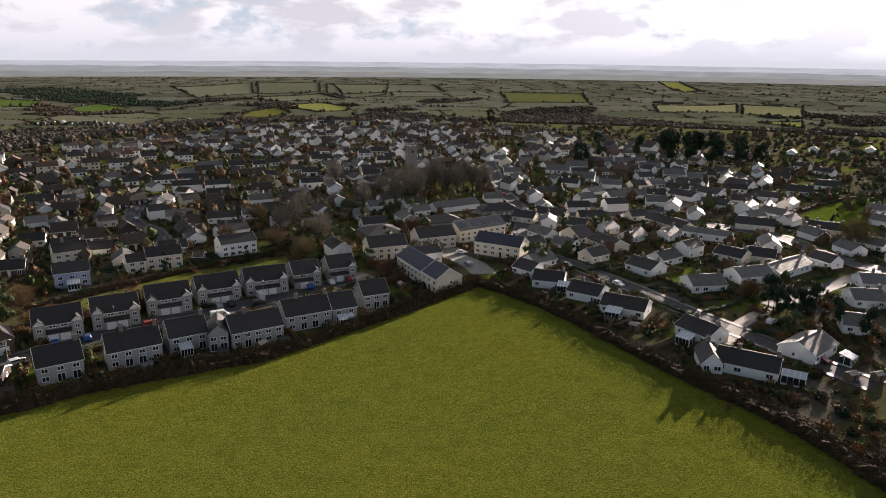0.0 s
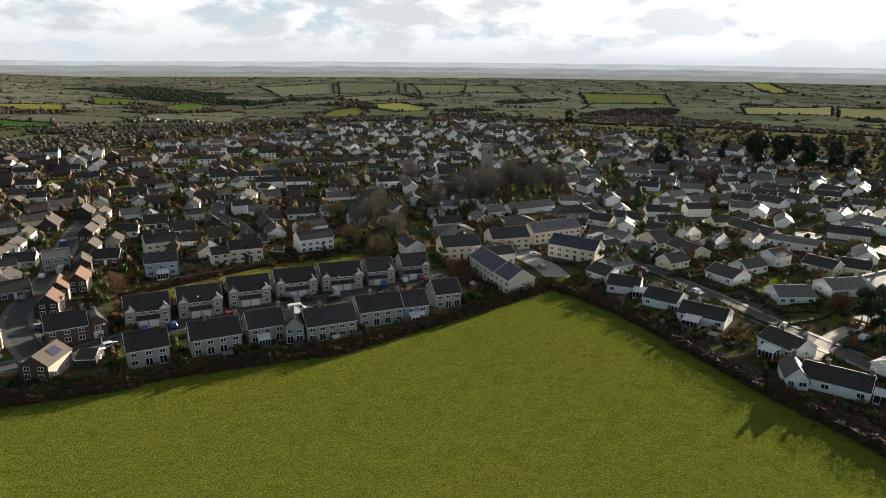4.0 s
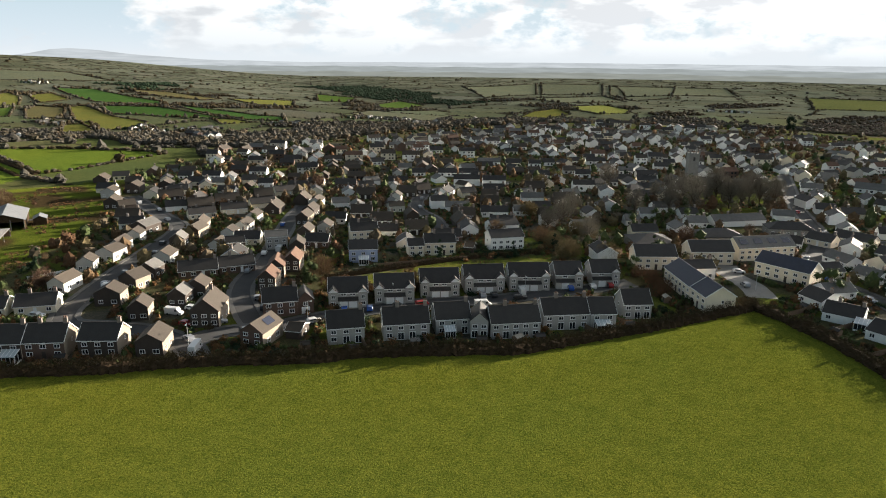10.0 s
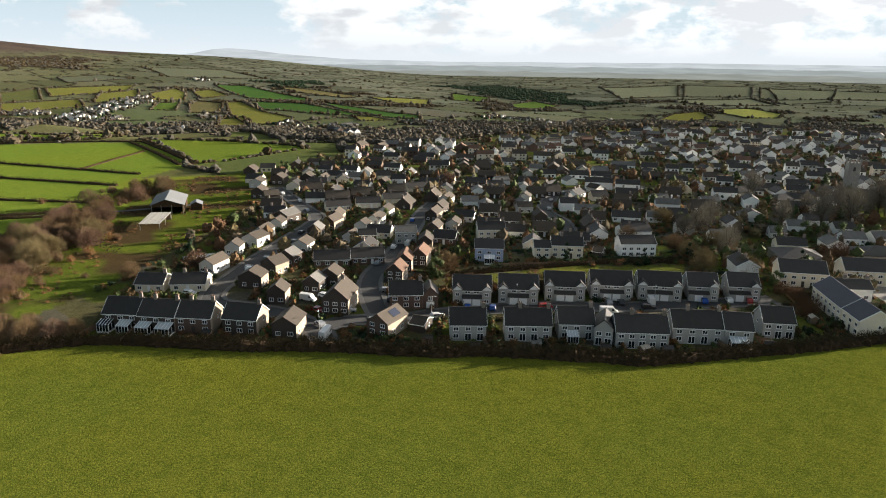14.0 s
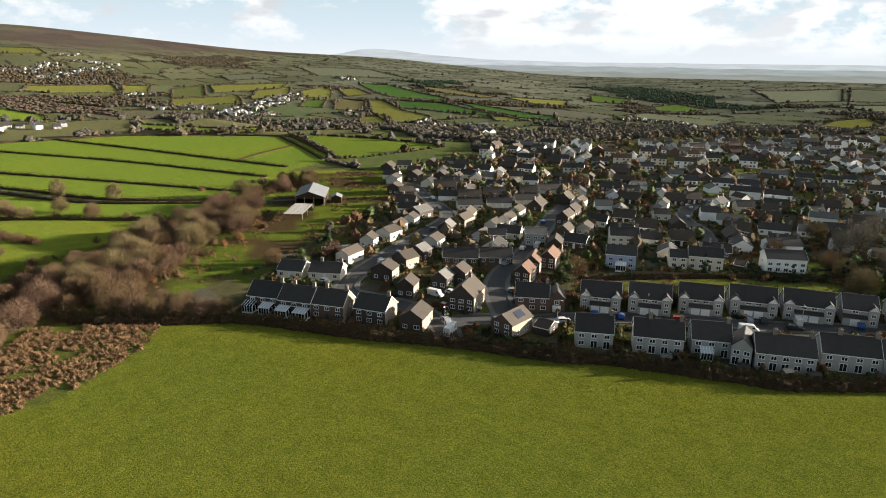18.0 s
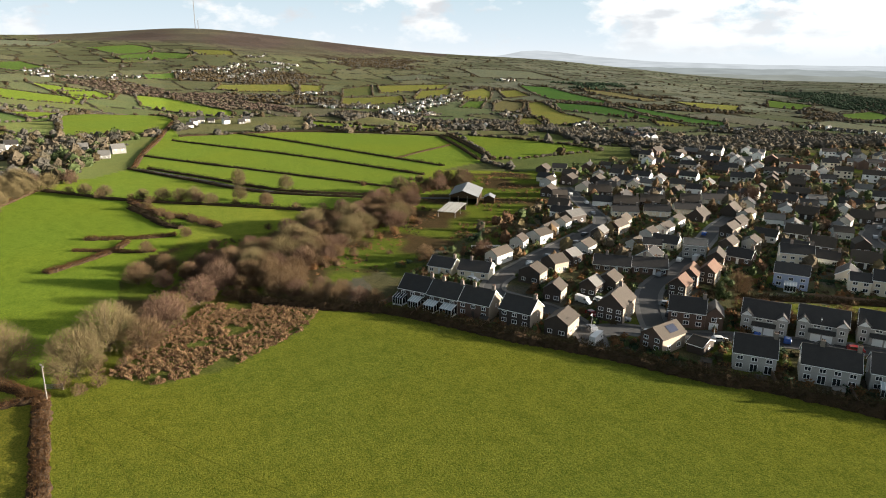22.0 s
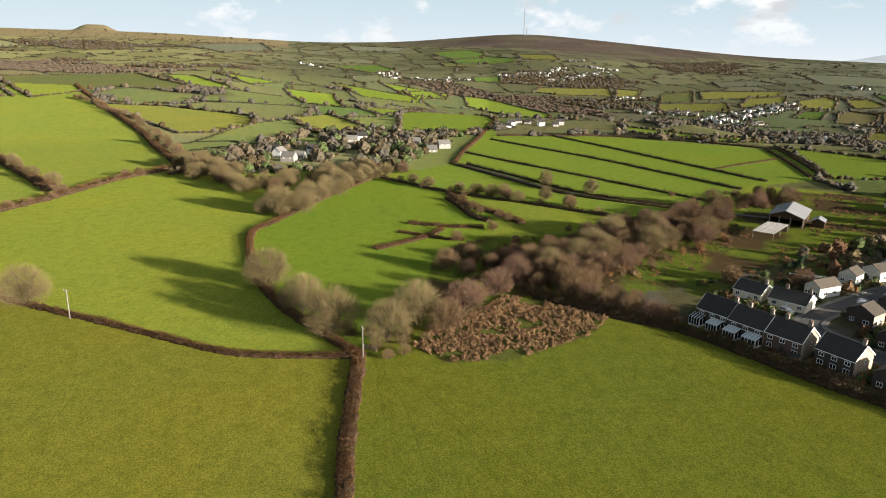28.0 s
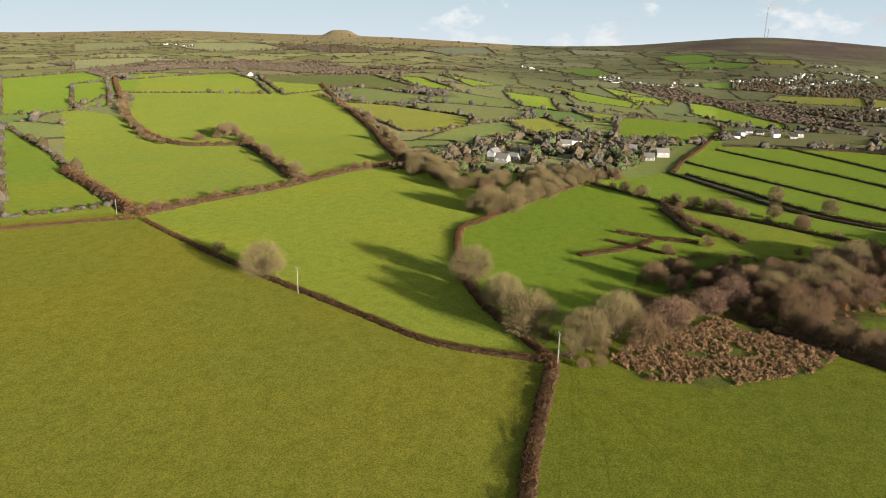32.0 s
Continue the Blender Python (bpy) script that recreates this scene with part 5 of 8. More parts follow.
def road(pts, w=5.5, walk_ways=True, mat="asphalt", label="grey asphalt estate road between the houses"):
    ROADS.append((along(pts, 5), w / 2 + (1.6 if walk_ways else 0.3)))
    lift = 0.006 * len(ROADS)
    ribbon("road", pts, w / 2, -w / 2, 0.05 + lift, M[mat], label, "road")
    if walk_ways:
        for s in (1, -1):
            a, b = s * (w / 2 + 1.5), s * (w / 2 + 0.002)
            ribbon("pavement", pts, max(a, b), min(a, b), 0.16 + lift + (0.003 if s > 0 else 0), M["paving"], "narrow concrete pavement with a raised kerb", "pavement")


road([(-114, 116), (-123, 122), (-137, 124), (-148, 122), (-160, 119), (-168, 125), (-174, 136), (-185, 158), (-197, 185), (-206, 206), (-216, 219), (-237, 230), (-268, 248), (-283, 256)])
road([(-121, 124), (-118, 132), (-108, 140), (-100, 152), (-80, 173), (-63, 184), (-46, 199), (-25, 219)])
road([(-112, 138), (-124, 148), (-138, 164), (-150, 192), (-163, 218), (-180, 251), (-190, 275)])
road([(-106, 252), (-120, 275), (-138, 294), (-149, 330), (-140, 362), (-117, 382)])
road([(14, 221), (11, 232), (4, 243), (2, 254)], 9, False, "courtyard", "pale courtyard drive between new houses")
road([(30, 265), (35, 251), (46, 234), (55, 218), (62, 206), (70, 190), (80, 172), (98, 140)])
road([(33, 500), (33, 426), (33, 380), (36, 346), (38, 313), (30, 265)])
road([(38, 313), (66, 314), (91, 318), (111, 330), (140, 362), (183, 408), (194, 452)])
road([(260, 215), (200, 222), (160, 228), (146, 246), (141, 276), (120, 296), (92, 316)], 7, True, "wet", "wide wet asphalt road that catches the sun")
road([(160, 231), (137, 219), (116, 204), (98, 192)], 6, False, "wet", "wet side road that catches the sun")
road([(97, 190), (90, 184), (81, 175), (73, 163)], 4, False, "gravel", "pale gravel drive to a bungalow")
road([(-453, 60), (-400, 84), (-347, 109), (-302, 160), (-280, 200)], 3, False, "asphalt", "narrow farm lane between hedges")


clear_cache = [-1, None, None]


def clear_of(x, y, houses=1.5, roads=0.5):
    if clear_cache[0] != len(built):
        clear_cache[:] = [len(built), np.array(built), np.array([(p[0], p[1], w) for pts, w in ROADS for p in pts])]
    h, q = clear_cache[1], clear_cache[2]
    if (((h[:, 0] - x) ** 2 + (h[:, 1] - y) ** 2) < (h[:, 2] + houses) ** 2).any():
        return False
    return not (((q[:, 0] - x) ** 2 + (q[:, 1] - y) ** 2) < (q[:, 2] + roads) ** 2).any()


# more houses of the estates, in rows along the roads and the closes behind them
infill = random.Random(29)


def kept_clear(x, y):
    """Fields and groves among the houses, where nothing is built."""
    return inside(x, y, RIGHT_FIELD) or any(math.hypot(x - a, y - b) < c for a, b, c in GROVES)


def infill_house(x, y, turn):
    if kept_clear(x, y) or not (225 < math.hypot(x, y) < 560) or not inside(x, y, VILLAGE) or inside(x, y, SCRUB) or inside(x, y, BANK) or any(inside(x, y, q) for q in LAWNS) or not clear_of(x, y, 6.6, 2.8):
        return 0
    west = math.degrees(math.atan2(x, y)) < -12
    kind = infill.choice(("bung_tan", "bung_tan", "bung_dark", "brick_bung", "est_brick", "bung_white", "est_white") if west else ("bung_white", "bung_grey", "bung_dark", "bung_mid", "white_plain"))
    if kind.startswith("est"):
        house(x, y, turn + 90 * infill.randint(0, 1), 6.0, 8.5, kind)
    else:
        house(x, y, turn + infill.choice((0, 0, 0, 90)), infill.uniform(8.5, 11.5), 7.2, kind)
    return 1


added = 0
for line, half in list(ROADS):
    for k in range(1, len(line) - 1, 2):
        x, y, hx, hy = line[k]
        for side in (-1, 1):
            if added < 150:
                added += infill_house(x - side * hy * (half + 6.5), y + side * hx * (half + 6.5), math.degrees(math.atan2(hy, hx)) + (0 if side < 0 else 180))
for _ in range(2600):
    a, r = radians(infill.uniform(-50, 28)), infill.uniform(235, 470)
    if added < 150:
        added += infill_house(r * math.sin(a), r * math.cos(a), 28 + 30 * noise.noise((r * math.sin(a) * 0.008, r * math.cos(a) * 0.008, 3)))

TYRE_LINES = [[(-141.7, 1.5), (-125.4, 0.6), (-104, 0.2), (-80, 0.5)], [(-140.5, 3.2), (-134.4, 5.0), (-120.8, 7.5), (-100, 9.2)], [(-140.6, 6.6), (-126.0, 14.0), (-104, 25.6), (-84, 37)]]
for line in TYRE_LINES:
    ribbon("wheel_track", line, 0.11, -0.11, 0.02, M["track_grass"], "thin dark tractor wheel track pressed into the grass", "track")


# ---- plants ----
def tubes(segs):
    """Tapered three-sided limbs from (start, end, radius, radius) rows."""
    verts, faces = [], []
    for a, b, ra, rb in segs:
        d = (b - a).normalized()
        u = d.orthogonal().normalized()
        w = d.cross(u)
        n = len(verts)
        for c, r in ((a, ra), (b, rb)):
            for k in range(3):
                q = k * 2.094
                verts.append(c + (u * math.cos(q) + w * math.sin(q)) * r)
        faces += [(n, n + 1, n + 4, n + 3), (n + 1, n + 2, n + 5, n + 4), (n + 2, n, n + 3, n + 5)]
    return verts, faces


def bare_tree(seed, high, wide, twigs, bole=0.25, width=0.016, stems=7):
    """Several stems that fork into limbs and branches, and an airy dome of fine bare twigs; returns two meshes."""
    rng = random.Random(seed)
    segs, ends = [], []
    fork = high * bole
    lean = Vector((rng.uniform(-.06, .06), rng.uniform(-.06, .06), 1))
    segs.append((Vector((0, 0, -0.3)), lean * fork, high * 0.030, high * 0.022))
    n = rng.randint(stems, stems + 2)
    for i in range(n):
        az = i * 2.4 + rng.uniform(-.4, .4)
        up = (i + 0.5) / n
        start = lean * (fork * rng.uniform(0.5, 1.0))
        reach = wide / 2 * math.sqrt(max(0.03, 1 - up * up)) * rng.uniform(0.62, 0.80)
        end = Vector((math.cos(az) * reach, math.sin(az) * reach, fork + (high - fork) * (0.10 + 0.70 * up)))
        mid = start.lerp(end, 0.45) + Vector((0, 0, high * 0.06))
        segs += [(start, mid, high * 0.016, high * 0.010), (mid, end, high * 0.010, high * 0.004)]
        for k in range(9):
            f = 0.22 + 0.78 * k / 8
            root = (start.lerp(mid, f / .45) if f < .45 else mid.lerp(end, (f - .45) / .55))
            out = Vector((rng.gauss(0, .8), rng.gauss(0, .8), rng.gauss(0.25, .6)))
            d = ((root - lean * fork * 0.4).normalized() * 1.1 + out).normalized()
            tip = root + d * high * rng.uniform(0.12, 0.20)
            segs.append((root, tip, high * 0.006, high * 0.002))
            ends.append((root, tip, d))
    tv, tf = [], []
    mid_z = fork + (high - fork) * 0.36
    top = high - mid_z
    for _ in range(twigs):
        a, b, d0 = rng.choice(ends)
        if rng.random() < 0.45:
            q = Vector((rng.gauss(0, 1), rng.gauss(0, 1), rng.gauss(0.25, 1))).normalized() * rng.uniform(0.55, 0.97)
            a = b = Vector((q.x * wide / 2, q.y * wide / 2, mid_z + q.z * (top if q.z > 0 else mid_z)))
            d0 = q.normalized()
        p = a.lerp(b, rng.uniform(0.15, 1.1)) + Vector((rng.gauss(0, 1), rng.gauss(0, 1), rng.gauss(0, 1))) * high * 0.040
        d = (d0 * 0.9 + (p - Vector((0, 0, fork * 0.5))).normalized() * 0.6 + Vector((rng.gauss(0, .5), rng.gauss(0, .5), rng.gauss(0.1, .45)))).normalized()
        q = Vector((p.x / (wide / 2), p.y / (wide / 2), (p.z - mid_z) / (top if p.z > mid_z else mid_z)))
        if q.length > rng.uniform(0.93, 1.06) or p.z < 0.15:
            continue
        side = d.orthogonal().normalized()
        side.rotate(Matrix.Rotation(rng.uniform(0, 6.28), 3, d))
        k = rng.uniform(0.06, 0.13) * high
        w = width * rng.uniform(0.7, 1.5)
        n0 = len(tv)
        tv += [p - side * w, p + side * w, p + d * k]
        tf.append((n0, n0 + 1, n0 + 2))
    return tubes(segs), (tv, tf)


def leafy(seed, high, wide, n, leaf, base=0.12, cone=False):
    """Trunk, and a crown of leaf sprays in uneven lobes."""
    rng = random.Random(seed)
    lobes = []
    for i in range(9):
        z = rng.uniform(base, 0.85)
        r = (1 - z) * 0.42 if cone else 0.30
        az = rng.uniform(0, 6.28)
        lobes.append((Vector((math.cos(az) * r * wide, math.sin(az) * r * wide, z * high)), rng.uniform(0.18, 0.30) * wide * ((1.1 - z) if cone else 1)))
    lobes.append((Vector((0, 0, high * 0.86)), 0.12 * wide if cone else 0.28 * wide))
    tv, tf = [], []
    for _ in range(n):
        c, r = rng.choice(lobes)
        d = Vector((rng.gauss(0, 1), rng.gauss(0, 1), rng.gauss(0, 1))).normalized()
        p = c + d * r * rng.uniform(0.65, 1.05)
        u = Vector((rng.gauss(0, 1), rng.gauss(0, 1), rng.gauss(0, .6))).normalized() * leaf * rng.uniform(.6, 1.3)
        w = d.cross(u).normalized() * leaf * rng.uniform(.5, 1)
        n0 = len(tv)
        tv += [p - u * .5, p + w * .5, p + u * .6, p - w * .5]
        tf.append((n0, n0 + 1, n0 + 2, n0 + 3))
    for c, r in lobes:
        n0 = len(tv)
        ring = [(math.cos(k * 1.05) * r * rng.uniform(.55, .85), math.sin(k * 1.05) * r * rng.uniform(.55, .85)) for k in range(6)]
        tv += [c + Vector((x, y, rng.uniform(-.2, .2) * r)) for x, y in ring] + [c + Vector((0, 0, r * 0.8)), c - Vector((0, 0, r * 0.8))]
        for k in range(6):
            tf += [(n0 + k, n0 + (k + 1) % 6, n0 + 6), (n0 + (k + 1) % 6, n0 + k, n0 + 7)]
    return tubes([(Vector((0, 0, -0.3)), Vector((0, 0, high * 0.7)), wide * 0.035, wide * 0.015)]), (tv, tf)


def plant(name, meshes, trunk_mat, crown_mat, label, category):
    base = new(name)
    mesh_object("trunk", *meshes[0], trunk_mat, base)
    mesh_object("crown", *meshes[1], crown_mat, base)
    return tagged(base, label, category, "trees and bushes")


KIT = {
    "oak": [plant("bare_tree", bare_tree(s, 9.0, 10.5, 14000, 0.10, 0.019, 9), M["limb"], M["twig_pale" if s % 2 else "twig_olive"], "bare winter tree with pale branching twigs in a hedgerow", "tree") for s in (1, 2, 3)],
    "tall": [plant("tall_bare_tree", bare_tree(s, 14, 10, 5200, 0.3, 0.026), M["bark"], M["twig_grey"], "tall bare churchyard tree with upright branches", "tree") for s in (18, 19)],
    "wide": [plant("bare_tree", bare_tree(s, 9.0, 12.5, 13000, 0.06, 0.020, 13), M["limb"], M["twig_pale"], "broad bare tree with many stems on the hedge bank", "tree") for s in (4,)],
    "sallow": [plant("thicket_tree", bare_tree(s, 6.8, 8, 7500, 0.06, 0.024, 9), M["bark"], M["twig" if s != 6 else "twig_mauve"], "brown leafless willow scrub tree in the thicket", "tree") for s in (5, 6, 7)],
    "shrub": [plant("bare_shrub", bare_tree(s, 3.0, 4, 2600, 0.05, 0.020, 8), M["bark"], M["twig"], "small bare brown bush", "bush") for s in (8, 9)],
    "russet": [plant("russet_shrub", bare_tree(s, 3.5, 4.5, 2600, 0.05, 0.024), M["bark"], M["russet"], "russet leafless garden shrub", "bush") for s in (10,)],
    "green": [plant("evergreen_tree", leafy(s, 6.5, 5.5, 3600, 0.21), M["bark"], M["evergreen"], "rounded evergreen tree in a garden", "tree") for s in (11, 12)],
    "bush": [plant("evergreen_bush", leafy(s, 2.2, 2.6, 900, 0.16, 0.05), M["bark"], M["evergreen"], "clipped evergreen garden bush", "bush") for s in (13, 14)],
    "pine": [plant("dark_conifer", leafy(s, 17, 10, 4000, 0.42, 0.2), M["bark"], M["evergreen_dark"], "tall dark conifer among the houses", "tree") for s in (15, 16)],
    "fir": [plant("narrow_conifer", leafy(17, 8, 4.5, 2600, 0.2, 0.05, True), M["bark"], M["evergreen_dark"], "narrow dark conifer in a garden", "tree")],
}
first_used = set()
grow_rng = random.Random(21)


def grow(kind, x, y, s=1.0):
    """One plant of that kind; the pattern plants are used first."""
    ob = grow_rng.choice(KIT[kind])
    k = s * grow_rng.uniform(0.88, 1.15)
    m = pose(x, y, float(land(x, y)), 0, 0, grow_rng.uniform(0, 360)) @ Matrix.Diagonal((k * grow_rng.uniform(0.92, 1.1), k, k * grow_rng.uniform(0.92, 1.08), 1))
    if ob.name not in first_used:
        first_used.add(ob.name)
        ob.matrix_world = m
        return ob
    c = copy_thing(ob, Matrix())
    c.matrix_world = m
    return c


def sprays(name, centres, mats, label, category, per=22, seed=5, thin=0.5, big=(0.35, 0.75)):
    """Many small plants in one mesh, each a tuft of crossing sprays: rows of (x, y, z, radius, height)."""
    rng = np.random.default_rng(seed)
    c = np.asarray(centres, float)
    n = len(c)
    d = rng.normal(size=(n, per, 3))
    d /= np.linalg.norm(d, axis=2, keepdims=True)
    rad = rng.uniform(0.45, 1.0, (n, per, 1))
    off = d * rad
    off[..., 2] = np.abs(off[..., 2]) * 0.95
    p = c[:, None, :3] + off * np.stack([c[:, 3], c[:, 3], c[:, 4]], -1)[:, None, :]
    u = rng.normal(size=(n, per, 3))
    u[..., 2] = np.abs(u[..., 2]) + 0.2
    u /= np.linalg.norm(u, axis=2, keepdims=True)
    w = np.cross(d, u)
    w /= np.maximum(np.linalg.norm(w, axis=2, keepdims=True), 1e-6)
    size = (0.5 * (c[:, 3] + c[:, 4]))[:, None, None] * rng.uniform(*big, (n, per, 1))
    tri = np.stack([p - w * size * thin, p + w * size * thin, p + u * size], 2).reshape(n, -1, 3)
    # a dark uneven heart in each tuft
    knob = np.array([(1, 0, 0), (0, 1, 0), (-1, 0, 0), (0, -1, 0), (0, 0, 1)], float) * 0.5
    heart = c[:, None, :3] + knob * np.stack([c[:, 3], c[:, 3], c[:, 4]], -1)[:, None, :] * rng.uniform(0.7, 1.2, (n, 5, 1))
    heart = heart[:, [0, 1, 4, 1, 2, 4, 2, 3, 4, 3, 0, 4]]
    tri = np.concatenate([tri, heart], 1).reshape(-1, 3)
    per = per + 4
    me = bpy.data.meshes.new(name)
    me.vertices.add(len(tri))
    me.vertices.foreach_set("co", tri.ravel())
    me.loops.add(len(tri))
    me.loops.foreach_set("vertex_index", np.arange(len(tri)))
    me.polygons.add(len(tri) // 3)
    me.polygons.foreach_set("loop_start", np.arange(0, len(tri), 3))
    for m in mats:
        me.materials.append(m)
    if len(mats) > 1:
        which = np.repeat(rng.integers(0, len(mats), n), per)
        me.polygons.foreach_set("material_index", which)
    me.update(calc_edges=True)
    return tagged(new(name, me), label, category, kind="stuff")


def puffs(name, rows, mats, label, category, leaves=26, seed=5, squat=0.30, heart=1.0, leaf=(0.10, 0.26)):
    """Many small trees in one mesh, each an uneven dome of growth with sprays standing out of it: rows of (x, y, z, radius, height)."""
    rng = np.random.default_rng(seed)
    c = np.asarray(rows, float)
    n, k = len(c), 7
    ang = np.arange(k) * 2 * np.pi / k
    rings = [(0.62, 0.0), (0.98, squat), (0.86, squat + 0.34)]
    base = np.array([(np.cos(a + 0.4 * i) * r, np.sin(a + 0.4 * i) * r, h) for i, (r, h) in enumerate(rings) for a in ang] + [(0, 0, 1.0)])
    v = base[None] * rng.uniform(0.72, 1.18, (n, len(base), 1)) * heart
    v[:, :k, 2] = -0.05
    turn = rng.uniform(0, 6.28, n)
    co, si = np.cos(turn)[:, None], np.sin(turn)[:, None]
    v = np.stack([v[..., 0] * co - v[..., 1] * si, v[..., 0] * si + v[..., 1] * co, v[..., 2]], -1)
    size = np.stack([c[:, 3], c[:, 3], c[:, 4]], -1)
    v = c[:, None, :3] + v * size[:, None, :]
    tri = []
    for i in range(2):
        for j in range(k):
            a, b = i * k + j, i * k + (j + 1) % k
            tri += [a, b, b + k, a, b + k, a + k]
    for j in range(k):
        tri += [2 * k + j, 2 * k + (j + 1) % k, 3 * k]
    shell = v[:, tri]
    d = rng.normal(size=(n, leaves, 3))
    d[..., 2] = np.abs(d[..., 2])
    d /= np.linalg.norm(d, axis=2, keepdims=True)
    p = c[:, None, :3] + np.stack([d[..., 0], d[..., 1], 0.12 + 0.88 * d[..., 2]], -1) * size[:, None, :] * rng.uniform(0.82 * heart, 1.04, (n, leaves, 1))
    u = d + rng.normal(size=d.shape) * 0.55
    u /= np.linalg.norm(u, axis=2, keepdims=True)
    w = np.cross(u, rng.normal(size=d.shape))
    w /= np.maximum(np.linalg.norm(w, axis=2, keepdims=True), 1e-6)
    s = (0.5 * (c[:, 3] + c[:, 4]))[:, None, None] * rng.uniform(*leaf, (n, leaves, 1))
    spray = np.stack([p - w * s * 0.55, p + w * s * 0.55, p + u * s], 2).reshape(n, -1, 3)
    pts = np.concatenate([shell, spray], 1).reshape(-1, 3)
    me = bpy.data.meshes.new(name)
    me.vertices.add(len(pts))
    me.vertices.foreach_set("co", pts.ravel())
    me.loops.add(len(pts))
    me.loops.foreach_set("vertex_index", np.arange(len(pts)))
    me.polygons.add(len(pts) // 3)
    me.polygons.foreach_set("loop_start", np.arange(0, len(pts), 3))
    for m in mats:
        me.materials.append(m)
    me.polygons.foreach_set("material_index", np.repeat(rng.integers(0, len(mats), n), len(tri) // 3 + leaves))
    me.update(calc_edges=True)
    return tagged(new(name, me), label, category, kind="stuff")


hedge_seed = [100]


def hedge(pts, wide, high, mat="hedge", label="low bare brown hedge on an earth bank", twiggy=52, rough=0.45):
    """An uneven bank of growth along a line: a lumpy core and twigs that stand out of it."""
    hedge_seed[0] += 1
    rng = random.Random(hedge_seed[0])
    base = new("hedge")
    rows = along(pts, 0.9 if math.hypot(*pts[0]) < 330 else 1.8)
    verts, faces = [], []
    tv, tf = [], []
    shape = ((-0.62, 0.0), (-0.56, 0.4), (-0.40, 0.82), (0.0, 1.0), (0.40, 0.82), (0.56, 0.4), (0.62, 0.0))
    for x, y, hx, hy in rows:
        z = float(land(x, y))
        g = 1 + rough * (noise.noise((x * 0.22, y * 0.22, 0.0)) + 0.6 * noise.noise((x * 0.8, y * 0.8, 3.0)))
        for o, h in shape:
            j = 1 + rng.uniform(-.28, .28)
            a, b = o * wide * j * (0.5 + 0.5 * g) * 0.85, h * high * g * (1 + rng.uniform(-.3, .25)) * 0.5
            verts.append((x - hy * a, y + hx * a, z + b - (0.2 if h == 0 else 0)))
        for _ in range(twiggy * 2 if x * x + y * y < 330 ** 2 else twiggy):
            o = rng.uniform(-0.5, 0.5)
            top = (1 - (2 * abs(o)) ** 2.2 * 0.8) * high * g * rng.uniform(0.25, 1.0)
            q = rng.uniform(-0.7, 0.7)
            p = Vector((x - hy * o * wide + hx * q, y + hx * o * wide + hy * q, z + top))
            d = Vector((rng.gauss(0, 1) - hy * o * 2, rng.gauss(0, 1) + hx * o * 2, rng.uniform(0.1, 1.6))).normalized()
            s = d.orthogonal().normalized() * (0.035 + 0.014 * high)
            n0 = len(tv)
            tv += [p - s, p + s, p + d * rng.uniform(0.35, 0.9) * (0.5 + 0.22 * high)]
            tf.append((n0, n0 + 1, n0 + 2))
    k = len(shape)
    for i in range(len(rows) - 1):
        for j in range(k - 1):
            a = i * k + j
            faces.append((a, a + 1, a + k + 1, a + k))
    faces += [tuple(range(k)), tuple(range((len(rows) - 1) * k, len(rows) * k))]
    # the core inside the twigs has a dark colour of its own
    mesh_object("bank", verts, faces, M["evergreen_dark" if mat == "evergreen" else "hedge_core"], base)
    t = mesh_object("twig_growth", tv, tf, M[mat], base)
    tagged(t, kind="stuff")
    return tagged(base, label, "hedge", "field hedges")


# hedges round the near fields
hedge([(-153, -3), (-133, -4), (-110, -5), (-97, -5), (-60, -7)], 3.2, 1.7)
hedge([(-152, -4), (-153, -19), (-156, -34), (-166, -51), (-179, -72), (-192, -94), (-210, -122), (-234, -156), (-252, -181)], 2.4, 1.5)
hedge([(-254, -187), (-239, -207), (-200, -250)], 2.6, 1.6)
hedge([(-258, -189), (-292, -178), (-339, -157), (-398, -141), (-443, -117)], 4.4, 3.4, rough=0.6)
hedge([(-262, -194), (-299, -238), (-345, -297)], 6.0, 4.8, rough=0.6)
hedge([(-367, -163), (-440, -215), (-490, -258), (-478, -300), (-520, -360), (-616, -448), (-760, -560), (-1000, -745)], 7.0, 4.6, rough=0.6)
hedge([(-443, -117), (-540, -160), (-634, -200), (-850, -310), (-1092, -429)], 6.0, 4.0, rough=0.6)
hedge([(-153, -4), (-166, -12), (-183, -23), (-210, -35), (-243, -43), (-268, -47), (-279, -46), (-290, -41), (-322, -30), (-353, -18), (-404, 5)], 2.8, 1.9)
hedge([(-401, 7), (-378, 24), (-354, 43), (-317, 86), (-290, 114), (-266, 137)], 3.0, 2.0, "hedge_dark", "dark hedge with small trees between two fields")
hedge([(-455, 55), (-400, 79), (-347, 104), (-306, 150)], 2.2, 2.0, "hedge_dark", "dark hedge beside the farm lane")
hedge([(-450, 66), (-398, 91), (-344, 117), (-302, 168)], 2.2, 2.0, "hedge_dark", "dark hedge beside the farm lane")
hedge([(-509, 72), (-460, 98), (-410, 126), (-324, 173)], 2.2, 1.8, "hedge_dark", "thin dark hedge between strip fields")
hedge([(-589, 107), (-525, 138), (-462, 168), (-355, 207)], 2.2, 1.8, "hedge_dark", "thin dark hedge between strip fields")
hedge([(-616, 169), (-540, 192), (-463, 213), (-379, 236)], 2.2, 1.8, "hedge_dark", "thin dark hedge between strip fields")
hedge([(-421, 222), (-440, 250), (-469, 298)], 1.8, 1.2, label="low stone hedge bank across a field")
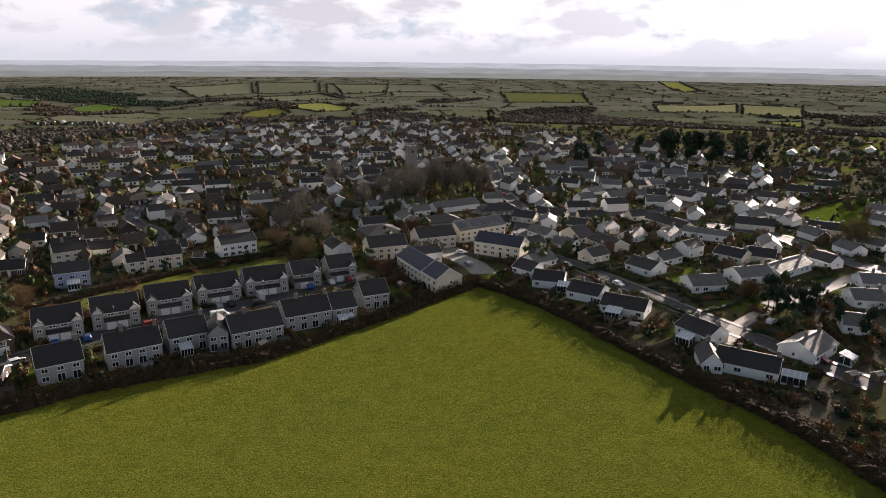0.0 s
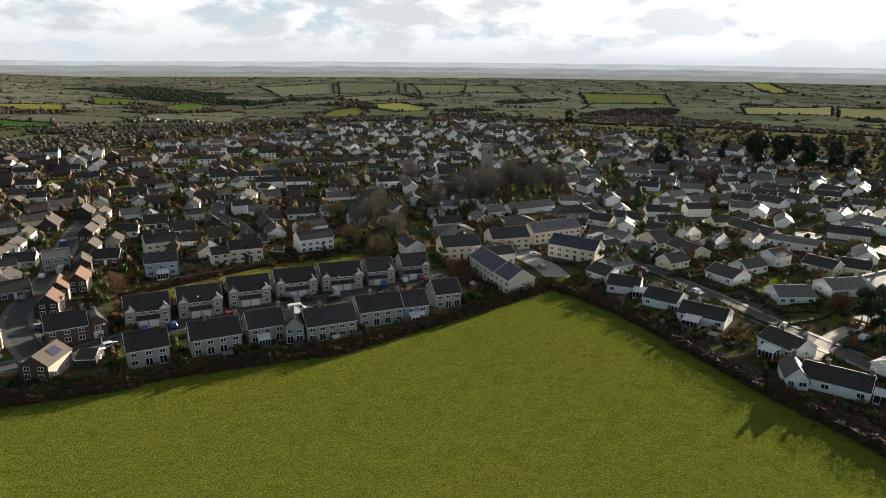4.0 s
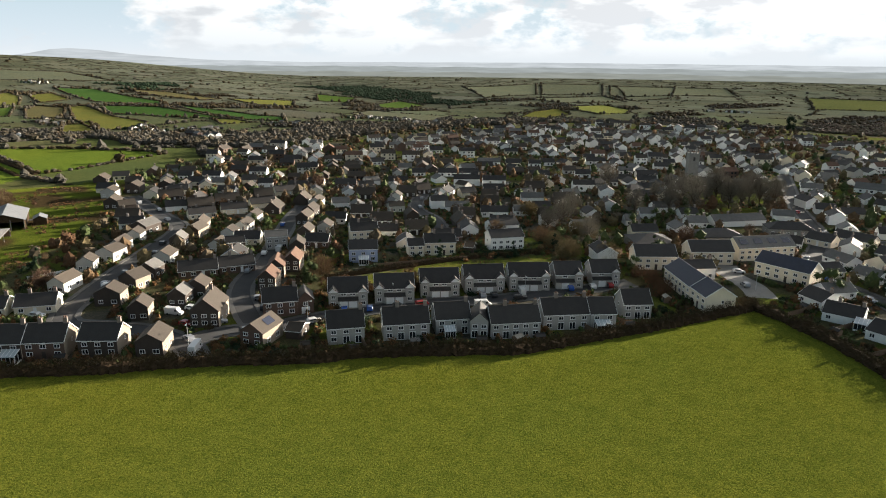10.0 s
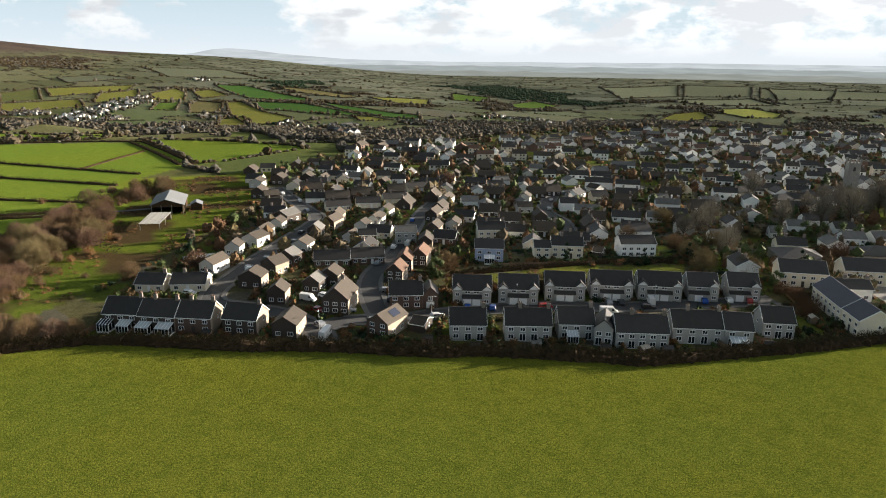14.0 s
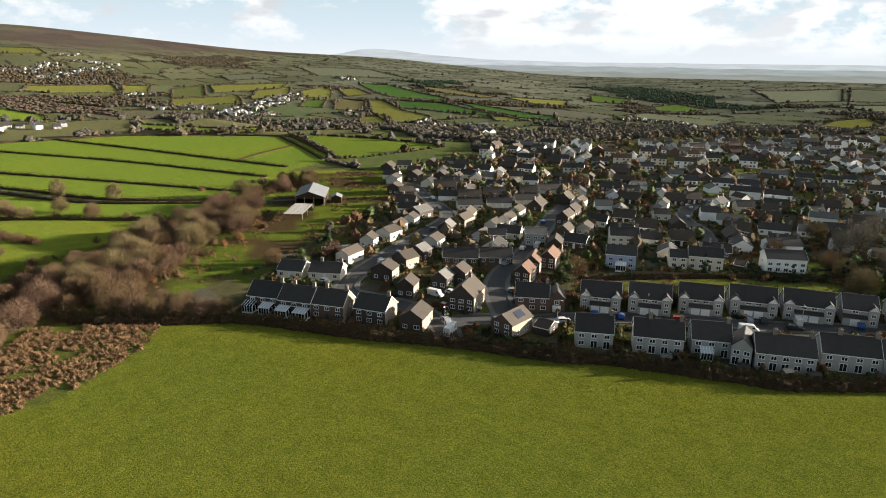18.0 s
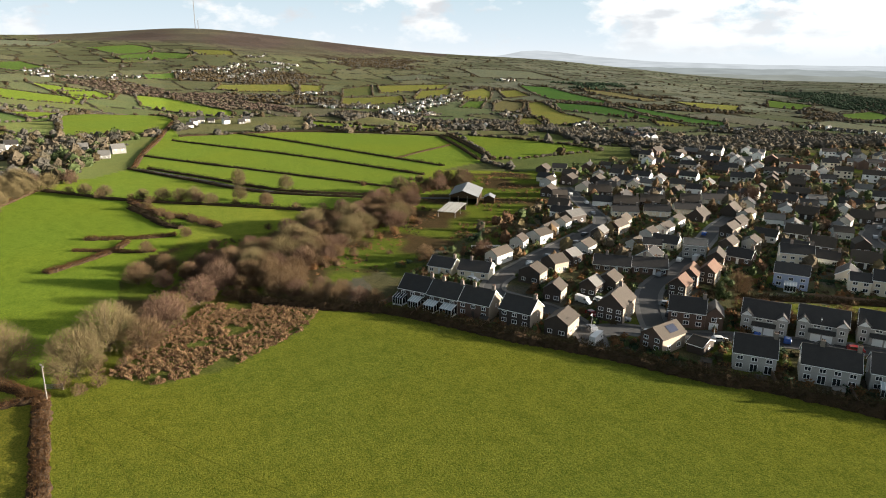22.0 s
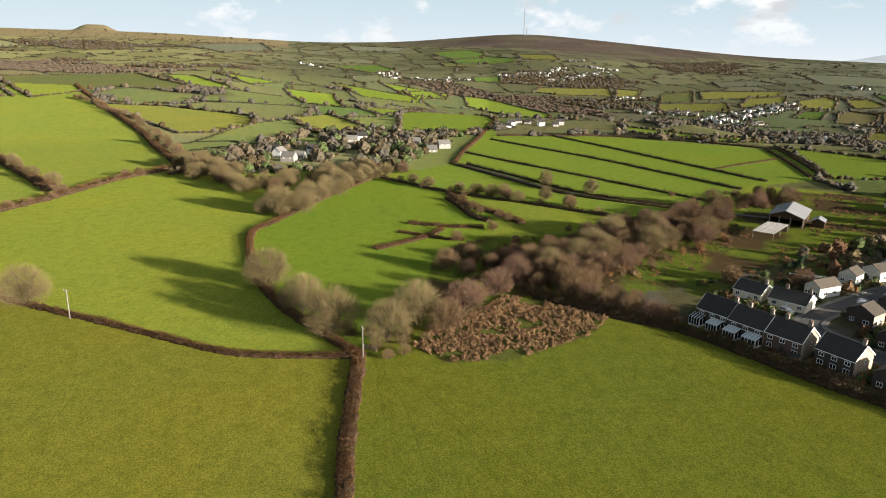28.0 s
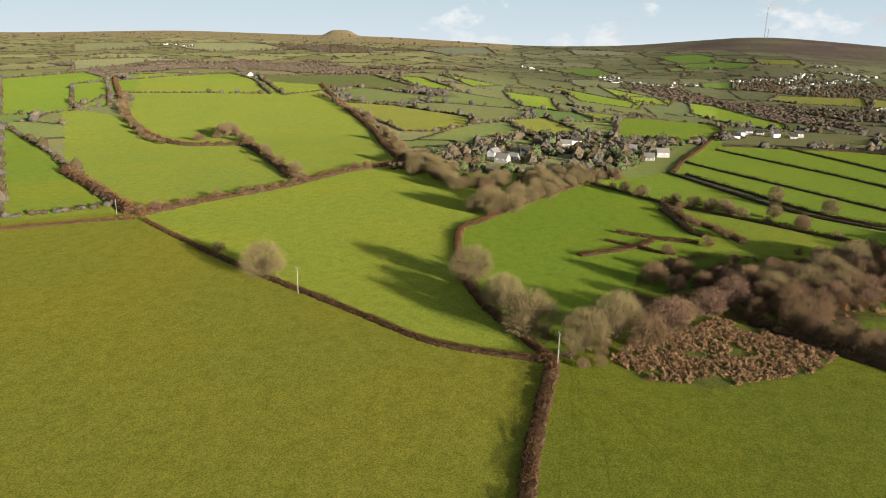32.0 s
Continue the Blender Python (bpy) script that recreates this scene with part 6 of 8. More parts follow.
hedge([(-520, 330), (-458, 308), (-387, 281)], 2.6, 2.2, "hedge_dark", "dark double hedge at the field edge")
hedge([(-526, 322), (-462, 300), (-392, 273)], 2.6, 2.2, "hedge_dark", "dark double hedge at the field edge")
hedge([(-617, 117), (-618, 170), (-612, 223), (-570, 285), (-522, 330)], 3.0, 2.4, "hedge_dark", "dark hedge below the valley woods")
hedge([(-739, 135), (-600, 98), (-520, 74), (-458, 59)], 3.0, 2.6, label="brown hedge beside a field")
hedge([(-350, 42), (-322, 48), (-300, 60), (-282, 66)], 4.0, 2.4)
hedge([(-246, 2), (-262, 22), (-275, 30)], 3.0, 1.4)
# the long dark hedge between the field and the gardens
hedge([(-190, 50), (-174, 67), (-160, 83), (-147, 91), (-129, 101), (-110, 114), (-89, 125), (-77, 134), (-53, 147), (-43, 152), (-27, 168), (-9, 187), (11, 210)], 3.4, 3.1, "hedge_dark", "tall dark boundary hedge behind the back gardens", rough=0.5)
hedge([(11, 210), (21, 201), (35, 182), (55, 146), (70, 122), (77, 102), (86, 70)], 3.8, 3.0, "hedge_dark", "tall dark boundary hedge behind the bungalows", rough=0.5)
hedge([(78, 108), (96, 112), (120, 120), (160, 140)], 4.0, 3.4, "hedge_dark", "thick dark hedge beside a garden", rough=0.5)
hedge([(-118, 181), (-97, 208), (-75, 232), (-59, 243)], 1.6, 1.6, "hedge_dark", "clipped dark hedge below the white houses")
hedge([(175, 328), (218, 362), (260, 380), (330, 400)], 3.0, 2.4, "hedge_dark", "dark hedge at the edge of a bright field")

# clipped garden hedges along the roads and plots
for line in ([(32, 258), (42, 236), (52, 219)], [(60, 204), (66, 192), (72, 182)], [(51, 226), (60, 232), (70, 236)], [(66, 208), (80, 204), (96, 204)], [(76, 186), (86, 192), (94, 200)], [(84, 172), (92, 168), (100, 160)], [(100, 206), (116, 214), (132, 222)],
             [(116, 262), (134, 258), (140, 250)], [(-92, 228), (-78, 236), (-64, 246)], [(-70, 250), (-60, 262)], [(-124, 214), (-110, 224)], [(-110, 236), (-100, 246)], [(-128, 232), (-118, 244)], [(-126, 262), (-134, 276)], [(40, 290), (46, 276)], [(70, 300), (90, 306)]):
    hedge(line, 1.3, 1.5, "evergreen", "clipped evergreen garden hedge beside the road", 16, 0.2)

# single trees along the hedges
for x, y in [(-200, -30), (-192, -26), (-176, -16), (-172, -14), (-155, 1), (-163, 9), (-150, 4), (-214, -36), (-178, 14), (-160, 14), (-224, -38), (-188, -22), (-170, -11), (-164, -5), (-158, 8), (-166, 16), (-174, 18), (-152, 8), (-210, -30), (-186, 20)]:
    grow("shrub", x, y, 1.0)
for x, y in [(-206, -32), (-183, -19), (-166, -10), (-160, 4), (-171, 12), (-307, -40), (-350, -22), (-377, 101), (-348, 118)]:
    grow("oak", x, y, 0.9 if x < -340 else 1.3)
grow("wide", -194, -98, 1.45)
grow("shrub", -216, -126, 1.7)
for x, y in [(-366, 98), (-316, 97), (-347, 56), (-339, 69), (-355, 48), (-370, 33), (-380, 25), (-332, 89), (-342, 63), (-328, 74)]:
    grow("oak", x, y, 0.72)
for x, y in [(-329, 46), (-313, 49), (-304, 51), (-294, 58), (-288, 61), (-272, 51), (-249, 56), (-256, 34)]:
    grow("sallow", x, y, 0.6)
hedge([(-286, 17), (-282, 26), (-278, 37), (-277, 48)], 3.2, 1.5, label="low strip of brown bracken and gorse across the meadow")
hedge([(-271, 12), (-264, 23), (-259, 30), (-257, 37)], 2.4, 1.1, label="low strip of brown bracken and gorse across the meadow")
hedge([(-337, 40), (-317, 44), (-297, 47), (-287, 52)], 3.4, 2.4, "hedge_dark", "dark bushy hedge beside the thicket")
for x, y, s in [(-167, 20, 1.1), (-178, 26, 1.15), (-193, 38, 1.15), (-186, 30, 0.9), (-202, 46, 1.0), (-220, 26, 0.95), (-206, 56, 0.95), (-196, 60, 0.8), (-188, 60, 0.8), (-183, 64, 0.75), (-178, 68, 0.75), (-174, 73, 0.8), (-170, 78, 0.75), (-183, 72, 0.8), (-192, 66, 0.9), (-168, 82, 0.6), (-200, 62, 0.9), (-178, 76, 0.7)]:
    grow("sallow", x, y, s * 1.25)
thicket = random.Random(31)
for i in range(230):
    t = thicket.random()
    ax, ay = (-205 - 30 * t, 55 + 40 * t) if i % 3 == 0 else ((-215 - 45 * t, 40 + 95 * t) if i % 3 == 1 else (-250 - 75 * t, 95 + 120 * t))
    x, y = ax + thicket.gauss(0, 7), ay + thicket.gauss(0, 7) - 3
    if clear_of(x, y, 6, 3) and not inside(x, y, PATCH) and not inside(x, y, VILLAGE) and math.hypot(x + 285, y - 185) > 22 and math.hypot(x + 262, y - 168) > 20:
        grow("sallow" if thicket.random() < 0.88 else "oak", x, y, thicket.uniform(0.65, 1.12))
for i in range(70):
    t = i / 69
    x, y = (-455 + 150 * t, -118 + 84 * t) if t < 0.5 else (-378 - 60 * (t - .5) * 2 + 20, -66 + 80 * (t - .5) * 2)
    grow("oak" if i % 3 else "sallow", x + thicket.gauss(0, 6), y + thicket.gauss(0, 7), thicket.uniform(0.75, 1.05))
for i in range(30):
    t = i / 29
    grow("oak", -300 - 108 * t + thicket.gauss(0, 4), -38 + 42 * t - 4 + thicket.gauss(0, 4), thicket.uniform(0.7, 1.05))
for x, y in [(-354, 43), (-345, 50), (-340, 62), (-334, 70), (-322, 84), (-312, 96), (-300, 106), (-292, 116), (-284, 122), (-276, 128), (-368, 30), (-385, 18), (-319, 98), (-296, 143)]:
    grow("shrub" if (x + y) % 3 else "sallow", x, y, 0.8 if (x + y) % 3 == 0 else 1.3)
for line, n, kinds, k in (([(-808, -587), (-638, -469), (-529, -376), (-482, -321), (-508, -304), (-553, -304), (-493, -254), (-430, -206), (-379, -165)], 62, ("sallow", "shrub", "sallow", "oak"), 0.9),
                          ([(-917, -360), (-769, -269), (-682, -215), (-491, -130)], 34, ("oak", "sallow", "sallow"), 0.9),
                          ([(-258, -189), (-292, -178), (-339, -157), (-398, -141), (-443, -117)], 26, ("shrub", "shrub", "sallow"), 0.75)):
    rows = along(line, 2)
    for i in range(n):
        x, y, hx, hy = rows[min(len(rows) - 1, int((i + thicket.random()) * len(rows) / n))]
        kind = thicket.choice(kinds)
        grow(kind, x + thicket.gauss(0, 2), y + thicket.gauss(0, 2), thicket.uniform(0.65, 1.1) * k * (1.7 if kind == "shrub" else 1.0))
for x, y in [(-553, -300), (-546, -306), (-538, -302), (-560, -308), (-530, -298)]:
    grow("oak", x, y, 1.25)

# rough patch of dead bracken and rushes by the field gate
bracken = random.Random(8)
tufts = []
while len(tufts) < 3000:
    x, y = bracken.uniform(-195, -140), bracken.uniform(8, 70)
    if inside(x, y, PATCH) and noise.noise((x * 0.11, y * 0.11, 0)) + 0.5 * noise.noise((x * 0.4, y * 0.4, 4)) > -0.30:
        r = bracken.uniform(0.25, 0.55)
        tufts.append((x, y, -0.1, r, r * bracken.uniform(0.9, 1.9)))
sprays("bracken_tussocks", tufts, [M["bracken"], M["bracken"], M["bracken_pale"], M["bracken_pale"], M["russet"]], "rough patch of dead brown bracken and rush tussocks", "bracken", 30, 3, 0.20, (0.5, 1.1))
tufts = []
while len(tufts) < 900:
    x, y = bracken.uniform(-345, -180), bracken.uniform(15, 260)
    if inside(x, y, SCRUB) and noise.noise((x * 0.05, y * 0.05, 2)) > 0.05 and clear_of(x, y, 5, 2):
        r = bracken.uniform(0.5, 1.3)
        tufts.append((x, y, 0.0, r, r * bracken.uniform(0.5, 0.9)))
sprays("scrub_undergrowth", tufts, [M["hedge"], M["hedge_dark"]], "brown brambles and dead bracken under the scrub", "undergrowth", 44, 4, 0.12, (0.3, 0.6))

mass = []
while len(mass) < 620:
    t, i = bracken.random(), bracken.randint(0, 2)
    ax, ay = (-205 - 30 * t, 55 + 40 * t) if i == 0 else ((-215 - 45 * t, 40 + 95 * t) if i == 1 else (-250 - 75 * t, 95 + 120 * t))
    x, y = ax + bracken.gauss(0, 9), ay + bracken.gauss(0, 9) - 3
    if clear_of(x, y, 6, 3) and not inside(x, y, PATCH) and not inside(x, y, VILLAGE) and math.hypot(x + 285, y - 185) > 22 and math.hypot(x + 262, y - 168) > 20:
        r = bracken.uniform(1.0, 2.4)
        mass.append((x, y, 0.0, r, r * bracken.uniform(1.0, 1.7)))
sprays("thicket_undergrowth", mass, [M["twig"], M["twig"], M["russet"], M["hedge"]], "dense leafless brown scrub filling the thicket", "undergrowth", 260, 44, 0.05, (0.3, 0.6))

bank_rng = random.Random(15)
rows = []
while len(rows) < 260:
    x, y = bank_rng.uniform(-120, -55), bank_rng.uniform(170, 243)
    if inside(x, y, BANK):
        r = bank_rng.uniform(0.2, 0.6)
        rows.append((x, y, 0.0, r, r * 0.9))
sprays("rough_grass_bank", rows, [M["bracken"], M["evergreen"], M["hedge"]], "rough grassy bank with low tufts between the houses", "grass bank", 14, 16, 0.35)

# gardens: shrubs fill the plots between the houses
garden = random.Random(77)
spots = {"g": [], "b": [], "r": []}
tries = 0
while tries < 15000:
    tries += 1
    a, r = radians(garden.uniform(-62, 42)), 150 + 620 * garden.random() ** 1.05
    x, y = r * math.sin(a), r * math.cos(a)
    if not inside(x, y, VILLAGE) or noise.noise((x * 0.045, y * 0.045, 7)) < -0.22 or inside(x, y, SCRUB) or inside(x, y, BANK) or inside(x, y, RIGHT_FIELD) or any(inside(x, y, p) for p in LAWNS):
        continue
    if not clear_of(x, y, 0.3, 0.2):
        continue
    s = garden.uniform(0.5, 1.5) * (1 + max(0, r - 300) / 500)
    spots[garden.choice("gggggbbbbbr")].append((x, y, float(land(x, y)), s, s * garden.uniform(0.8, 1.5)))
for _ in range(5500):
    a, r = radians(garden.uniform(-60, 38)), garden.uniform(130, 340)
    x, y = r * math.sin(a), r * math.cos(a)
    if inside(x, y, VILLAGE) and clear_of(x, y, 0.9, 0.3) and noise.noise((x * 0.09, y * 0.09, 11)) > -0.05 and not inside(x, y, BANK) and not any(inside(x, y, p) for p in LAWNS):
        s = garden.uniform(0.6, 1.7)
        spots[garden.choice("gggbbbbr")].append((x, y, 0.0, s, s * garden.uniform(0.9, 1.5)))
for key, name, mats, text in (("g", "garden_shrubs", ["evergreen", "evergreen_dark"], "dark green garden shrubs between the houses"), ("b", "garden_brambles", ["hedge", "hedge_dark", "twig"], "bare brown garden bushes between the houses"), ("r", "garden_russet_shrubs", ["russet", "hedge"], "russet leafless shrubs in the gardens")):
    close = [q for q in spots[key] if q[0] ** 2 + q[1] ** 2 < 300 ** 2]
    rest = [q for q in spots[key] if q[0] ** 2 + q[1] ** 2 >= 300 ** 2]
    puffs(name, close, [M[k] for k in mats], text, "shrubs", 90, 6, heart=0.62, leaf=(0.16, 0.34))
    puffs("far_" + name, rest, [M[k] for k in mats], text + " of the far village", "shrubs", 18, 7, heart=0.9)
for i in range(255):
    a, r = radians(garden.uniform(-60, 36)), garden.uniform(190, 480)
    x, y = r * math.sin(a), r * math.cos(a)
    if inside(x, y, VILLAGE) and clear_of(x, y, 2.0, 1.0) and y > 60:
        grow(garden.choice(["green", "bush", "bush", "sallow", "shrub", "russet", "fir"]), x, y, garden.uniform(0.7, 1.1))
for x, y in [(-51, 252), (-57, 263), (-53, 275), (-72, 297), (-64, 302), (-60, 311), (-64, 284), (-39, 325), (-48, 262), (-68, 276)]:
    grow(("green", "tall", "russet")[(x + y) % 3], x, y, 0.85)
for x, y in [(-34, 362), (-26, 356), (-21, 374), (-10, 369), (-2, 379), (8, 391), (17, 393), (24, 404), (-16, 384), (2, 364), (-30, 390)]:
    grow("tall", x, y, 0.8)
for x, y, k in [(156, 478, 1.25), (166, 488, 1.3), (172, 481, 1.35), (181, 492, 1.3), (191, 484, 1.2), (199, 496, 1.15), (206, 474, 1.1), (215, 492, 1.0), (227, 489, 0.95), (222, 478, 1.0), (160, 494, 1.2), (186, 476, 1.15), (94, 470, 1.0), (98, 478, 0.9), (144, 503, 0.9), (115, 499, 0.7), (122, 547, 0.9), (53, 776, 1.15)]:
    grow("pine", x, y, k)
for x, y in [(95, 184), (98, 182), (102, 184), (106, 182), (97, 191), (112, 166), (101, 190), (108, 176)]:
    grow("pine", x, y, 0.55)
grow("oak", 164, 262, 1.3)
for x, y in [(-62, 385), (-24, 329), (-14, 344), (2, 360), (11, 374), (16, 372), (23, 373), (-5, 378), (-20, 363), (7, 357)]:
    grow("tall", x, y, 1.15)
for x, y in [(-70, 289), (-76, 300), (-35, 290), (-59, 259), (31, 234), (-28, 314), (-22, 315), (-15, 316), (-9, 319), (-3, 325), (34, 233), (53, 293), (64, 281), (70, 286)]:
    grow("green", x, y, 1.05)
for x, y in [(-55, 272), (-50, 235), (-37, 241), (-50, 269), (-59, 250), (-242, 612), (-97, 370), (-83, 299), (-172, 499)]:
    grow("oak", x, y, 0.85)
for x, y in [(-24, 226), (-20, 223), (-16, 215), (-14, 212), (-18, 222), (-93, 192)]:
    grow("russet", x, y, 1.25)
for x, y in [(-18, 216), (-12, 221), (-16, 208), (-105, 180), (-100, 176), (-97, 182), (-108, 176), (-112, 172)]:
    grow("russet", x, y, 1.1)
for i in range(12):
    t = i / 11
    grow("shrub", 21 + 58 * t + garden.gauss(0, 1.5), 201 - 100 * t + garden.gauss(0, 1.5) + 2, garden.uniform(0.35, 0.65))

# ---- far houses, farms and the church ----
def far_house(x, y, turn, w, d, tall, white=True, roof="slate"):
    """A farm or hamlet house of its own, with its parts."""
    built.append((x, y, w / 2))
    base = new("house")
    base.matrix_world = pose(x, y, float(land(x, y)) - 0.2, 0, 0, turn)
    w, d = w * 0.72, d * 0.95
    eaves = 3.9 if tall else 2.5
    ridge = eaves + d * 0.42
    part("wall", gable_walls(w, d, eaves, ridge), M["render_white" if white else "stone"], base)
    part("roof", gable_roof(w, d, eaves, ridge), M[roof], base)
    for k in range(2):
        window(base, (-0.25 + 0.5 * k) * w, -d / 2, 2.3 if tall else LOWER, 1.3, 1.1)
    return tagged(base, "distant %s farmhouse with a %s roof among trees" % ("white" if white else "grey stone", "dark" if roof == "slate" else "grey"), "house", "distant houses")


def build_crowd():
    """The houses too far off to count, in one mesh: walls, roofs, chimneys and windows."""
    mats = ["render_grey", "brick_dark", "render_blue", "slate_blue", "render_white", "render_old", "render_cream", "brick", "stone", "slate", "tile_grey", "tile_tan", "tile_red", "glass", "brickstack"]
    verts, faces, which = [], [], []
    for x, y, turn, w, d, tall, wall, roof in crowd:
        eaves = 5.0 if tall else 2.7
        ridge = eaves + d * 0.31
        m = pose(x, y, float(land(x, y)) - 0.2, 0, 0, turn)
        bits = [(gable_walls(w, d, eaves, ridge), wall), (gable_roof(w, d, eaves, ridge), roof)]
        if tall or w > 10:
            bits.append((boxes((w / 2 - 1.0, -0.35, ridge - 0.6, w / 2 - 0.1, 0.35, ridge + 1.3)), "brickstack"))
        panes = []
        for k in (-0.28, 0.08, 0.3):
            for z in ((1.0, 3.3) if tall else (0.9,)):
                panes.append((k * w - 0.6, -d / 2 - 0.05, z, k * w + 0.6, -d / 2 + 0.05, z + 1.1))
        bits.append((boxes(*panes), "glass"))
        for bm, mat in bits:
            n0 = len(verts)
            bm.verts.index_update()
            verts += [m @ v.co for v in bm.verts]
            for f in bm.faces:
                faces.append([n0 + v.index for v in f.verts])
                which.append(mats.index(mat))
            bm.free()
    me = bpy.data.meshes.new("distant_houses")
    me.from_pydata(verts, [], faces)
    for k in mats:
        me.materials.append(M[k])
    me.polygons.foreach_set("material_index", which)
    tagged(new("distant_houses", me), "crowded white and grey houses of the far village", "houses", kind="stuff")


town = random.Random(13)
tries = 0
while tries < 2600:
    tries += 1
    a, r = radians(town.uniform(-44, 24)), town.uniform(430, 800)
    x, y = r * math.sin(a), r * math.cos(a)
    az = math.degrees(a)
    lim = 560 + 250 * math.exp(-((az + 6) / 17) ** 2)
    if r > lim or kept_clear(x, y) or not inside(x, y, VILLAGE) or not clear_of(x, y, 8.5, 4) or noise.noise((x * 0.012, y * 0.012, 4)) < -0.33:
        continue
    crowd_house(x, y, 25 + 40 * noise.noise((x * 0.006, y * 0.006, 0)) + town.choice((0, 90)), town.choice((8, 10, 12)), town.choice((6.5, 7.5)), town.random() < 0.45, town.choice(("render_white", "render_white", "render_white", "render_old", "render_cream", "brick")), town.choice(("slate", "slate", "slate", "tile_grey", "tile_tan", "tile_tan", "tile_red")))
# the farms and hamlets across the fields
for x, y, t, w in [(-466, -53, 70, 13), (-490, -62, 150, 11), (-480, -47, 75, 10), (-505, -40, 100, 12), (-562, -13, 90, 13), (-586, -5, 95, 12), (-560, 39, 80, 10), (-532, 59, 100, 13), (-511, 48, 80, 10), (-520, -68, 70, 9)]:
    far_house(x, y, t, w, 7, w > 10, w % 3 != 1, "tile_grey" if w % 3 else "slate")
for x, y, t in [(-690, 142, 80), (-712, 150, 100), (-727, 160, 90), (-731, 172, 70), (-712, 182, 100), (-706, 196, 85), (-745, 165, 80), (-720, 205, 95)]:
    far_house(x, y, t, 9, 6.5, t > 85, t in (80, 100), "slate")


street_rng = random.Random(52)


def street(x0, y0, x1, y1, n, spread, white=0.75):
    """Houses along both sides of a far village street."""
    face = math.degrees(math.atan2(y1 - y0, x1 - x0))
    for k in range(n * 4):
        t = street_rng.random()
        x, y = x0 + (x1 - x0) * t + street_rng.gauss(0, spread), y0 + (y1 - y0) * t + street_rng.gauss(0, spread)
        if k < n or street_rng.random() < 0.4:
            if clear_of(x, y, 3.0, 0):
                w = street_rng.choice((6, 7, 8, 11))
                crowd_house(x, y, face + street_rng.choice((0, 0, 90)) + street_rng.gauss(0, 8), w, 5.6, street_rng.random() < 0.35, ("render_white" if street_rng.random() < 0.6 else "render_old") if street_rng.random() < white else street_rng.choice(("render_cream", "brick", "stone")), street_rng.choice(("slate", "slate", "tile_grey")))


# hamlets on the moor slope and in the valley, and farms towards the moor
street(-2106, 418, -2198, 513, 12, 15, 0.75)
street(-2157, 528, -2392, 686, 18, 16, 0.75)
street(-2029, 543, -2431, 863, 30, 15, 0.75)
street(-2685, 755, -2642, 822, 8, 20, 0.75)
street(-2488, 774, -2469, 881, 14, 18, 0.75)
street(-1572, 579, -1638, 649, 8, 12, 0.75)
street(-1350, 548, -1301, 636, 16, 10, 0.75)
street(-1208, 615, -1503, 965, 30, 9, 0.95)
street(-1177, 618, -1414, 924, 24, 9, 0.90)
street(-1145, 643, -1146, 693, 7, 9, 0.75)
street(-1004, 614, -960, 664, 9, 8, 0.75)
street(-1106, 822, -1034, 801, 7, 10, 0.40)
street(-910, 841, -838, 823, 7, 9, 0.75)
street(-810, 831, -778, 873, 11, 8, 0.75)
street(-446, 478, -407, 469, 9, 5, 0.75)
street(-747, 985, -704, 1011, 8, 9, 0.75)
street(-700, 1193, -584, 1211, 12, 10, 0.50)
street(-585, 1087, -309, 699, 12, 9, 0.50)
street(-289, 744, -397, 1348, 11, 6, 0.50)
street(-53, 1729, 31, 1740, 5, 12, 0.90)
street(-1848, 20, -1881, 270, 8, 13, 0.75)
street(-1958, 16, -2036, 80, 4, 14, 0.90)
street(-2312, -204, -2238, -144, 4, 16, 0.90)
street(-2292, -1500, -2302, -1381, 5, 19, 0.90)
street(-1946, 252, -1948, 290, 4, 14, 0.90)
street(-1955, 1442, -1916, 1471, 5, 17, 0.80)
crowd_house(-1179, -601, 40, 18, 9, False, "render_white", "tile_red")
build_crowd()


def church():
    base = new("church_tower")
    base.matrix_world = pose(-21, 438, 0, 0, 0, 20)
    part("tower", boxes((-3, -3, 0, 3, 3, 17)), M["stone"], base)
    for s in (-1, 1):
        for q in (-1, 1):
            shared_part("pinnacle", lambda: boxes((-0.45, -0.45, -0.5, 0.45, 0.45, 2.4)), "pinnacle", M["stone"], base, (s * 2.75, q * 2.75, 17))
    for k in (-1.2, 0.3):
        shared_part("merlon", lambda: boxes((-0.45, -0.2, -0.2, 0.45, 0.2, 0.8)), "merlon", M["stone"], base, (k + 0.45, -2.8, 17))
    shared_part("louvre", lambda: boxes((-0.6, -0.06, 0, 0.6, 0.02, 2.2)), "belfry_opening", M["slate"], base, (0, -3, 12.5))
    tagged(base, "square grey stone church tower with corner pinnacles", "church")


church()


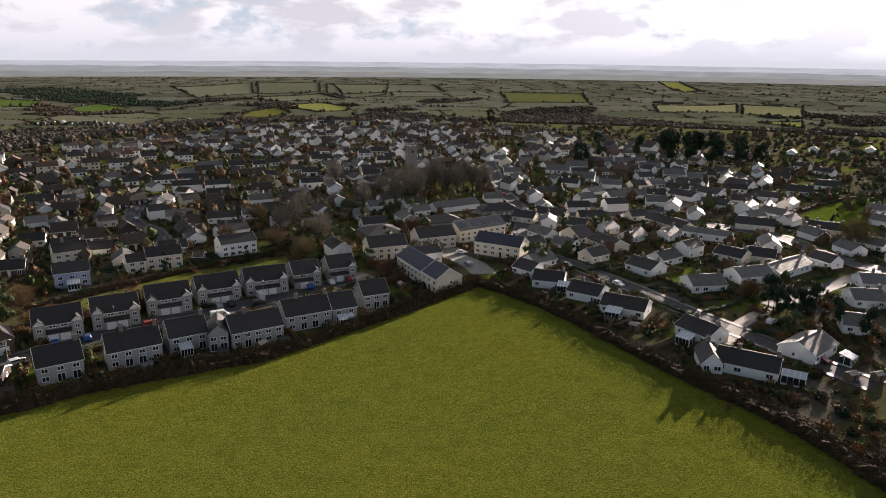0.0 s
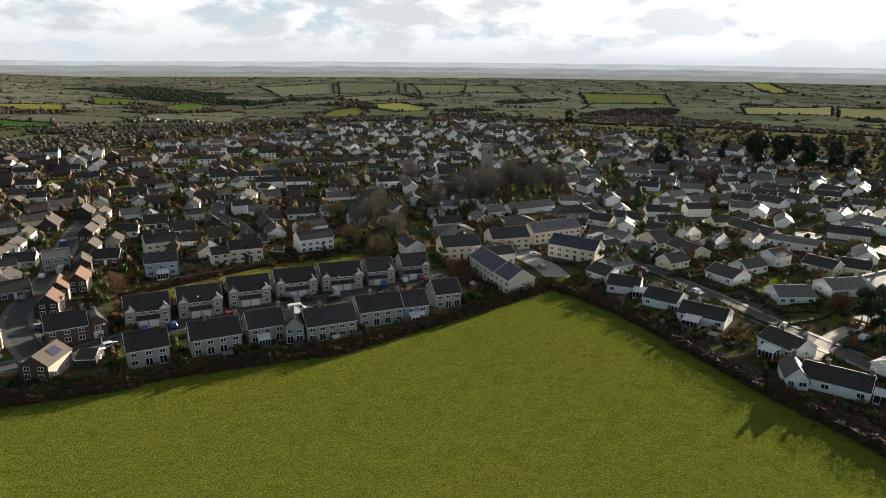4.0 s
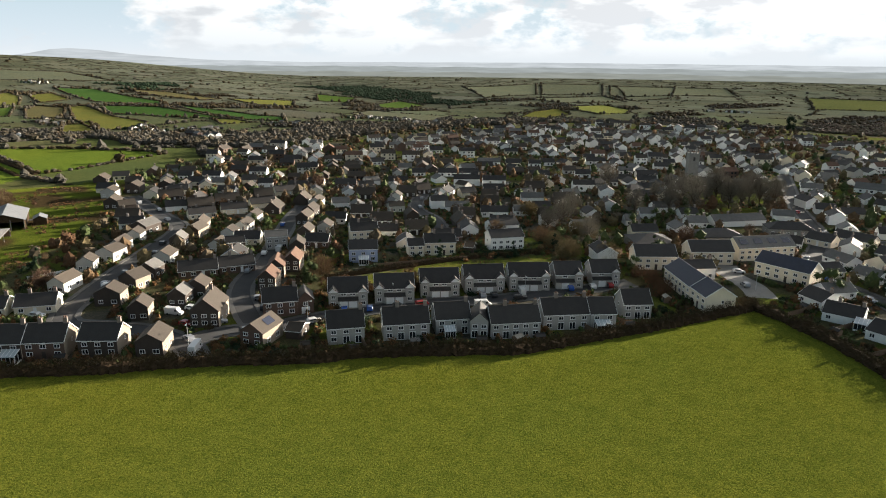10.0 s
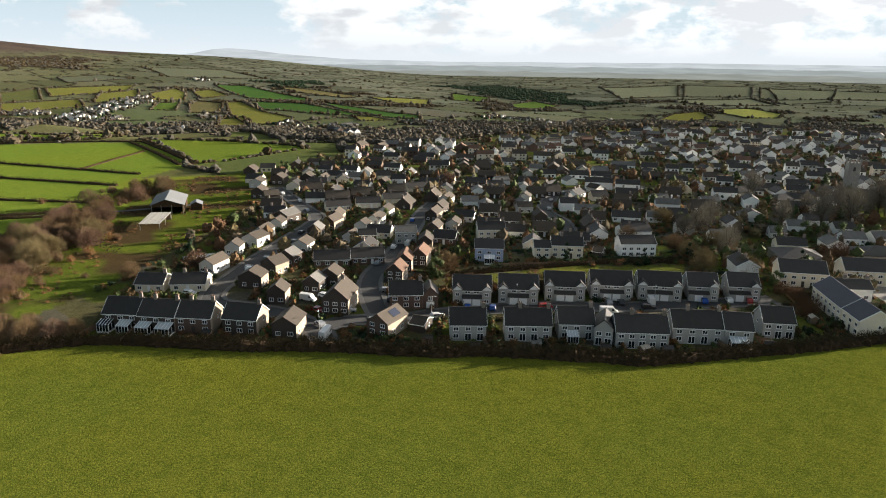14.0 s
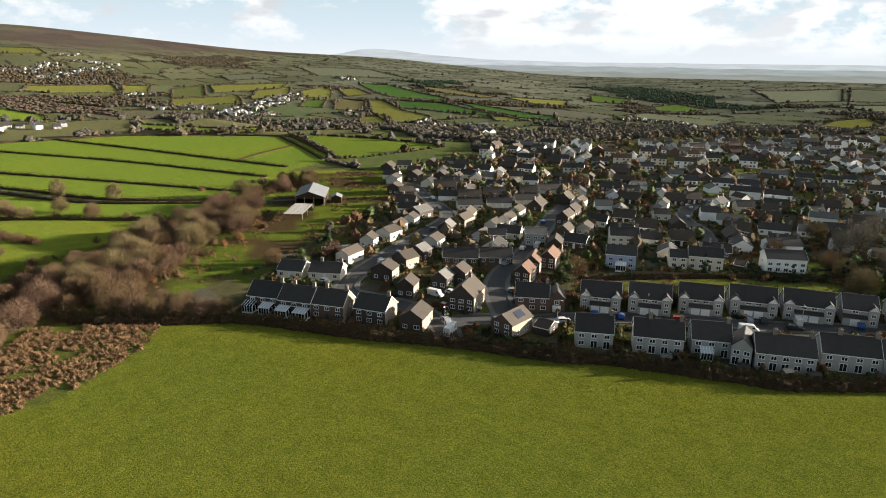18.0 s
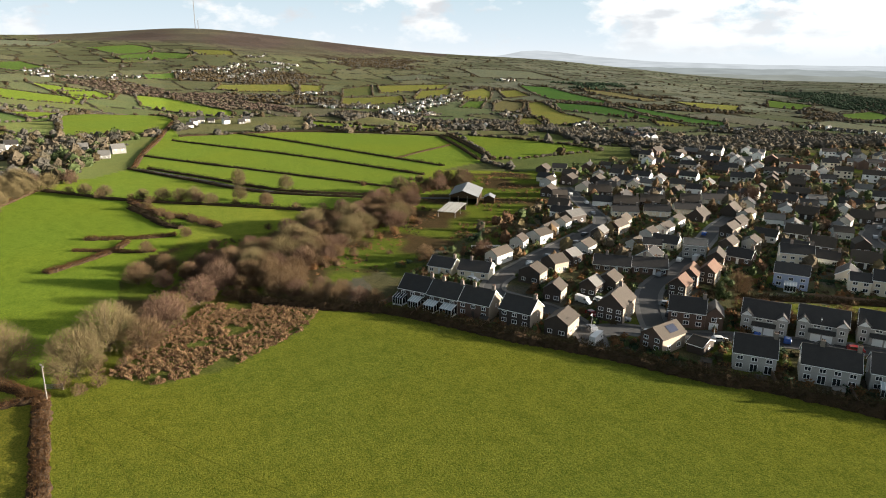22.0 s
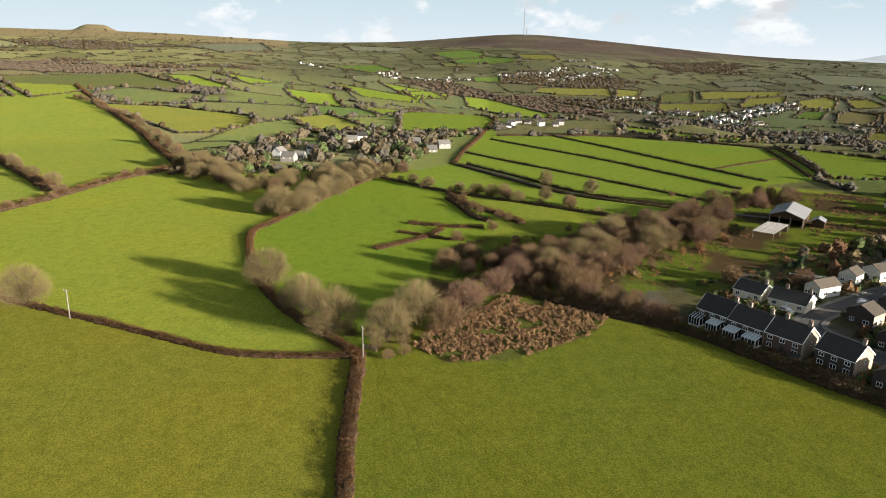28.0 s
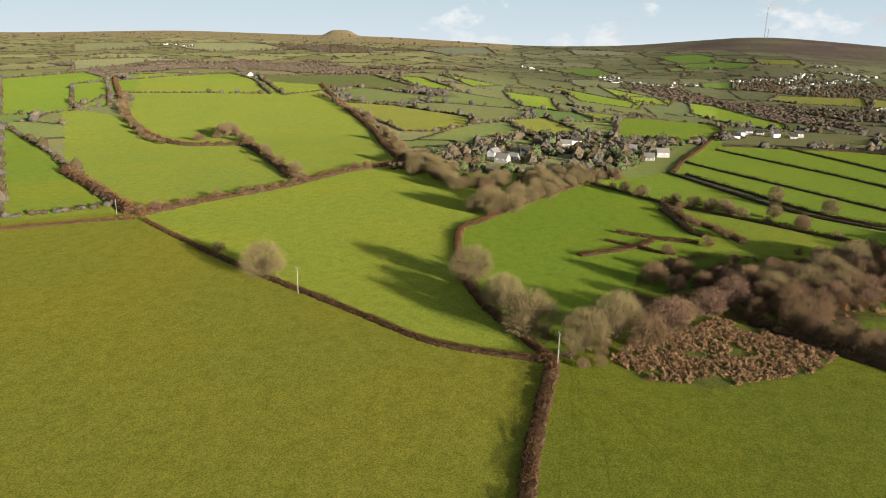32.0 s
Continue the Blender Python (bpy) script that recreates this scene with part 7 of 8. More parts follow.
def barn():
    """Open barn with sheeted slopes and an open end."""
    base = new("barn")
    base.matrix_world = pose(-281, 188, 0, 0, 0, 140)
    part("side_wall", boxes((-12, 6.0, 0, 12, 6.2, 4.5)), M["hedge_core"], base, "dark boarded wall")
    part("side_wall", boxes((-12, -7.4, 0, 12, -7.2, 4.2)), M["hedge_core"], base, "dark boarded wall")
    for x0 in (-12, 11.8):
        gable = bmesh.new()
        prism_into(gable, [(6.2, 3.6), (6.2, 4.5), (0, 6.8), (-7.4, 4.2), (-7.4, 3.3)], x0, x0 + 0.2)
        part("gable", gable, M["hedge_core"], base)
    part("back_wall", boxes((11.8, -7.2, 0, 12, 6.0, 3.4)), M["hedge_core"], base)
    for k in range(11):
        x0 = -12.6 + k * 2.29
        # the slope turned from the sun gets a darker sheet, its shade as colour
        for prof, mat in (([(6.7, 4.42), (6.7, 4.52), (0, 7.05), (0, 6.95)], "shaded_sheet"), ([(0, 6.95), (0, 7.05), (-8.0, 4.2), (-8.0, 4.1)], "steel_roof")):
            sheet = bmesh.new()
            prism_into(sheet, prof, x0, x0 + 2.26)
            part("roof_sheet", sheet, M[mat], base)
    for y in (-7.2, -2.4, 2.0, 6.0):
        part("post", boxes((-12.3, y - 0.15, 0, -12, y + 0.15, 4.3)), M["pole_wood"], base)
    tagged(base, "open farm barn with a grey metal roof", "barn")
    lean = new("lean_to")
    lean.matrix_world = pose(-271, 196, 0, 0, 0, 140)
    part("wall", gable_walls(7, 5, 2.8, 4.0), M["hedge_core"], lean)
    part("roof", gable_roof(7, 5, 2.8, 4.0, 0.3, 0.1), M["steel_roof"], lean)
    tagged(lean, "small dark lean-to with a metal roof beside the barn", "shed")
    s = new("farm_shed")
    s.matrix_world = pose(-258.5, 166, 0, 0, 0, 42)
    for x in (-3.9, 3.9):
        for y in (-9.3, 0, 9.3):
            part("post", boxes((x - 0.12, y - 0.12, 0, x + 0.12, y + 0.12, 2.7)), M["pole_wood"], s)
    part("back_wall", boxes((-4.2, 9.4, 0, 4.2, 9.6, 3.0)), M["wood"], s)
    for k in range(8):
        bm = bmesh.new()
        prism_into(bm, [(-9.75, 2.65), (-9.75, 2.75), (9.75, 3.25), (9.75, 3.15)], -4.3 + k * 1.075, -4.3 + k * 1.075 + (1.0 if k % 2 else 0.9))
        part("roof_sheet", bm, M["sheeting"], s)
    tagged(s, "low farm shed with a pale corrugated roof", "shed")


barn()

# ---- trees and hedges of the far country ----
def far_country():
    rng = np.random.default_rng(9)
    n = 360000
    az = np.radians(rng.uniform(-137, 36, n))
    r = 440 + (4300 - 440) * rng.random(n) ** 1.35
    x, y = r * np.sin(az), r * np.cos(az)
    num, edge = patchwork(x, y, 190.0)
    wood = woodland(x, y) * (r > 560)
    v = inside(x, y, VILLAGE) & (r < 820)
    own = inside(x, y, STRIPS) | inside(x, y, FAR_LEFT) | inside(x, y, LEFT_FIELD) | inside(x, y, RIGHT_FIELD)
    moor = (land(x, y) > moor_foot(np.degrees(az))) & (az < radians(-58)) & (az > radians(-88))
    side = (az < radians(-88)) & (r < 640)
    for _, poly in FIELDS:
        own |= inside(x, y, poly)
    keep = ((edge < 2.4) & (rng.random(n) < np.where(r < 1500, 0.75, 0.45)) & ~side) | ((wood > 0.5) & (rng.random(n) < np.where(r < 1500, 0.75, 0.55)) & ~side)
    keep &= ~v & ~own & ~moor
    hous = np.array([(a, b, c) for a, b, c in built if a * a + b * b > 400 ** 2])
    x, y, r, wood = x[keep], y[keep], r[keep], wood[keep]
    ok = np.ones(len(x), bool)
    for a, b, c in hous:
        ok &= (x - a) ** 2 + (y - b) ** 2 > (c + 4) ** 2
    x, y, r, wood = x[ok], y[ok], r[ok], wood[ok]
    tall = np.where(rng.random(len(x)) < np.where(r < 1300, 0.20, 0.07), rng.uniform(3.5, 7, len(x)), rng.uniform(1.3, 2.6, len(x)))
    tall = np.where(wood > 0.5, rng.uniform(2.4, 5.2, len(x)), tall) * (1 + 0.00012 * r)
    wide = tall * rng.uniform(0.42, 0.62, len(x)) + 0.5 + 0.0005 * r
    rows = np.stack([x, y, land(x, y), wide, tall], -1)
    red, dark = in_woods(x, y, ("russet",)), in_woods(x, y, ("dark",))
    rows[red, 4] *= 0.7
    near = r < 1500
    puffs("valley_trees", rows[near & ~red & ~dark], [M["far_wood"], M["grey_wood"], M["grey_wood"], M["tan_wood"], M["grey_wood"]], "bare brown hedgerows and woods across the valley", "trees", 26, 11)
    puffs("distant_hedgerows", rows[~near & ~red & ~dark], [M["grey_wood"], M["hedge_dark"], M["hedge_dark"]], "distant hedgerows and copses on the hillsides", "trees", 6, 12)
    puffs("russet_woods", rows[red], [M["russet_wood"], M["russet_wood"], M["tan_wood"], M["far_wood"]], "russet winter woods and heath scrub on the valley side", "trees", 22, 13)
    puffs("dark_plantations", rows[dark], [M["evergreen_dark"]], "dark conifer plantations on the far slopes", "trees", 14, 14)
    # hedge banks round the far fields
    rows = []
    for tone, poly in FIELDS:
        for (x0, y0), (x1, y1) in zip(poly, poly[1:] + poly[:1]):
            d = math.hypot(x1 - x0, y1 - y0)
            r0 = math.hypot(x0, y0)
            m = max(2, int(d / (2.6 + 0.0012 * r0)))
            for q in range(m):
                f = (q + rng.uniform(-.3, .3)) / m
                px, py = x0 + (x1 - x0) * f + rng.normal() * 0.8, y0 + (y1 - y0) * f + rng.normal() * 0.8
                if rng.random() < 0.93:
                    h = rng.uniform(3.5, 7.0) if rng.random() < 0.10 else rng.uniform(1.4, 2.6)
                    rows.append((px, py, float(land(px, py)), 0.9 + 0.42 * h + 0.0004 * r0, h * (1 + 0.0002 * r0)))
    puffs("field_edge_hedges", rows, [M["hedge_dark"], M["hedge_dark"], M["far_wood"], M["grey_wood"]], "dark hedge banks with small trees round the far fields", "hedges", 16, 17)


far_country()
leafage = random.Random(91)
rows = []
for x, y, turn, w, *rest in crowd:
    if math.hypot(x, y) > 830 and not inside(x, y, VILLAGE):
        for _ in range(4):
            q, d = leafage.uniform(0, 6.28), leafage.uniform(8, 22)
            h = leafage.uniform(2, 6)
            rows.append((x + d * math.cos(q), y + d * math.sin(q), float(land(x + d * math.cos(q), y + d * math.sin(q))), h * 0.5 + 0.8, h))
puffs("hamlet_trees", rows, [M["far_wood"], M["hedge_dark"], M["evergreen_dark"], M["grey_wood"]], "bare and evergreen trees round the distant hamlets", "trees", 26, 92)
groves = random.Random(63)
rows = []
tries = 0
while tries < 9000 and len(rows) < 1500:
    tries += 1
    a, r = radians(groves.uniform(-56, 36)), groves.uniform(240, 830)
    x, y = r * math.sin(a), r * math.cos(a)
    if inside(x, y, VILLAGE) and clear_of(x, y, 1.2, 0.5) and noise.noise((x * 0.02, y * 0.02, 9)) > -0.15:
        h = groves.uniform(2.5, 6.5)
        rows.append((x, y, float(land(x, y)), h * groves.uniform(0.35, 0.5), h))
puffs("village_trees", rows, [M["twig"], M["twig_olive"], M["tan_wood"], M["russet"], M["evergreen"]], "small bare and evergreen trees among the far village houses", "trees", 40, 64)
near_rows, far_rows = [], []
bound = random.Random(66)
for x, y, turn, w, d in plots:
    r = math.hypot(x, y)
    if r > 700 or not inside(x, y, VILLAGE):
        continue
    c, q = math.cos(radians(turn)), math.sin(radians(turn))
    a, b = w / 2 + 2.6, d / 2 + 6.0
    step = 1.0 if r < 340 else 2.0
    for (x0, y0), (x1, y1) in (((-a, -b), (a, -b)), ((a, -b), (a, b)), ((-a, b), (a, b)), ((-a, -b), (-a, b))):
        if bound.random() < (0.35 if r < 340 else 0.55):
            continue
        high = bound.uniform(0.9, 2.0)
        n = int(math.hypot(x1 - x0, y1 - y0) / step)
        for k in range(n):
            u, v = x0 + (x1 - x0) * k / n, y0 + (y1 - y0) * k / n
            px, py = x + u * c - v * q, y + u * q + v * c
            if clear_of(px, py, -1.2, 0.2) and inside(px, py, VILLAGE) and not kept_clear(px, py):
                (near_rows if r < 340 else far_rows).append((px, py, float(land(px, py)), 0.45 + 0.35 * step, high * bound.uniform(0.8, 1.25)))
puffs("plot_hedges", near_rows, [M["evergreen"], M["evergreen"], M["hedge_dark"], M["hedge"]], "dark clipped hedges round the garden plots", "hedges", 30, 67, heart=0.85)
puffs("far_plot_hedges", far_rows, [M["evergreen"], M["hedge_dark"], M["tan_wood"], M["hedge"]], "dark hedges round the plots of the far village", "hedges", 5, 68)
yard = random.Random(41)
around = []
while len(around) < 620:
    x, y = yard.uniform(-640, -415), yard.uniform(-120, 85)
    if clear_of(x, y, 3, 1) and abs((y + 30) - (x + 500) * -0.35) < 75 and noise.noise((x * 0.03, y * 0.03, 1)) > -0.2 and not inside(x, y, FAR_LEFT) and not inside(x, y, STRIPS):
        h = yard.choice((2.0, 3.5, 5.0, 7.0)) * yard.uniform(0.8, 1.2)
        around.append((x, y, 0.0, h * 0.55 + 0.4, h))
puffs("farm_garden_growth", around, [M["tan_wood"], M["far_wood"], M["grey_wood"], M["evergreen"], M["hedge_dark"]], "bare bushes and evergreens round the farm houses", "shrubs", 60, 14)


def masts():
    az = radians(-77.4)
    for k, (d, h, w) in enumerate(((4420, 168, 1.4), (4380, 52, 1.3))):
        q = az + k * radians(0.22)
        x, y = d * math.sin(q), d * math.cos(q)
        base = new("radio_mast")
        base.matrix_world = pose(x, y, float(land(x, y)), 0, 0, 0)
        part("lattice", boxes((-w, -w, -2, w, w, h)), M["tile_grey"], base)
        part("aerial", boxes((-0.5 * w, -0.5 * w, h, 0.5 * w, 0.5 * w, h + 8)), M["steel"], base)
        tagged(base, "tall slender radio mast on the moor hill", "mast")


masts()


# ---- poles, lamps, gate, vehicles, garden things ----
def pole_post(x, y, turn, high=8.5):
    base = new("electricity_pole")
    base.matrix_world = pose(x, y, 0, 0, 0, turn)
    bm = bmesh.new()
    bmesh.ops.create_cone(bm, cap_ends=True, segments=10, radius1=0.14, radius2=0.10, depth=high, matrix=Matrix.Translation((0, 0, high / 2)))
    part("pole", bm, M["pole_wood"], base)
    part("crossarm", boxes((-0.9, -0.06, high - 0.45, 0.9, 0.06, high - 0.3)), M["pole_wood"], base)
    for k in (-0.8, 0, 0.8):
        shared_part("insulator", lambda: boxes((-0.05, -0.05, 0, 0.05, 0.05, 0.2)), "insulator", M["stone"], base, (k, 0, high - 0.3))
    tagged(base, "wooden electricity pole with a crossarm in the hedge", "pole", "electricity poles")


for x, y, t in [(-182, -81, 70), (-150, -2, 20), (-252, -194, 40)]:
    pole_post(x, y, t)


def street_lamp(x, y, turn):
    base = new("street_lamp")
    base.matrix_world = pose(x, y, 0.1, 0, 0, turn)
    bm = bmesh.new()
    bmesh.ops.create_cone(bm, cap_ends=True, segments=8, radius1=0.10, radius2=0.06, depth=6, matrix=Matrix.Translation((0, 0, 3)))
    part("post", bm, M["steel"], base)
    part("arm", boxes((-0.04, -0.9, 5.85, 0.04, 0.05, 5.95)), M["steel"], base)
    part("lantern", boxes((-0.13, -1.3, 5.82, 0.13, -0.8, 5.98)), M["upvc"], base)
    tagged(base, "grey steel street lamp beside the road", "street lamp", "street lamps")


for x, y, t in [(-120, 121, 30), (-102, 147, 120), (-54, 194, 30), (-88, 171, 30), (12, 228, 0)]:
    street_lamp(x, y, t)


def car_meshes(kind):
    """Body with rounded profile, glass and wheels; long side along x."""
    L, H = {"car": (4.2, 1.45), "van": (5.2, 2.2), "camper": (6.0, 2.7)}[kind]
    body, glass = bmesh.new(), bmesh.new()
    if kind == "car":
        prof = [(-L / 2, 0.3), (L / 2, 0.3), (L / 2, 0.75), (L / 2 - 0.25, 0.88), (L / 2 - 1.1, 0.95), (L / 2 - 1.75, H), (-L / 2 + 0.6, H), (-L / 2 + 0.05, 0.95)]
    elif kind == "van":
        prof = [(-L / 2, 0.3), (L / 2, 0.3), (L / 2, 0.95), (L / 2 - 0.7, 1.2), (L / 2 - 1.4, H), (-L / 2, H)]
    else:
        prof = [(-L / 2, 0.35), (L / 2, 0.35), (L / 2, 1.0), (L / 2 - 0.6, 1.2), (L / 2 - 0.9, 1.75), (L / 2 - 0.3, 1.85), (L / 2 - 0.5, H), (-L / 2, H)]
    a = [body.verts.new((x, -0.85, z)) for x, z in prof]
    b = [body.verts.new((x, 0.85, z)) for x, z in prof]
    body.faces.new(a[::-1]), body.faces.new(b)
    for i in range(len(prof)):
        body.faces.new((a[i], a[(i + 1) % len(prof)], b[(i + 1) % len(prof)], b[i]))
    bmesh.ops.recalc_face_normals(body, faces=body.faces)
    bmesh.ops.bevel(body, geom=list(body.edges), offset=0.06, segments=1, affect="EDGES")
    x0, x1 = (-L / 2 + 0.75, L / 2 - 1.75) if kind == "car" else (L / 2 - 1.9, L / 2 - 1.25)
    z0, z1 = (1.0, H - 0.1) if kind == "car" else (1.25, 1.75)
    box_into(glass, x0, -0.875, z0, x1, 0.875, z1)
    wheel = bmesh.new()
    bmesh.ops.create_cone(wheel, cap_ends=True, segments=12, radius1=0.32, radius2=0.32, depth=0.2, matrix=Matrix.Rotation(math.pi / 2, 4, "X"))
    screen = bmesh.new()
    zs = 0.5 * (z0 + z1)
    xs = L / 2 - (1.42 if kind == "car" else 1.0)
    vs = [screen.verts.new(p) for p in ((xs + 0.25, -0.7, z0 - 0.02), (xs + 0.25, 0.7, z0 - 0.02), (xs - 0.2, 0.65, z1 - 0.05), (xs - 0.2, -0.65, z1 - 0.05))]
    screen.faces.new(vs)
    return L, body, glass, wheel, screen


NAMES = {"car": "parked hatchback car", "van": "parked panel van", "camper": "parked white camper van with a raised roof"}
COLOURS = ["white", "black", "dark red", "blue", "silver", "dark grey"]
fleet = {}


def vehicle(x, y, turn, kind="car", paint=0):
    key = (kind, paint)
    m = pose(x, y, 0.10, 0, 0, turn)
    if key in fleet:
        c = copy_thing(fleet[key], m)
        return c
    L, body, glass, wheel, screen = car_meshes(kind)
    base = new(kind if kind == "car" else ("van" if kind == "van" else "camper_van"))
    base.matrix_world = m
    part("body", body, M["car%d" % paint], base)
    part("cabin_glass", glass, M["glass"], base)
    part("windscreen", screen, M["glass"], base)
    wm = bpy.data.meshes.new("wheel")
    wheel.to_mesh(wm)
    wheel.free()
    wm.materials.append(M["tyre"])
    for wx in (-L * 0.31, L * 0.31):
        for wy in (-0.78, 0.78):
            w = new("wheel", wm)
            w.parent, w.location = base, (wx, wy, 0.32)
    for s in (-0.6, 0.6):
        shared_part("headlight", lambda: boxes((-0.03, -0.16, -0.07, 0.03, 0.16, 0.07)), "headlight", M["upvc"], base, (L / 2 - 0.01, s, 0.66))
    text = COLOURS[paint] + " " + NAMES[kind] if kind != "camper" else NAMES[kind]
    tagged(base, text + " on the tarmac", kind if kind != "camper" else "camper van", "parked vehicles")
    fleet[key] = base
    return base


for x, y, t, k, p in [(-62, 178, 30, "van", 0), (-55, 194, 120, "van", 0), (-54, 189, 30, "car", 1), (-65, 186, 120, "car", 4), (-62, 188, 120, "car", 1), (-100, 147, 50, "car", 0), (-97, 158, 120, "car", 3),
                     (-91, 162, 120, "car", 3), (-42, 204, 115, "car", 3), (-36, 209, 115, "car", 0), (-31, 212, 115, "car", 2), (-139, 136, 10, "van", 0), (-137, 141, 10, "car", 0), (-130, 131, 0, "car", 2)]:
    vehicle(x, y, t, k, p)
for x, y, t, k, p in [(-123, 136, 40, "car", 4), (-172, 119, 20, "car", 0), (-176, 146, 110, "car", 0), (-2, 238, 10, "car", 1), (7, 246, 10, "car", 0), (-84, 167, 35, "car", 1), (-125, 156, 40, "car", 4), (-152, 203, 110, "van", 0),
                     (-181, 158, 115, "car", 5), (-190, 180, 115, "car", 1), (-204, 211, 130, "car", 5), (-119, 150, 120, "car", 1), (36, 245, -55, "car", 0), (44, 231, -50, "car", 4), (57, 210, -60, "car", 0), (92, 178, 40, "car", 0),
                     (152, 250, 80, "car", 0), (70, 312, 0, "car", 4), (118, 336, 40, "car", 0), (150, 372, 45, "car", 4), (168, 390, 45, "car", 0)]:
    vehicle(x, y, t, k, p)
vehicle(-115.5, 118.5, 115, "camper", 0)
kerb = random.Random(88)
parked = 0
for line, half in ROADS[:8]:
    for k in range(2, len(line) - 2, 4):
        x, y, hx, hy = line[k]
        if 170 < math.hypot(x, y) < 420 and parked < 26 and kerb.random() < 0.6:
            side = kerb.choice((-1, 1))
            off = half - 2.6
            vehicle(x - side * hy * off, y + side * hx * off, math.degrees(math.atan2(hy, hx)), "car", kerb.choice((0, 0, 1, 2, 3, 4, 4, 5)))
            parked += 1


def conservatory(x, y, turn, w=3.2, d=3.0, roof="glass", text="white framed glass conservatory against a house"):
    base = new("conservatory")
    base.matrix_world = pose(x, y, 0, 0, 0, turn)
    part("plinth", boxes((-w / 2, -d / 2, 0, w / 2, d / 2, 0.5)), M["render_white"], base)
    part("glazing", boxes((-w / 2 + 0.05, -d / 2 + 0.05, 0.5, w / 2 - 0.05, d / 2 - 0.05, 2.2)), M["glass"], base)
    for k in range(5):
        part("mullion", boxes((-w / 2 + k * (w - 0.09) / 4, -d / 2 - 0.01, 0.5, -w / 2 + k * (w - 0.09) / 4 + 0.09, -d / 2 + 0.08, 2.2)), M["upvc"], base)
    for s in (-1, 1):
        for k in range(2):
            part("side_mullion", boxes((s * w / 2 - 0.05, -d / 2 + 0.2 + k * d / 2, 0.5, s * w / 2 + 0.05, -d / 2 + 0.3 + k * d / 2, 2.2)), M["upvc"], base)
    rf = bmesh.new()
    prism_into(rf, [(-d / 2 - 0.15, 2.2), (-d / 2 - 0.15, 2.3), (d / 2, 3.05), (d / 2, 2.95)], -w / 2 - 0.1, w / 2 + 0.1)
    part("roof", rf, M["solar" if roof == "blue" else "polycarb"], base)
    sl = math.atan2(0.75, d + 0.15)
    for k in range(5):
        bar = part("roof_bar", boxes((-0.05, -(d + 0.1) / 2, 0, 0.05, (d + 0.1) / 2, 0.06)), M["upvc"], base)
        bar.location, bar.rotation_euler = (-w / 2 + k * w / 4, -0.07, 2.68), (sl, 0, 0)
    tagged(base, text, "conservatory", "conservatories")


for x, y, t, w, d, r in [(-165.2, 88.6, 30, 3.2, 3.0, "blue"), (-160.6, 91.2, 29, 3.2, 3.2, "pale"), (-155.4, 93.2, 28, 3.4, 2.8, "glass"), (-150.6, 95.9, 28, 3.8, 3.0, "glass"), (-62.2, 152.8, 33, 2.8, 2.6, "pale"), (-26.3, 173.4, 27, 4.0, 2.6, "glass"),
                         (-114.6, 200.6, 30, 3.4, 2.6, "pale"), (38.2, 203.5, -17, 4.0, 3.4, "pale"), (47.5, 191.5, -34, 3.8, 3.2, "pale"), (48.4, 180.9, -30, 4.2, 3.6, "glass"), (62.5, 162.6, -48, 3.8, 3.2, "glass"), (79.5, 140.6, -31, 5.0, 2.4, "pale"), (98, 151.5, 39, 3.4, 3.0, "pale")]:
    conservatory(x, y, t, w, d, r)


def shed(x, y, turn, w=2.4, d=1.9, text="small wooden garden shed with a felt roof", roof="slate"):
    base = new("garden_shed")
    base.matrix_world = pose(x, y, 0, 0, 0, turn)
    part("wall", gable_walls(w, d, 1.8, 2.3), M["wood"], base)
    part("roof", gable_roof(w, d, 1.8, 2.3, 0.12, 0.05), M[roof], base)
    shared_part("shed_door", lambda: boxes((-0.4, -0.03, 0.05, 0.4, 0.02, 1.7)), "door", M["brick_dark"], base, (0, -d / 2, 0))
    tagged(base, text, "shed", "garden sheds")


for x, y, t, r in [(-68, 144, 33, "tile_grey"), (-45, 157, 60, "gravel"), (-53, 152, 33, "slate"), (-80, 134, 33, "slate"), (-92, 131, 33, "tile_tan"), (-40, 160, 33, "slate"), (31, 196, -40, "slate"), (46, 176, -40, "tile_tan"), (52, 172, -40, "gravel"),
                   (66, 148, -30, "gravel"), (94, 143, 20, "gravel"), (100, 143, 20, "gravel"), (-20, 178, 27, "slate"), (-140, 101, 30, "slate"), (-13, 205, -60, "gravel"), (25, 214, -48, "slate")]:
    shed(x, y, t, roof=r)


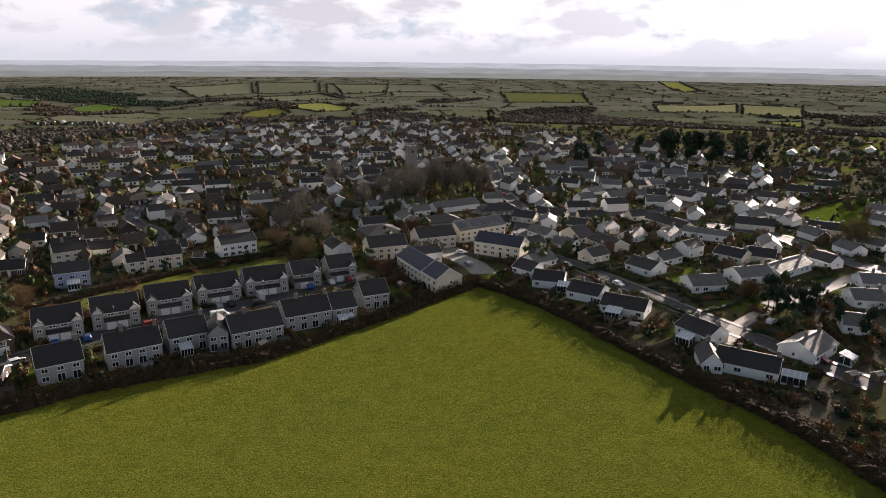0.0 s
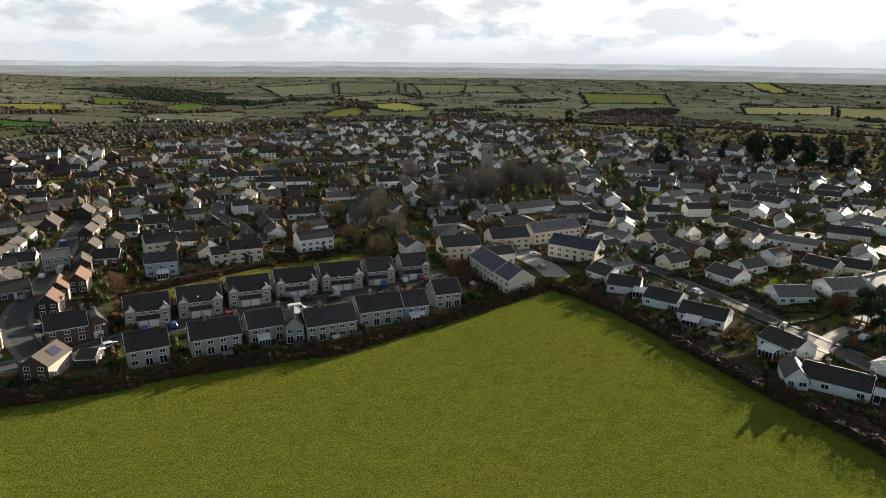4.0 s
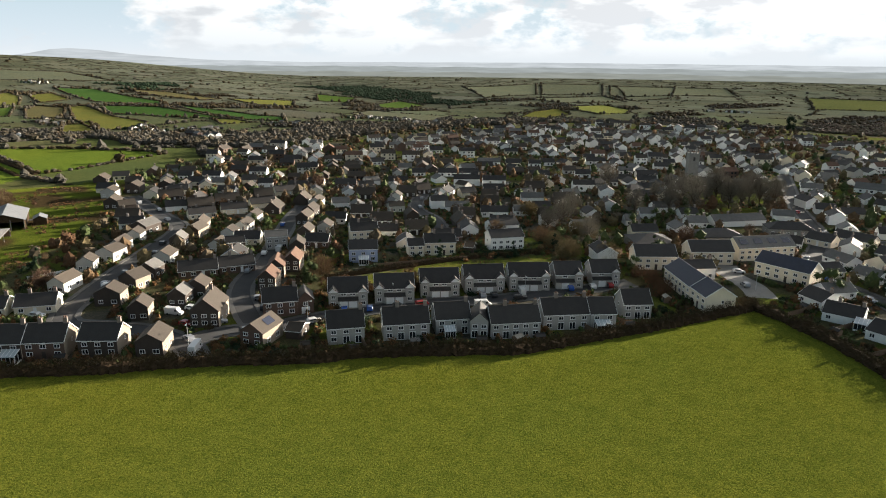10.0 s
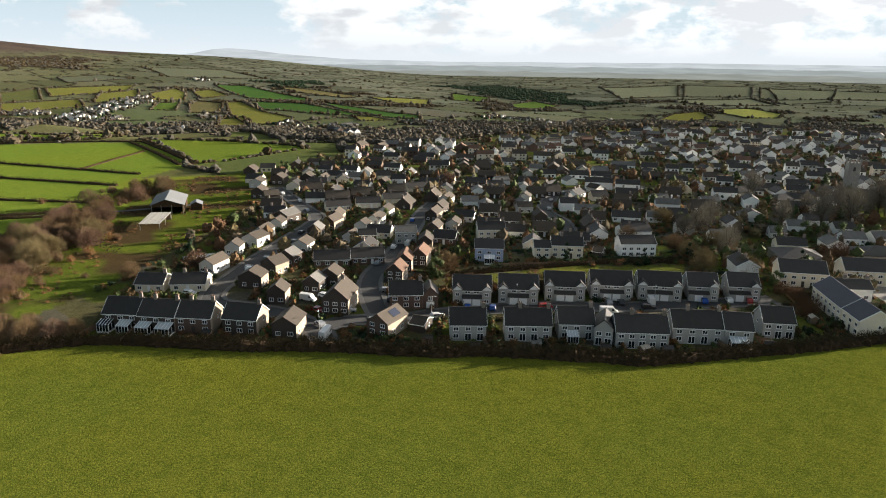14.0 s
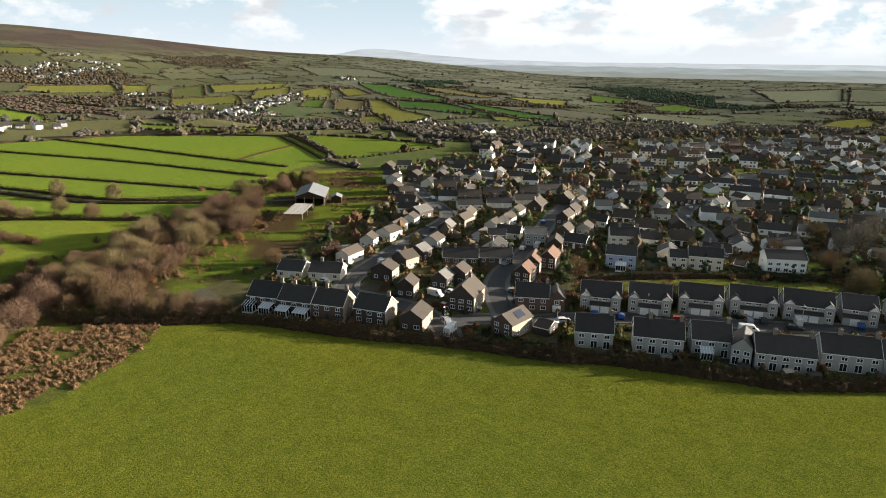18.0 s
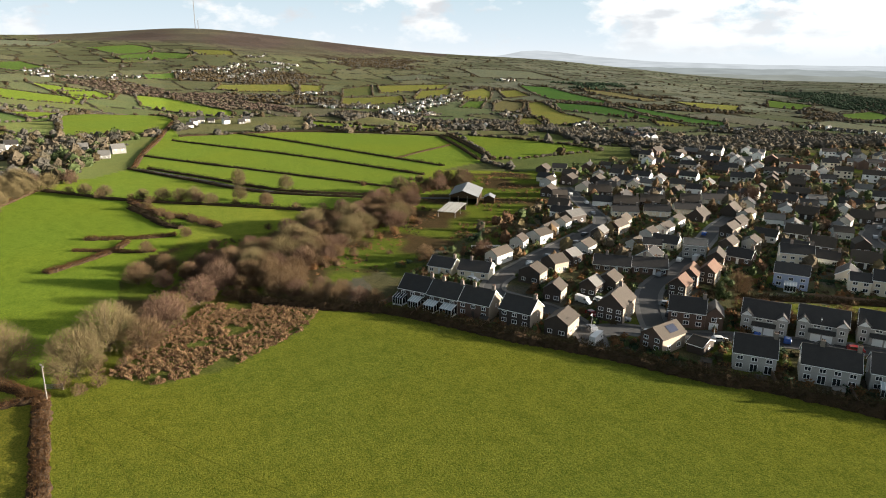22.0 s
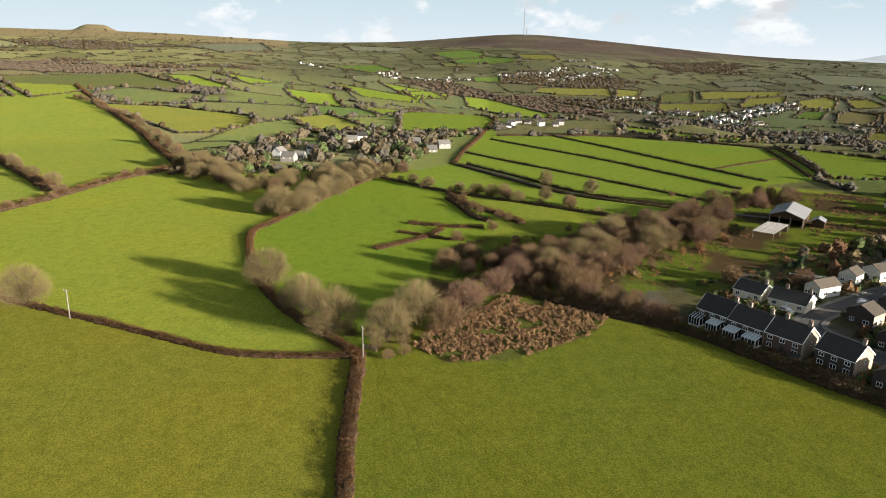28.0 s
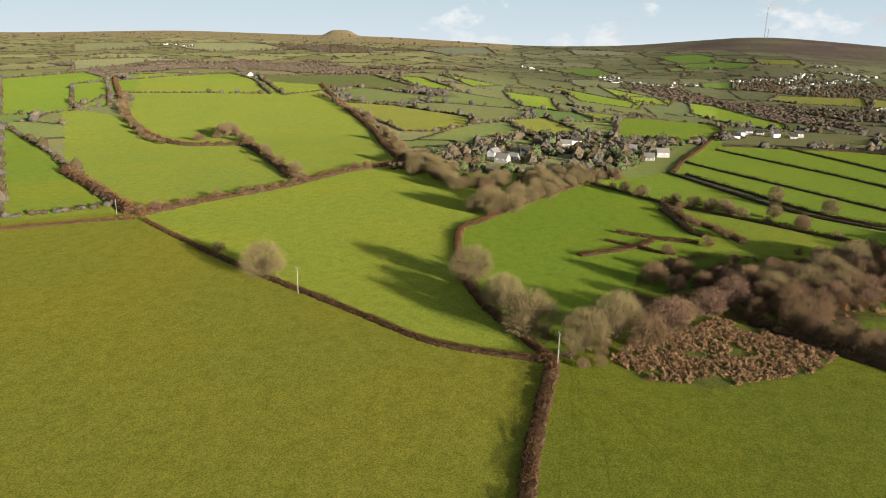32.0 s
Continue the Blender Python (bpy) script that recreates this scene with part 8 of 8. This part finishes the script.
def fence(x0, y0, x1, y1, high=1.6, mat="wood", text="brown wooden garden fence between two plots"):
    base = new("garden_fence")
    ang = math.degrees(math.atan2(y1 - y0, x1 - x0))
    L = math.hypot(x1 - x0, y1 - y0)
    base.matrix_world = pose(x0, y0, 0, 0, 0, ang)
    n = max(1, round(L / 1.9))
    s = L / n
    for i in range(n + 1):
        shared_part(("fpost", high, mat), lambda: boxes((-0.06, -0.06, -0.2, 0.06, 0.06, high + 0.1)), "post", M[mat], base, (i * s, 0, 0))
        if i < n:
            shared_part(("fpanel", high, round(s, 1), mat), lambda: boxes((0.06, -0.025, 0.05, round(s, 1) - 0.06, 0.025, high)), "panel", M[mat], base, (i * s, 0, 0))
    tagged(base, text, "fence", "garden fences")


# plots behind the houses that back on to the field
for (hx, hy), (ex, ey) in [((-170, 92), (-166, 82)), ((-160, 94), (-154, 86)), ((-151, 98), (-145, 92)), ((-142, 103), (-136, 97)), ((-131, 108), (-126, 103)), ((-94, 134), (-89, 127)), ((-82, 141), (-76, 135)), ((-69, 150), (-63, 143)), ((-56, 156), (-52, 149)),
                           ((-43, 165), (-38, 158)), ((-32, 174), (-27, 170)), ((-24, 182), (-17, 180)), ((27, 215), (20, 206)), ((37, 206), (29, 196)), ((47, 194), (37, 183)), ((56, 181), (44, 170)), ((60, 164), (51, 157))]:
    fence(hx, hy, ex, ey)
fence(-110, 199, -90, 217, 1.4, "wood", "long brown fence below the cream house")
fence(-90, 217, -84, 222, 1.4, "wood", "long brown fence below the cream house")
fence(-204, 140, -196, 158, 1.3, "upvc", "white garden wall along the road")


def gate(x, y, turn):
    base = new("field_gate")
    base.matrix_world = pose(x, y, 0, 0, 0, turn)
    for k in range(5):
        part("bar", boxes((-1.7, -0.025, 0.25 + k * 0.23, 1.7, 0.025, 0.31 + k * 0.23)), M["steel"], base)
    for s in (-1.85, 1.85):
        part("gatepost", boxes((s - 0.12, -0.12, -0.2, s + 0.12, 0.12, 1.5)), M["pole_wood"], base)
    part("brace", boxes((-1.7, -0.04, 0.2, -1.64, 0.04, 1.25), (1.64, -0.04, 0.2, 1.7, 0.04, 1.25)), M["steel"], base)
    tagged(base, "galvanised field gate between hedge banks", "gate")


gate(-155.5, -0.5, 60)
